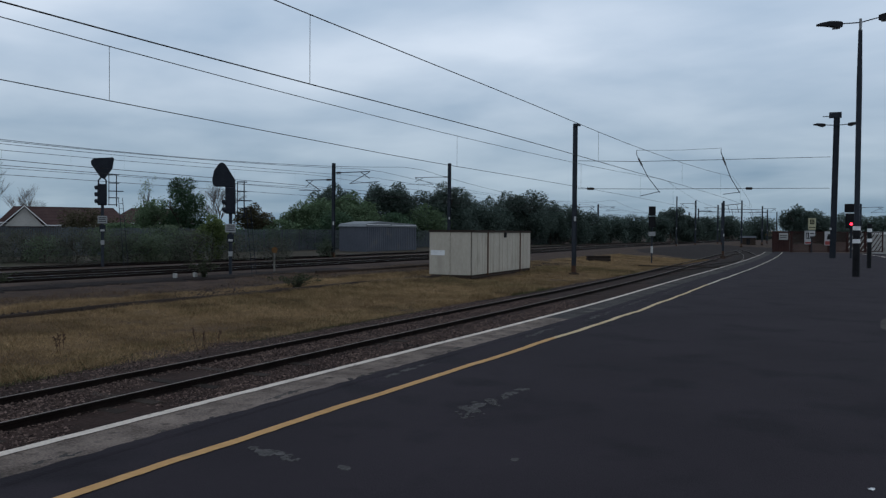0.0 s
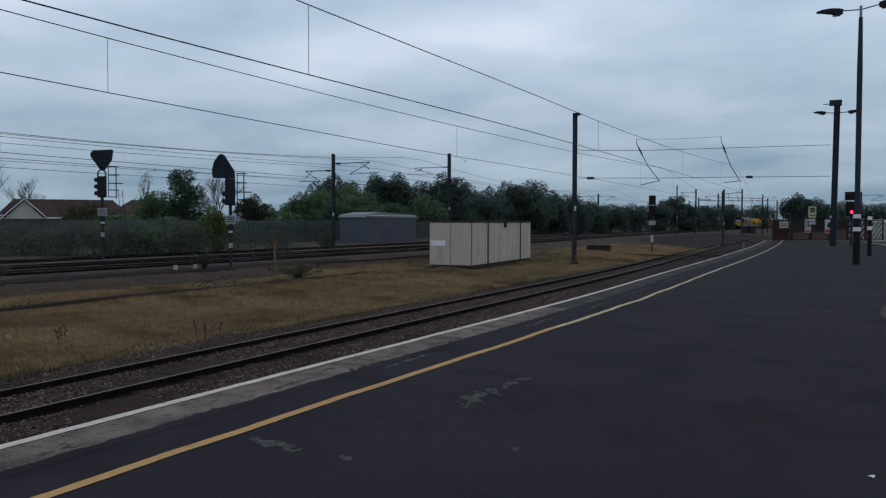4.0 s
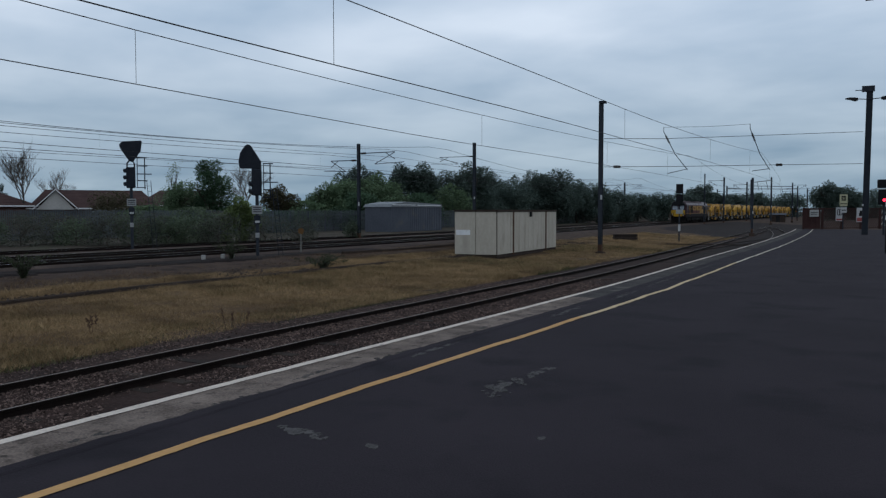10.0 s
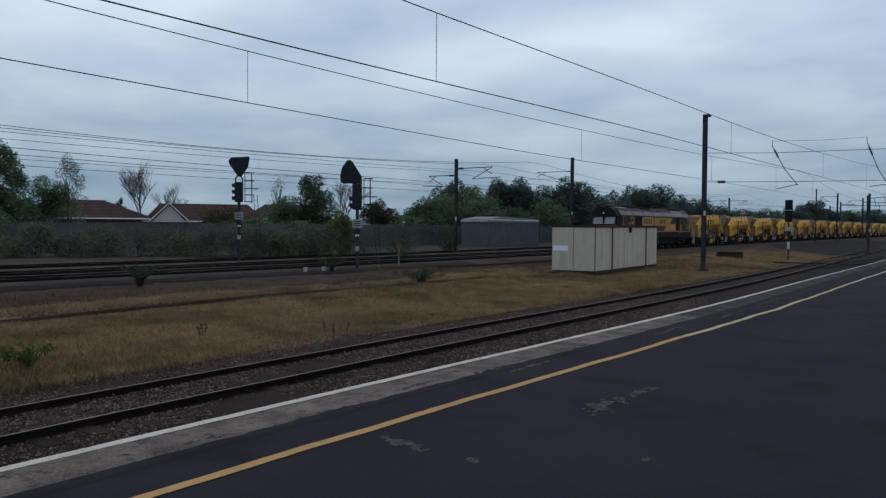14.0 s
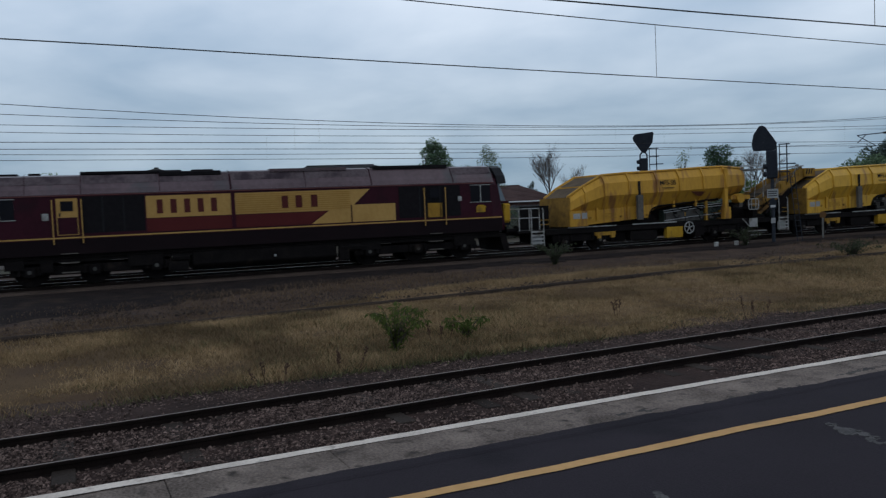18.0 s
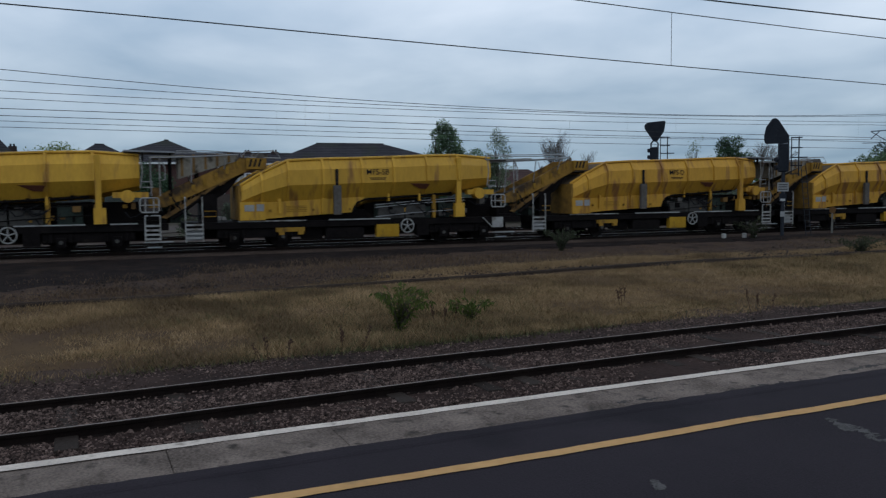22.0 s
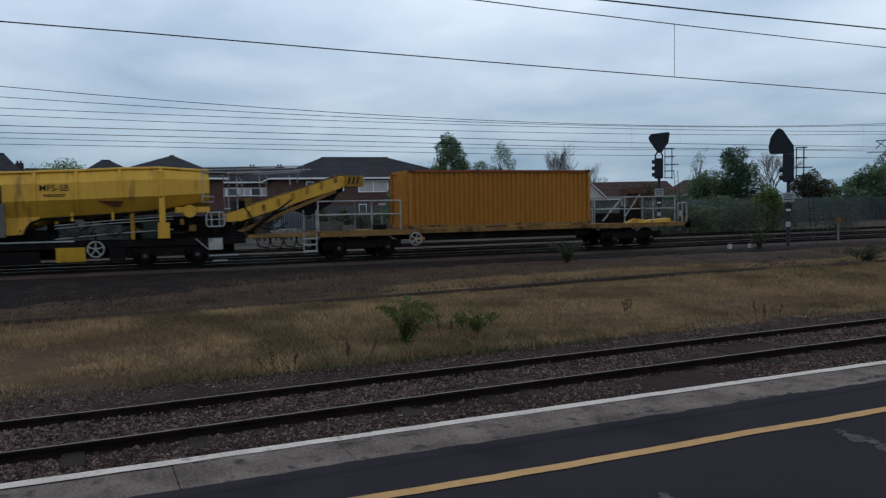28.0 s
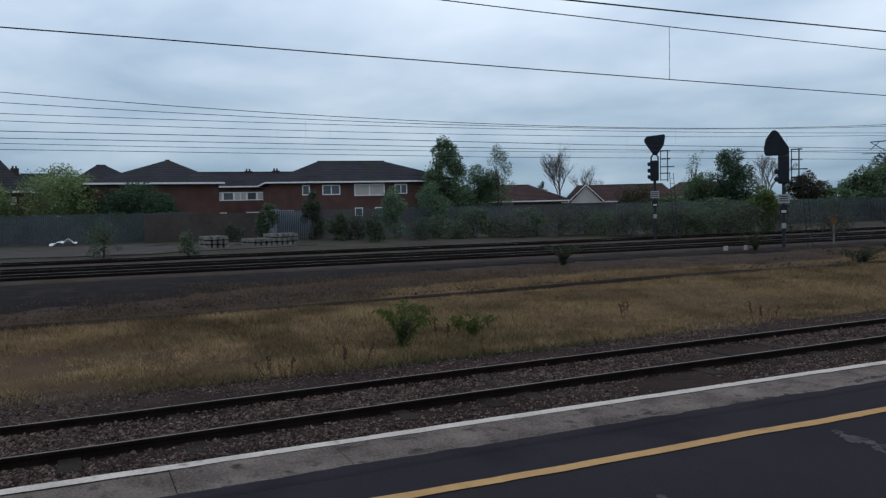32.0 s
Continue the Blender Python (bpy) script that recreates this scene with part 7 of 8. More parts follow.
each("roof_edge", boxes((0.062, 0.09, 0.2, 5.0, 2.95, 3.02), (0.062, 0.09, 5.4, 10.9, 2.93, 3.0)), M_WHITE, shed)

# ---- houses ----
M_HBRICK = mat("red_house_brick", (0.070, 0.040, 0.036), (0.112, 0.064, 0.054), 1.2, 0.9, fine=14, bump=0.2, stain=(0.082, 0.042, 0.036), stain_scale=0.35)
M_TILES = mat("dark_roof_tiles", (0.026, 0.025, 0.030), (0.050, 0.047, 0.053), 0.7, 0.85, fine=6, bump=0.3, stain=(0.038, 0.040, 0.036), stain_scale=0.3)
M_TILES_R = mat("brown_roof_tiles", (0.050, 0.030, 0.029), (0.085, 0.052, 0.047), 0.7, 0.85, fine=6, bump=0.3)
M_WIN = mat("house_window_glass", (0.05, 0.06, 0.07), (0.09, 0.10, 0.12), 1, 0.1, spec=0.6)
M_CHIMNEY = mat("sooty_chimney_brick", (0.035, 0.027, 0.026), (0.062, 0.046, 0.042), 1.5, 0.9, fine=12)
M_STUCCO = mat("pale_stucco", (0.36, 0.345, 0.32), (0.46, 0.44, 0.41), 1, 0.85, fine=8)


def house(x, y, turn, length, depth, eaves, ridge, hip, label, tiles=M_TILES, walls=M_HBRICK, windows=(), chimneys=(), gable=None, z0=-0.7, hip2=None):
    """Front along +y on the side that faces +x. windows: (y0, y1, z0, z1, kind)."""
    t = thing("house", pose(x, y, z0, 0, 0, turn), label, "house", "houses beyond the railway")
    part("wall", boxes((-depth, 0, 0, length, 0, eaves)), walls, t)
    o = 0.45
    hip2 = hip if hip2 is None else hip2
    bm = bmesh.new()
    e = [bm.verts.new(p) for p in ((o, -o, eaves), (o, length + o, eaves), (-depth - o, length + o, eaves), (-depth - o, -o, eaves))]
    e2 = [bm.verts.new((p.co.x, p.co.y, eaves + 0.14)) for p in e]
    r = [bm.verts.new((-depth / 2, hip, ridge)), bm.verts.new((-depth / 2, length - hip2, ridge))]
    bm.faces.new(e[::-1])
    for i in range(4):
        j = (i + 1) % 4
        bm.faces.new((e[i], e[j], e2[j], e2[i]))
    bm.faces.new((e2[0], e2[1], r[1], r[0]))
    bm.faces.new((e2[2], e2[3], r[0], r[1]))
    bm.faces.new((e2[1], e2[2], r[1]))
    bm.faces.new((e2[3], e2[0], r[0]))
    roof = part("roof", bm, tiles, t)
    bm = bmesh.new()
    for k in range(1, 12):
        z = eaves + 0.14 + (ridge - eaves - 0.14) * k / 12
        f = k / 12
        x0 = o + (-depth / 2 - o) * f
        rod(bm, (x0 + 0.02, -o + (hip + o) * f, z), (x0 + 0.02, length + o - (hip2 + o) * f, z), 0.03, 4)
    tagged(part("tile_course", bm, tiles, roof), kind="stuff")
    part("ridge_tiles", made(rod, (-depth / 2, hip, ridge), (-depth / 2, length - hip2, ridge), 0.10, 6), tiles, roof)
    part("gutter", boxes((o, o + 0.12, -o, length + o, eaves + 0.0, eaves + 0.16)), M_WHITE, t, "white gutter board")
    part("side_gutter", boxes((-depth - o, o, -o - 0.12, -o, eaves, eaves + 0.16)), M_WHITE, t)
    for a, b, c, d, kind in windows:
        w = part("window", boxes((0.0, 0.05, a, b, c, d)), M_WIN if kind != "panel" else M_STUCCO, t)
        fr = boxes((0.03, 0.08, a - 0.05, b + 0.05, c - 0.06, c + 0.05), (0.03, 0.08, a - 0.05, b + 0.05, d - 0.05, d + 0.05), (0.03, 0.08, a - 0.05, a + 0.06, c, d), (0.03, 0.08, b - 0.06, b + 0.05, c, d))
        if b - a > 1.2:
            box(fr, 0.03, 0.08, (a + b) / 2 - 0.05, (a + b) / 2 + 0.05, c, d)
        part("frame", fr, M_WHITE, w)
    for a, h in chimneys:
        c = part("chimney", boxes((-depth / 2 - 0.35, -depth / 2 + 0.35, a, a + 0.9, ridge - 0.5, ridge + h)), M_CHIMNEY, t)
        for k in (0.15, 0.5):
            part("chimney_pot", made(rod, (-depth / 2, a + k + 0.1, ridge + h), (-depth / 2, a + k + 0.1, ridge + h + 0.28), 0.11, 8), M_TILES, c)
    if gable:
        a, b, c = gable
        bm = bmesh.new()
        prism(bm, [(a, eaves - 0.05), (b, eaves - 0.05), ((a + b) / 2, c)], -depth / 2, 1.2)
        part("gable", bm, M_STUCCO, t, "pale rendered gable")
        bm = bmesh.new()
        m = (a + b) / 2
        prism(bm, [(a - 0.4, eaves - 0.1), (m, c + 0.12), (b + 0.4, eaves - 0.1), (b + 0.4, eaves + 0.1), (m, c + 0.34), (a - 0.4, eaves + 0.1)], -depth / 2, 1.5)
        part("gable_roof", bm, tiles, t)
        bm = bmesh.new()
        prism(bm, [(a - 0.4, eaves - 0.12), (m, c + 0.08), (b + 0.4, eaves - 0.12), (b + 0.4, eaves + 0.04), (m, c + 0.24), (a - 0.4, eaves + 0.04)], 1.5, 1.56)
        part("barge_board", bm, M_WHITE, t, "white barge board")
    return t


house(-82.0, 18.5, -8, 20.2, 10, 5.3, 7.85, 5.6, "red brick two-storey house with a dark hipped roof", windows=(
    (3.3, 4.0, 4.1, 5.05, ""), (5.4, 7.2, 4.1, 5.05, ""), (8.8, 12.0, 3.95, 5.1, "panel"), (13.2, 14.5, 4.1, 5.05, ""), (16.5, 17.2, 4.1, 5.05, ""), (18.4, 19.1, 4.1, 5.05, ""), (8.8, 9.6, 1.8, 2.6, ""), (11.0, 12.2, 1.8, 2.6, "")), hip2=7.0)
house(-76.0, 1.4, 1, 11.0, 11, 5.1, 7.6, 7.0, "red brick house with a blank end wall and dark hipped roof", hip2=3.6)
house(-97.0, 13.5, -4, 17.0, 8, 5.4, 7.4, 0.3, "terraced house with pale cladding and dark roof", windows=((1.0, 2.6, 3.9, 4.8, "panel"), (2.7, 3.9, 3.9, 4.8, ""), (4.0, 5.4, 3.9, 4.8, "panel"), (5.5, 6.6, 3.9, 4.8, ""), (6.7, 8.6, 3.9, 4.8, "panel"), (1.6, 3.0, 1.2, 2.4, ""), (5.4, 6.8, 1.2, 2.4, ""), (8.2, 9.2, 0.0, 2.1, "panel")), chimneys=((5.8, 0.15), (9.2, 0.2)))
house(-92.0, -0.6, 5, 8.0, 9, 5.3, 8.0, 3.5, "dark-roofed brick house behind a garden")
house(-104.0, -16.0, 2, 14.0, 8, 5.2, 7.6, 0.2, "old brick terrace with chimneys", chimneys=((1.0, 0.6), (4.6, 0.6), (9.5, 0.7)))
house(-80.0, -9.6, 3, 5.8, 8, 4.6, 7.8, 2.0, "dark brick house at the edge of the yard", windows=((3.8, 5.0, 3.6, 4.2, "panel"),))
house(-100.0, 47.0, -26, 17.0, 10, 3.0, 5.45, 5.0, "low brick bungalow with a brown roof", M_TILES_R)
house(-93.0, 62.0, -35, 15.0, 9, 2.7, 5.15, 1.5, "bungalow with a pale gable and brown roof", M_TILES_R, M_HBRICK, gable=(0.6, 5.0, 5.0), windows=((7.0, 9.0, 1.2, 2.4, ""),))
house(-95.0, 80.0, -40, 12.0, 9, 3.2, 5.5, 3.0, "brown-roofed bungalow half hidden by trees", M_TILES_R)
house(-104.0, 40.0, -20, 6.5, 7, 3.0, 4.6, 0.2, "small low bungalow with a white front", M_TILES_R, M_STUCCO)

# ---- trees and shrubs ----
M_BARK = mat("tree_bark", (0.045, 0.038, 0.032), (0.09, 0.075, 0.062), 4, 0.95, fine=20, bump=0.4)


M_TWIG = mat("grey_bare_twigs", (0.07, 0.062, 0.058), (0.13, 0.115, 0.105), 3, 0.95, fine=12)


def leaf_mat(name, low, high):
    """Thin leaves: part of the light passes through."""
    m = mat(name, low, high, 0.8, 0.8, fine=3, island=0.14, spec=0.08)
    n, l = m.node_tree.nodes, m.node_tree.links
    b = n["Principled BSDF"]
    thin = n.new("ShaderNodeBsdfTranslucent")
    l.new(b.inputs["Base Color"].links[0].from_socket, thin.inputs["Color"])
    mix = n.new("ShaderNodeMixShader")
    mix.inputs[0].default_value = 0.42
    l.new(b.outputs[0], mix.inputs[1])
    l.new(thin.outputs[0], mix.inputs[2])
    l.new(mix.outputs[0], n["Material Output"].inputs["Surface"])
    return m


M_LEAF = [leaf_mat("dark_green_leaves", (0.046, 0.084, 0.050), (0.092, 0.146, 0.084)), leaf_mat("spring_green_leaves", (0.15, 0.195, 0.085), (0.26, 0.32, 0.15)),
          leaf_mat("olive_leaves", (0.082, 0.125, 0.070), (0.150, 0.208, 0.115)), leaf_mat("pale_birch_leaves", (0.13, 0.17, 0.105), (0.21, 0.26, 0.165)), leaf_mat("russet_leaves", (0.058, 0.052, 0.032), (0.098, 0.086, 0.052))]


def limb_tree(segs, rs, p, d, length, r, depth, spread=0.6, fine=False):
    q = p + d * length
    segs.append((p, q, r, r * 0.62, 6 if depth > 1 else 4))
    if depth == 0:
        return
    for k in range(4 if fine else 3 if depth > 1 else 4):
        nd = (d + Vector((rs.uniform(-1, 1), rs.uniform(-1, 1), rs.uniform(-0.1, 0.75))) * spread).normalized()
        if spread < 0.5:
            nd = (nd + Vector((0, 0, 0.21))).normalized()
        start = p + d * length * rs.uniform(0.5, 1.0)
        limb_tree(segs, rs, start, nd, length * rs.uniform(0.58, 0.82), r * 0.55, depth - 1, spread, fine)


def tree(x, y, h, w, leaves, size, material, label, seed, shape="round", z0=-0.75, name="tree"):
    """A tapered trunk with limbs, and a crown of many small leaf blades in uneven lobes. bare: twigs only."""
    rs = random.Random(seed)
    t = thing(name, pose(x, y, z0, 0, 0, rs.uniform(0, 360)), label, name, "trees beyond the railway" if name == "tree" else "scrub along the fence")
    segs = []
    bare = not leaves
    limb_tree(segs, rs, Vector((0, 0, -0.1)), Vector((rs.uniform(-0.06, 0.06), rs.uniform(-0.06, 0.06), 1)).normalized(), h * 0.34, h * 0.013 + 0.01 if bare else h * 0.018 + 0.02, 5 if bare else 3, 0.49 if bare else 0.62 if shape == "round" else 0.35, bare)
    top = max(max(a.z, b.z) for a, b, *_ in segs)
    wide = max(max(abs(b.x), abs(b.y)) for a, b, *_ in segs)
    kz, kx = (h if bare else h * 0.78) / top, (w * (0.82 if bare else 0.32)) / wide
    bm = bmesh.new()
    for a, b, r0, r1, n in segs:
        rod(bm, (a.x * kx, a.y * kx, a.z * kz), (b.x * kx, b.y * kx, b.z * kz), max(r0, 0.006 if bare else 0.01), n, max(r1, 0.005))
    part("trunk", bm, M_TWIG if bare else M_BARK, t)
    if leaves:
        verts, faces = [], []
        lobes = []
        lobe_n = 15 if name == "shrub" else 30 if shape == "round" else 34
        low = 0.02 if name == "shrub" else 0.10 if shape != "tall" else 0.2
        for i in range(lobe_n):
            a, rr = rs.uniform(0, 6.283), rs.uniform(0.25, 0.78) if shape == "round" else rs.uniform(0.35, 0.92)
            f = low + ((0.80 if shape == "round" else 0.92) - low) * (i + rs.random()) / lobe_n
            taper = {"round": (1 - ((f - 0.42) / 0.62) ** 2) ** 0.5, "cone": max(1 - f, 0.02) ** 0.6, "tall": 0.95 - 0.6 * abs(f - 0.45)}[shape]
            lobes.append((Vector((math.cos(a) * rr * w / 2 * taper, math.sin(a) * rr * w / 2 * taper, h * f)), w * rs.uniform(0.10, 0.19) * (0.5 + 0.5 * taper)))
        lobes.append((Vector((0, 0, h * 0.84)), w * 0.14))
        lobes.append((Vector((0, 0, h * 0.55)), w * 0.30))
        picks = rs.choices(lobes, [r * r for _, r in lobes], k=leaves)
        for _ in range(leaves):
            c, rad = picks[_]
            v = Vector((rs.gauss(0, 1), rs.gauss(0, 1), rs.gauss(0, 1))).normalized()
            k = rs.uniform(0.2, 1.0) ** 0.4 * rs.uniform(0.85, 1.22)
            p = c + v * rad * k
            if p.z > h * 1.03 or p.z < 0.05:
                continue
            a = Vector((rs.uniform(-1, 1), rs.uniform(-1, 1), rs.uniform(-0.6, 0.6))).normalized() * size * rs.uniform(0.5, 1.2)
            b = (a.cross(Vector((rs.uniform(-0.7, 0.7), rs.uniform(-0.7, 0.7), 1)))).normalized() * size * rs.uniform(0.35, 0.7)
            n = len(verts)
            verts += [tuple(p - a), tuple(p + b), tuple(p + a), tuple(p - b)]
            faces.append((n, n + 1, n + 2, n + 3))
        raw("crown", verts, faces, material, t)
    return t


def polar(az, d):
    return -d * math.sin(radians(az)), d * math.cos(radians(az))


DK, SP, OL, BI, RU = M_LEAF
MG = leaf_mat("mid_green_leaves", (0.092, 0.148, 0.088), (0.165, 0.240, 0.140))
# distance haze is mixed into this bluish leaf colour
FAR = leaf_mat("hazed_green_leaves", (0.062, 0.088, 0.074), (0.108, 0.140, 0.118))
TREES = (  # azimuth, distance, height, width, leaves, size, leaf, shape
    (45.1, 82, 7.9, 6.6, 2300, 0.20, DK, "cone"), (47.5, 95, 8.8, 3.2, 300, 0.16, BI, "tall"), (43.0, 100, 8.4, 5.0, 0, 0, BI, "round"), (40.4, 92, 5.8, 5.0, 1500, 0.26, RU, "round"),
    (36.6, 105, 7.0, 7.5, 1600, 0.3, OL, "round"), (34.9, 118, 10.0, 8.0, 2200, 0.32, DK, "round"), (33.6, 112, 8.2, 8.0, 1700, 0.32, OL, "round"), (32.0, 120, 10.3, 8.0, 2200, 0.34, DK, "round"),
    (30.4, 122, 10.4, 8.5, 2300, 0.34, OL, "round"), (28.8, 125, 9.4, 8.0, 1900, 0.34, DK, "round"), (27.2, 124, 10.6, 9.0, 2400, 0.34, DK, "round"), (25.3, 140, 9.6, 9.0, 1900, 0.36, DK, "round"),
    (24.0, 130, 7.6, 9.0, 1700, 0.34, OL, "round"), (22.6, 142, 10.0, 10.0, 2300, 0.36, DK, "round"), (20.9, 142, 10.2, 10.0, 2300, 0.36, DK, "round"), (19.4, 150, 8.6, 9.0, 1800, 0.36, OL, "round"),
    (18.0, 155, 7.8, 9.0, 1600, 0.38, OL, "round"), (16.6, 170, 7.0, 9.0, 1500, 0.4, DK, "round"), (15.2, 180, 6.4, 10.0, 1500, 0.4, OL, "round"), (13.8, 195, 6.8, 10.0, 1500, 0.42, DK, "round"),
    (12.4, 205, 7.0, 10.0, 1500, 0.44, DK, "round"), (11.2, 215, 9.2, 9.0, 1500, 0.45, OL, "tall"), (10.2, 220, 7.4, 10.0, 1500, 0.45, DK, "round"), (9.0, 260, 7.6, 13.0, 1500, 0.5, DK, "round"),
    (7.4, 300, 8.6, 16.0, 1700, 0.6, DK, "round"), (5.6, 330, 9.0, 18.0, 1600, 0.6, DK, "round"), (3.2, 210, 10.0, 9.0, 1700, 0.45, DK, "round"), (2.0, 230, 9.0, 11.0, 1500, 0.5, OL, "round"),
    (0.4, 300, 9.5, 20.0, 1500, 0.6, DK, "round"), (-1.6, 300, 8.5, 20.0, 1500, 0.6, DK, "round"), (64.8, 86, 10.4, 7.4, 3400, 0.22, MG, "cone"), (62.6, 88, 7.6, 6.2, 1700, 0.22, MG, "round"),
    (61.0, 87, 9.5, 3.6, 1300, 0.15, BI, "tall"), (56.6, 112, 11.2, 5.8, 0, 0, BI, "round"), (54.5, 118, 8.4, 3.6, 0, 0, BI, "round"), (58.0, 125, 6.6, 3.0, 400, 0.2, DK, "cone"),
    (90.6, 78, 7.0, 9.6, 3200, 0.22, SP, "round"), (94.5, 78, 6.0, 5.4, 1300, 0.24, SP, "round"), (86.3, 74, 5.2, 7.4, 2900, 0.20, DK, "round"), (84.6, 75, 4.0, 4.6, 1500, 0.22, DK, "round"),
    (96.5, 62, 4.4, 4.0, 1200, 0.2, DK, "round"), (51.2, 80, 4.2, 7.0, 1500, 0.22, RU, "round"), (37.3, 96, 6.2, 5.4, 1400, 0.26, OL, "round"), (46.8, 84, 5.6, 7.0, 1600, 0.22, OL, "round"))
for i, (az, d, h, w, n, s, lf, sh) in enumerate(TREES):
    x, y = polar(az, d)
    words = "bare leafless tree with fine twigs beyond the fence" if not n else {"dark_green_leaves": "dark green leafy tree beyond the fence", "spring_green_leaves": "fresh spring-green tree beyond the fence",
             "olive_leaves": "olive-green leafy tree beyond the fence", "mid_green_leaves": "fresh mid-green leafy tree beyond the fence", "pale_birch_leaves": "thin pale tree with sparse leaves", "russet_leaves": "brownish leafy tree beyond the fence"}[lf.name]
    # distant crowns take the leaf colour that holds the haze
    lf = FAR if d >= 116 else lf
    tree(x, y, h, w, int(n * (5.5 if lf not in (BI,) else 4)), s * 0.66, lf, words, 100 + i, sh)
SHRUBS = (  # azimuth, distance, height, width, leaves, size, leaf
    (43.2, 60, 3.6, 3.2, 1500, 0.14, SP), (46.0, 61, 2.6, 5.0, 1100, 0.14, OL), (77.6, 62, 3.2, 2.6, 900, 0.14, OL), (74.4, 62, 4.3, 2.5, 1000, 0.14, DK), (72.5, 60, 2.4, 2.2, 700, 0.14, OL),
    (68.6, 61, 4.4, 3.2, 1000, 0.13, MG), (65.8, 66, 4.9, 3.8, 1100, 0.14, MG), (70.0, 55, 2.0, 2.0, 420, 0.12, DK), (63.0, 59, 2.4, 3.6, 700, 0.14, OL), (59.0, 60, 2.2, 4.0, 700, 0.14, OL),
    (55.0, 61, 2.2, 5.0, 700, 0.14, RU), (50.0, 60, 2.4, 4.5, 700, 0.14, OL), (88.3, 46, 2.2, 2.4, 420, 0.10, OL), (82.9, 45, 1.5, 1.6, 300, 0.10, OL), (48.0, 57, 2.0, 5.0, 700, 0.14, OL), (35.4, 66, 1.6, 2.2, 400, 0.12, DK), (71.2, 60, 2.0, 2.6, 500, 0.12, DK), (70.0, 58, 2.3, 1.8, 500, 0.12, OL), (65.4, 60, 1.8, 3.0, 600, 0.12, OL), (80.0, 64, 1.6, 2.4, 400, 0.12, DK), (61.0, 60, 1.7, 3.4, 600, 0.12, DK),
    (41.4, 58, 2.0, 4.2, 620, 0.11, RU), (44.6, 57, 2.3, 4.4, 700, 0.11, RU), (46.8, 57, 1.9, 4.0, 600, 0.11, OL), (49.2, 57, 2.2, 4.2, 650, 0.11, RU), (51.8, 57, 2.3, 4.6, 700, 0.11, RU), (53.6, 58, 1.8, 4.0, 560, 0.11, OL), (56.8, 58, 2.1, 4.6, 620, 0.11, RU), (59.8, 57, 1.6, 3.6, 480, 0.11, RU), (64.2, 58, 1.5, 3.2, 460, 0.11, OL), (66.8, 57, 1.7, 3.0, 460, 0.11, DK), (39.0, 60, 1.7, 4.0, 560, 0.11, RU))
M_SCRUB = leaf_mat("dull_scrub_leaves", (0.058, 0.075, 0.052), (0.104, 0.128, 0.086))
M_SCRUB_OL = leaf_mat("olive_scrub_leaves", (0.076, 0.099, 0.063), (0.136, 0.170, 0.104))
M_SCRUB_RU = leaf_mat("brownish_scrub_leaves", (0.064, 0.068, 0.053), (0.112, 0.116, 0.090))
M_SCRUB_SP = leaf_mat("fresh_scrub_leaves", (0.098, 0.130, 0.050), (0.165, 0.210, 0.080))
for i, (az, d, h, w, n, s, lf) in enumerate(SHRUBS):
    x, y = polar(az, d)
    lf = {OL: M_SCRUB_OL, SP: M_SCRUB_SP, MG: MG, RU: M_SCRUB_RU}.get(lf, M_SCRUB)
    tree(x, y, h, w, int(n * 3.4), s * 0.75, lf, "scrubby shrub at the foot of the fence", 300 + i, "round", -0.65, "shrub")
# a dark hedge along the far side of the fence; its distant bushes carry painted haze
for i in range(15):
    az = 20 + 2.1 * i
    d = 60 / (math.sin(radians(az)) + 0.06 * math.cos(radians(az))) + 3
    x, y = polar(az, d)
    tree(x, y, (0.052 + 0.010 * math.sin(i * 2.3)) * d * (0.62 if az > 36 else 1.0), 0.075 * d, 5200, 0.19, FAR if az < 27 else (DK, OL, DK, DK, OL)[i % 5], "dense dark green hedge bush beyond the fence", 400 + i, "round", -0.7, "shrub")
# saplings in the dry grass between the tracks
M_TRACK_SHRUB = leaf_mat("dark_dusty_leaves", (0.030, 0.038, 0.022), (0.062, 0.074, 0.042))
M_SAPLING = leaf_mat("bright_sapling_leaves", (0.050, 0.072, 0.018), (0.122, 0.150, 0.040))


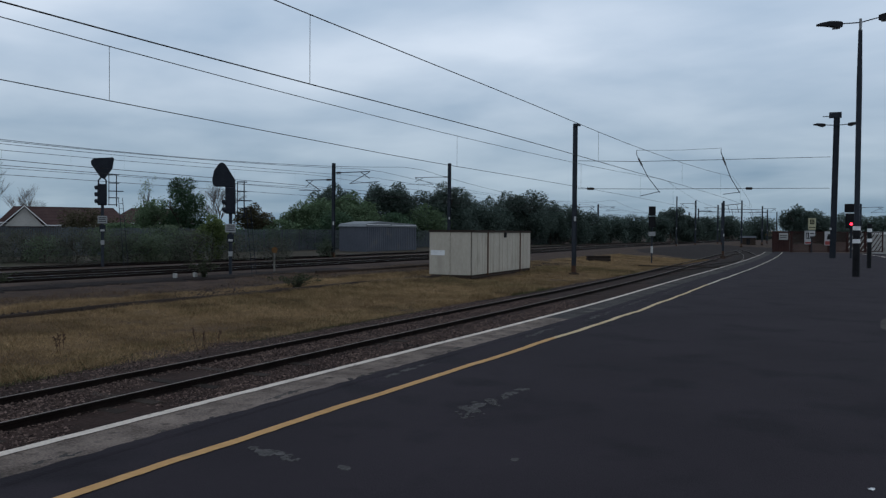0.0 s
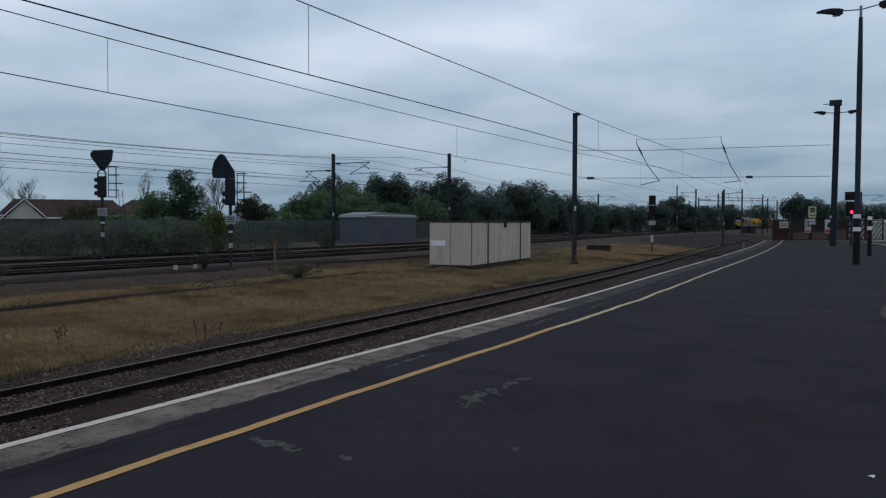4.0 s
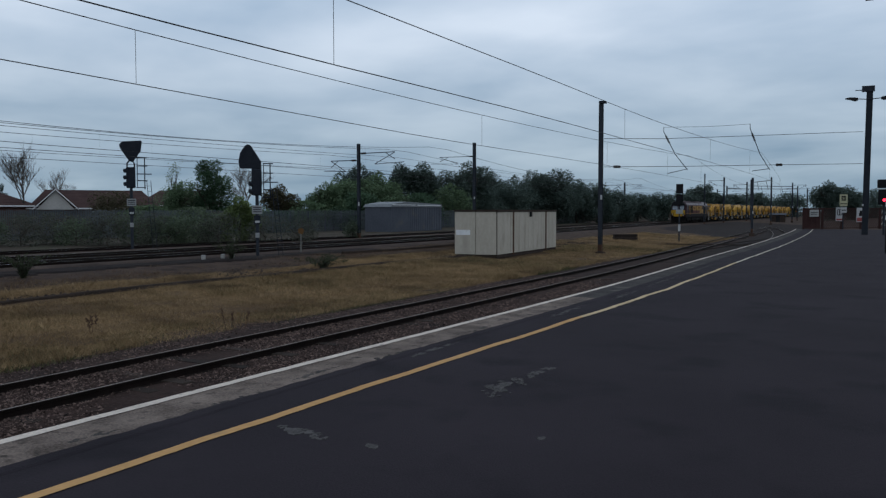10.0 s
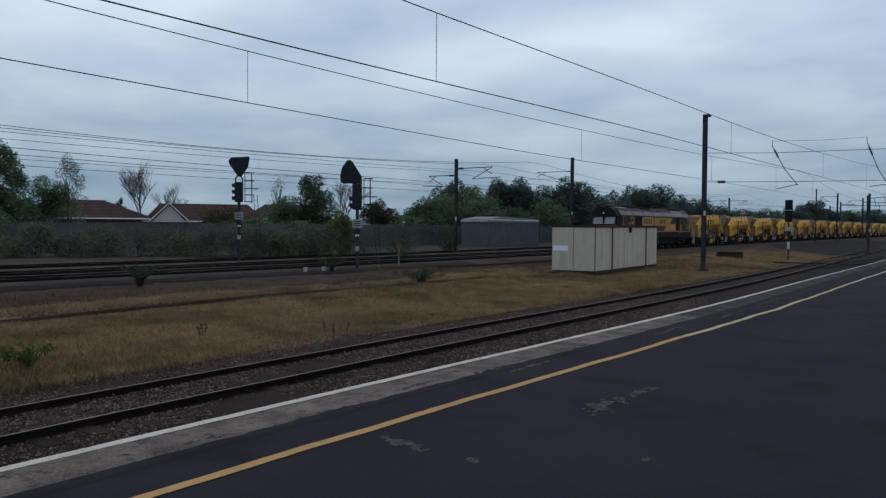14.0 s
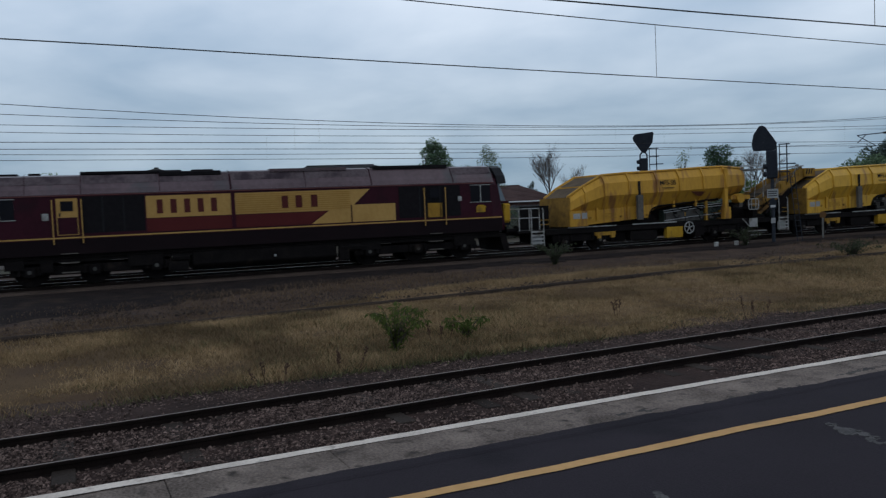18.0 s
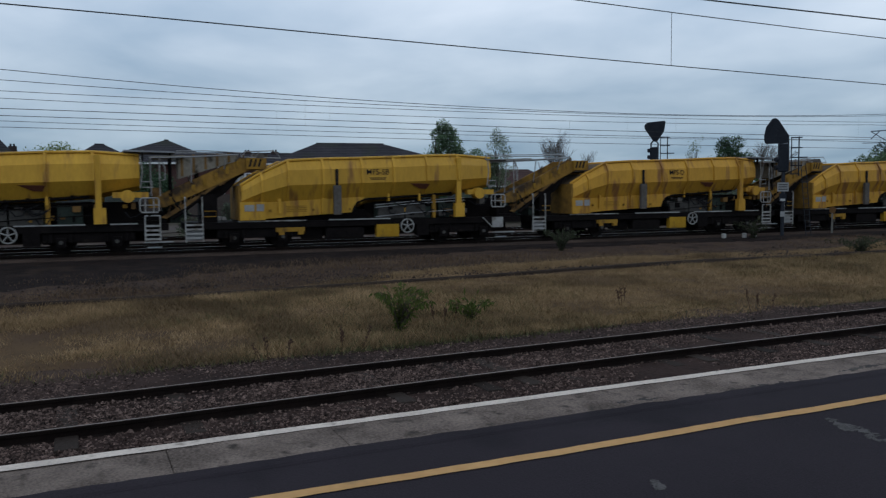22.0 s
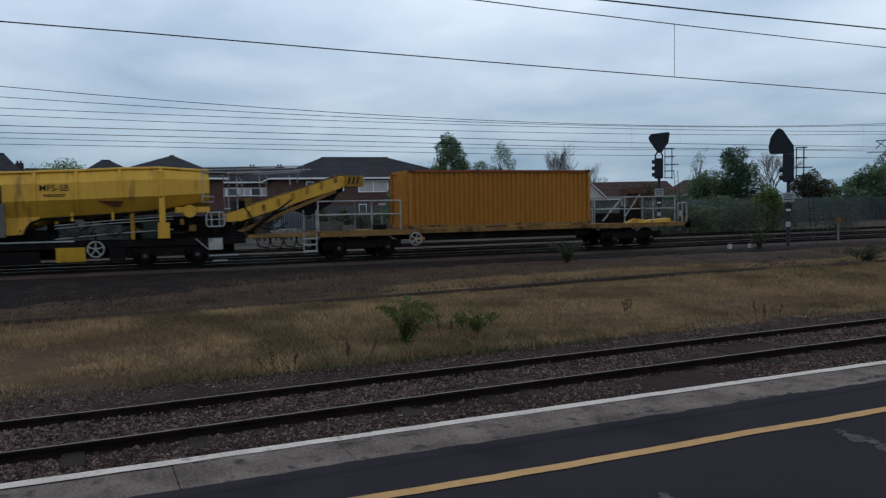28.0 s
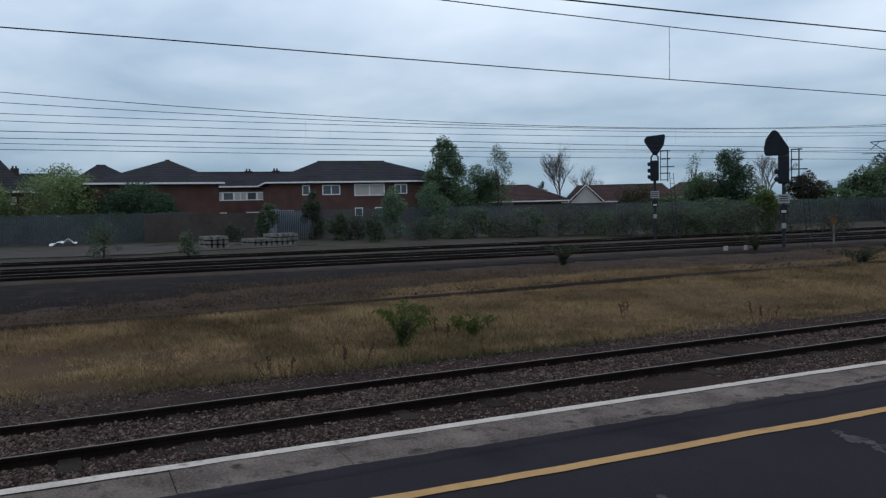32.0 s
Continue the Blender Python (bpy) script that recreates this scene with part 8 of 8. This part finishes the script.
def sapling(x, y, h, w, n, label, seed):
    rs = random.Random(seed)
    z0 = ground_z(x, y)
    t = thing("sapling", pose(x, y, z0), label, "shrub", "saplings in the grass")
    stems, verts, faces = bmesh.new(), [], []
    for _ in range(n):
        a = rs.uniform(0, 6.283)
        core = rs.random() < 0.52
        reach = (rs.uniform(0.04, 0.42) if core else rs.uniform(0.45, 0.8)) * w
        p = Vector((0, 0, -0.03))
        hh = h * (rs.uniform(0.5, 1.15) if core else rs.uniform(0.9, 1.45))
        last = p
        for k in range(1, 6):
            f = k / 5
            q = Vector((math.cos(a) * reach * f ** 1.4, math.sin(a) * reach * f ** 1.4, hh * (f - (0.12 if core else 0.34) * f ** 3)))
            rod(stems, last, q, 0.008 * (1.3 - f), 4)
            for _ in range(int(6 - 3 * f) if core else (0, 1, 2, 4, 8)[k - 1]):
                o = last.lerp(q, rs.random())
                u = Vector((rs.uniform(-1, 1), rs.uniform(-1, 1), rs.uniform(-0.2, 1.1) if core else rs.uniform(-1.3, -0.1))).normalized() * rs.uniform(0.08, 0.19)
                v = u.cross(Vector((rs.uniform(-1, 1), rs.uniform(-1, 1), rs.uniform(-1, 1)))).normalized() * rs.uniform(0.012, 0.026)
                b = len(verts)
                verts += [tuple(o), tuple(o + u * 0.5 + v), tuple(o + u), tuple(o + u * 0.5 - v)]
                faces.append((b, b + 1, b + 2, b + 3))
            last = q
    part("stem_tangle", stems, M_BARK, t)
    raw("foliage", verts, faces, M_TRACK_SHRUB if "shrub" in label else M_SAPLING, t)
    return t


sapling(-14.4, 5.75, 1.05, 0.95, 42, "bright green sapling in dry grass", 1)
sapling(-14.9, 7.6, 0.66, 0.9, 18, "low green weed in dry grass", 2)
sapling(-25.9, 17.1, 0.9, 1.2, 44, "small dark shrub beside the main line", 3)
sapling(-20.8, 27.4, 0.72, 1.7, 46, "spreading dull green shrub in gravel", 4)
sapling(-27.0, 28.3, 0.85, 1.1, 40, "small shrub beside the main line", 5)

# dead dock stalks standing in the turf
M_DOCK = mat("dead_brown_dock", (0.06, 0.036, 0.026), (0.11, 0.066, 0.045), 3, 0.9, fine=12)
for i, (x, y) in enumerate(((-12.95, 3.0), (-13.4, 4.3), (-15.4, 12.0), (-13.3, 14.2), (-15.2, 7.0))):
    rs = random.Random(50 + i)
    t = thing("dock_stalk", pose(x, y, ground_z(x, y)), "dead brown dock stalks in dry grass", "weed", "dead docks")
    for k in range(3):
        bm = bmesh.new()
        px, py, hh = rs.uniform(-0.25, 0.25), rs.uniform(-0.3, 0.3), rs.uniform(0.25, 0.6)
        rod(bm, (px, py, -0.02), (px * 1.6, py * 1.6, hh), 0.006, 5)
        for _ in range(16):
            f = rs.uniform(0.5, 1.02)
            c = Vector((px * (1 + 0.6 * f) + rs.uniform(-0.03, 0.03), py * (1 + 0.6 * f) + rs.uniform(-0.03, 0.03), hh * f))
            rod(bm, c, c + Vector((rs.uniform(-0.02, 0.02), rs.uniform(-0.02, 0.02), 0.03)), 0.010, 4)
        part("stalk", bm, M_DOCK, t)

# ---- dry grass ----
M_GRASS = mat("dry_straw_grass", (0.165, 0.110, 0.055), (0.375, 0.255, 0.138), 0.5, 0.9, fine=3, island=0.30, spec=0.1, stain=(0.142, 0.097, 0.053), stain_scale=0.45, stain_at=0.51)
M_GRASS_G = mat("greenish_grass", (0.062, 0.062, 0.028), (0.11, 0.105, 0.050), 0.5, 0.9, fine=3, island=0.35, spec=0.1)


M_WEED = mat("brown_weeds", (0.080, 0.052, 0.034), (0.155, 0.104, 0.064), 0.5, 0.9, fine=3, island=0.35, spec=0.1)


def meadow(name, count, x0, x1, y0, y1, tall, width, material, label, thresh, seed, gain=1.0):
    rs = np.random.RandomState(seed)
    verts, faces = [], []
    tries = 0
    while len(faces) < count and tries < count * 6:
        tries += 1
        x, y = rs.uniform(x0, x1), rs.uniform(y0, y1)
        d = noise.noise((x * 0.22, y * 0.10, 5)) + 0.6 * noise.noise((x * 0.9, y * 0.7, 8))
        mid = 1 - abs((x + 16.2) / 4.6) ** 2 - 2.5 * min(max((4.5 - y) / 7, 0), 1) - 1.7 * min(max((x + 14.7) / 1.3, 0), 1)
        if 1.35 * d * gain + 0.40 * mid < thresh + rs.uniform(-0.5, 0.5):
            continue
        if material is M_GRASS and x < -23.2 + 2.9 * min(max((11 - y) / 6, 0), 1) + 0.8 * d + rs.uniform(-0.3, 0.3):
            continue
        if -0.12 < x - disused_x(y) < 0.28:
            continue
        if abs(x + 18.35 + 1.2) < 1.5 and 39.3 < y < 47.2:
            continue
        z = ground_z(x, y) + 0.025
        a = rs.uniform(0, 6.283)
        h = tall * rs.uniform(0.4, 1.3) * max(0.5, 0.75 + 0.9 * d)
        w = width * rs.uniform(0.6, 1.3)
        lean = h * rs.uniform(0.3, 1.3)
        b = rs.uniform(0, 6.283)
        cx, sx = math.cos(a) * w, math.sin(a) * w
        n = len(verts)
        verts += [(x - cx, y - sx, z), (x + cx, y + sx, z), (x + math.cos(b) * lean, y + math.sin(b) * lean, z + max(h, 0.04))]
        faces.append((n, n + 1, n + 2))
    ob = raw(name, verts, faces, material)
    return tagged(ob, label, "grass", kind="stuff")


meadow("dry_grass", 430000, -22.6, -13.3, -10, 36, 0.15, 0.0060, M_GRASS, "dry straw-coloured grass between the tracks", -0.62, 1)
meadow("dry_grass", 130000, -23.4, -13.2, 30, 88, 0.15, 0.014, M_GRASS, "dry straw-coloured grass along the siding", -0.75, 2)
meadow("green_grass", 45000, -20.5, -12.9, -8, 60, 0.13, 0.012, M_GRASS_G, "thin green grass among dry stalks", 0.30, 3)
meadow("green_grass", 16000, -15.0, -13.1, -4, 26, 0.10, 0.008, M_GRASS_G, "thin green grass at the edge of the ballast", -0.55, 12)
meadow("weeds", 60000, -26.5, -20.0, -10, 62, 0.10, 0.008, M_WEED, "thin brown weeds in dark gravel", -1.1, 4)
meadow("dead_stems", 90000, -22.4, -13.4, -12, 34, 0.07, 0.005, M_WEED, "short brown dead stems in the turf", -0.9, 9)
meadow("verge_grass", 12000, -57.0, -45.0, 8, 80, 0.28, 0.03, M_GRASS_G, "rough grass along the boundary fence", 0.0, 5, 1.6)

# ---- loose ballast stones ----
M_STONE_DK = mat("dark_ballast_stone", (0.020, 0.0155, 0.014), (0.062, 0.047, 0.041), 6, 0.9, fine=30, island=0.5)


def stones(name, count, line, o0, o1, y0, y1, z, size, material, label, seed):
    rs = np.random.RandomState(seed)
    verts, faces = [], []
    shape = np.array([(1, 0, 0), (-1, 0, 0), (0, 1, 0), (0, -1, 0), (0, 0, 1), (0, 0, -1)], float)
    tri = ((0, 2, 4), (2, 1, 4), (1, 3, 4), (3, 0, 4))
    for _ in range(count):
        y = y0 + (y1 - y0) * rs.rand() ** 1.35
        o = rs.uniform(o0, o1)
        x = line(y) + o
        if noise.noise((x * 0.8, y * 0.4, seed)) + rs.uniform(-0.4, 0.4) < -0.12:
            continue
        s = size * rs.uniform(0.4, 1.2) * (1.6 if rs.rand() < 0.08 else 1.0)
        a = rs.uniform(0, 6.283)
        c, k = math.cos(a), math.sin(a)
        p = shape * (s * rs.uniform(0.7, 1.3), s * rs.uniform(0.6, 1.1), s * rs.uniform(0.5, 0.9)) + rs.uniform(-0.25, 0.25, (6, 3)) * s
        zz = (z(o) if z else ground_z(x, y)) + rs.uniform(-0.3, 0.4) * s
        n = len(verts)
        verts += [(x + c * q[0] - k * q[1], y + k * q[0] + c * q[1], zz + q[2]) for q in p]
        faces += [tuple(n + i for i in f) for f in tri]
    ob = raw(name, verts, faces, material)
    return tagged(ob, label, "ballast", kind="stuff")


stones("ballast_stones", 66000, siding_x, -0.70, 0.70, -6, 32, lambda o: -1.112, 0.021, M_STONE, "loose grey and brown stones between the rails", 1)
stones("ballast_stones", 55000, siding_x, 0.82, 2.7, -6, 32, lambda o: -1.128, 0.023, M_STONE, "loose stones between siding and platform", 2)
stones("ballast_stones", 60000, siding_x, -3.6, -0.82, -6, 32, lambda o: -1.112 - 0.030 * min(-o - 0.82, 1.08) - 0.042 * max(-o - 1.9, 0), 0.021, M_STONE, "loose stones beside the siding", 3)
stones("ballast_stones", 22000, siding_x, -4.3, -1.9, -6, 34, None, 0.019, M_STONE, "loose stones strewn at the edge of the turf", 6)
stones("ballast_stones", 44000, main_rail_x, 0.2, 9.5, -12, 60, lambda o: -0.54 - 0.05 * min(o, 3.4) - 0.012 * max(o - 3.4, 0), 0.04, M_STONE_DK, "loose dark stones beside the main line", 4)

# ---- trackside odds and ends ----
for x, y in ((-27.6, 27.1), (-27.45, 28.2), (-27.42, 28.8)):
    t = thing("cable_marker", pose(x, y, ground_z(x, y)), "small white concrete cable marker beside the track", "marker", "cable markers")
    bm = boxes((-0.085, 0.085, -0.08, 0.08, 0, 0.25))
    soften(bm, 0.02)
    part("block", bm, M_CONC, t)
t = thing("marker_post", pose(-27.85, 34.5, -0.65, 0, 0, 40), "short grey post with an orange board", "marker")
part("post", boxes((-0.045, 0.045, -0.045, 0.045, 0, 1.3)), M_OLD_CONC, t)
bm = bmesh.new()
prism(bm, [(-0.13, 1.12), (0.10, 1.06), (0.18, 1.30), (0.04, 1.42), (-0.15, 1.34)], -0.08, -0.055, "y")
part("board", bm, M_ORANGE, t)
t = thing("timber_stack", pose(-19.9, 69.4, -0.85, 0, 0, 30), "stack of old dark timbers in the grass", "timber stack")
for k in range(7):
    part("timber", boxes((-1.0, 1.0, -0.5 + (k % 4) * 0.27, -0.26 + (k % 4) * 0.27, 0.0 + (k // 4) * 0.25, 0.23 + (k // 4) * 0.25)), M_SLEEPER, t)


def sleeper_stack(x, y, rows_, label, turn, length=2.4):
    t = thing("sleeper_stack", pose(x, y, -0.53, 0, 0, turn), label, "sleeper stack", "sleeper stacks")
    for r, n in enumerate(rows_):
        for k in range(n):
            bm = bmesh.new()
            prism(bm, [(k * 0.36, r * 0.27), (k * 0.36 + 0.28, r * 0.27), (k * 0.36 + 0.24, r * 0.27 + 0.2), (k * 0.36 + 0.04, r * 0.27 + 0.2)], 0, length, "x")
            part("sleeper", bm, M_OLD_CONC, t)
        if r:
            each("batten", boxes((0.4, 0.5, 0, n * 0.36, r * 0.27 - 0.07, r * 0.27), (length - 0.5, length - 0.4, 0, n * 0.36, r * 0.27 - 0.07, r * 0.27)), M_SLEEPER, t)


sleeper_stack(-53.6, 7.3, (4, 4, 4), "stack of pale concrete sleepers on gravel", 4)
sleeper_stack(-54.5, 10.2, (9, 9), "long row of concrete sleepers on gravel", 4)
sleeper_stack(-55.0, 11.8, (5, 5, 5), "stack of grey concrete sleepers on gravel", 4)
t = thing("plastic_sheet", pose(-66.5, -0.8, -0.53), "crumpled white plastic sheet on the ground", "rubbish")
bm = bmesh.new()
bmesh.ops.create_grid(bm, x_segments=10, y_segments=14, size=1.0)
for v in bm.verts:
    v.co.x *= 0.7
    v.co.y *= 0.95
    v.co.z = 0.45 * abs(noise.noise((v.co.x * 1.4, v.co.y * 1.3, 2))) + 0.30 * max(0, 1 - abs(v.co.y - 0.3) * 1.3) + 0.02
part("sheet", bm, M_WHITE, t)
yard = blot("gravel_yard", -55.0, -4.0, 13.0, 26.0, 0, "pale grey gravel yard beyond the main lines", 11, mat("grey_yard_gravel", (0.046, 0.037, 0.033), (0.094, 0.077, 0.068), 0.7, 0.95, fine=8, bump=0.6, stain=(0.056, 0.047, 0.034), stain_scale=0.25, stain_at=0.5))
yard.location.z = -0.515

# small hut and stored timber far out beside the tracks
hut = thing("lineside_hut", pose(-21.5, 199.0, -0.9, 0, 0, 10), "small brown lineside hut with a grey roof", "hut")
part("wall", boxes((-1.6, 1.6, -1.2, 1.2, 0, 1.7)), M_STRAP, hut)
part("roof", made(lambda b: prism(b, [(-1.4, 1.7), (1.4, 1.7), (0, 2.1)], -1.8, 1.8, "x")), mat("grey_hut_roof", (0.045, 0.048, 0.055), (0.07, 0.075, 0.085), 1, 0.7), hut)
part("door", boxes((-0.4, 0.4, -1.26, -1.2, 0, 1.5)), M_BLACK, hut)

# ---- a pigeon crossing the sky ----


def pigeon():
    t = thing("pigeon", pose(0, 0, 0), "dark grey pigeon flying with spread wings", "bird")
    m = mat("dark_grey_feathers", (0.035, 0.037, 0.042), (0.07, 0.073, 0.08), 8, 0.8, fine=40)
    body = bmesh.new()
    loft(body, [[(r * math.cos(a * 0.785), y, r * 0.9 * math.sin(a * 0.785) + lift_) for a in range(8)] for y, r, lift_ in ((-0.17, 0.012, 0.02), (-0.13, 0.035, 0.02), (-0.07, 0.055, 0.0), (0.04, 0.06, 0.0), (0.13, 0.03, 0.01))])
    part("body", body, m, t, smooth=True)
    tail = bmesh.new()
    prism(tail, [(-0.025, 0.11), (0.025, 0.11), (0.06, 0.25), (-0.06, 0.25)], 0.006, 0.016, "z")
    part("tail", tail, m, t)
    for s in (-1, 1):
        w = bmesh.new()
        loft(w, [[(s * x, y0, z), (s * x, y1, z - 0.004), (s * x, y1, z + 0.004), (s * x, y0, z + 0.010)] for x, y0, y1, z in ((0.03, -0.07, 0.07, 0.02), (0.16, -0.09, 0.06, 0.10), (0.32, -0.02, 0.05, 0.17))])
        part("wing", w, m, t)
    return t


# ---- the train's run ----
LOCO_FRONT = ((0.0, 350.0), (2.0, 309.0), (4.0, 267.5), (6.0, 224.0), (8.0, 181.5), (9.0, 161.8), (11.0, 123.0), (12.0, 102.9), (13.0, 83.2), (14.0, 65.0), (15.0, 47.9), (15.5, 39.5), (16.0, 31.2),
              (16.5, 22.9), (17.0, 14.3), (17.5, 5.5), (18.0, -3.3), (18.5, -12.1), (19.0, -21.0), (20.0, -38.6), (21.5, -65.3), (22.0, -74.6), (23.0, -92.5), (24.0, -110.75), (25.0, -129.2), (26.5, -157.6), (28.0, -185.9), (28.5, -195.2),
              (29.0, -204.4), (30.0, -223.0), (31.0, -241.5), (32.0, -260.0))


# seconds, bearing and height in degrees, distance
PIGEON_WAY = ((0.0, 58.64, 2.2, 62.0), (1.2, 47.72, 4.27, 62.0), (1.5, 44.99, 5.33, 62.0), (1.8, 42.6, 5.93, 62.0), (2.1, 40.07, 5.97, 62.0), (2.5, 37.27, 5.59, 62.0), (2.9, 34.2, 4.87, 62.0), (3.6, 27.9, 5.0, 70.0), (4.6, 16.0, 2.0, 110.0), (5.4, 8.0, 0.5, 290.0), (32.0, 7.9, 0.5, 292.0))


def motions():
    def rows(offset, length):
        out = []
        for t, y in LOCO_FRONT:
            a, c = y + offset + 0.15 * length, y + offset + 0.85 * length
            xa, xc = main_rail_x(a) - 0.75, main_rail_x(c) - 0.75
            turn = math.atan2(-(xc - xa), c - a)
            k = 0.15 * length
            x, yy = xa + k * math.sin(turn), a - k * math.cos(turn)
            out.append((t, pose(x, yy, -0.40, 0, 0, math.degrees(turn))))
        return out
    walk(LOCO, rows(0.0, 20.7))
    for i, w in enumerate(WAGONS):
        walk(w, rows(22.9 + 14.2 * i + (0.22 if i == 11 else 0), 12.0))
    walk(FLAT, rows(194.4, 17.3))
    walk(BOX, rows(194.4, 17.3))
    flight = []
    for t, az, up, far in PIGEON_WAY:
        x, y = polar(az, far)
        flight.append((t, pose(x, y, 1.65 + far * math.tan(radians(up)), 0, 0, 208)))
    walk(BIRD, flight)


LOCO = locomotive()
first = spoil_wagon("MFS-SB", "with a railed end platform", True, paint=M_MFS_B)
WAGONS = [first]
plain = spoil_wagon("MFS-D", "rust-streaked and well used")
middle = spoil_wagon("MFS-SB", "shorter hopper and streaks of rust", True)
faded = spoil_wagon("MFS-D", "faded to a dull orange-yellow", paint=M_MFS_B)
WAGONS += [plain] + [copy_thing(plain, pose(0, 0, 0)) for _ in range(2)] + [middle, faded] + [copy_thing(faded, pose(0, 0, 0)) for _ in range(4)] + [copy_thing(plain, pose(0, 0, 0))]
tail_w = spoil_wagon("MFS-SB", "with a clean low conveyor", True, True)
WAGONS.append(tail_w)
first_wagon_front(first)
FLAT, BOX = container_wagon()
BIRD = pigeon()
motions()
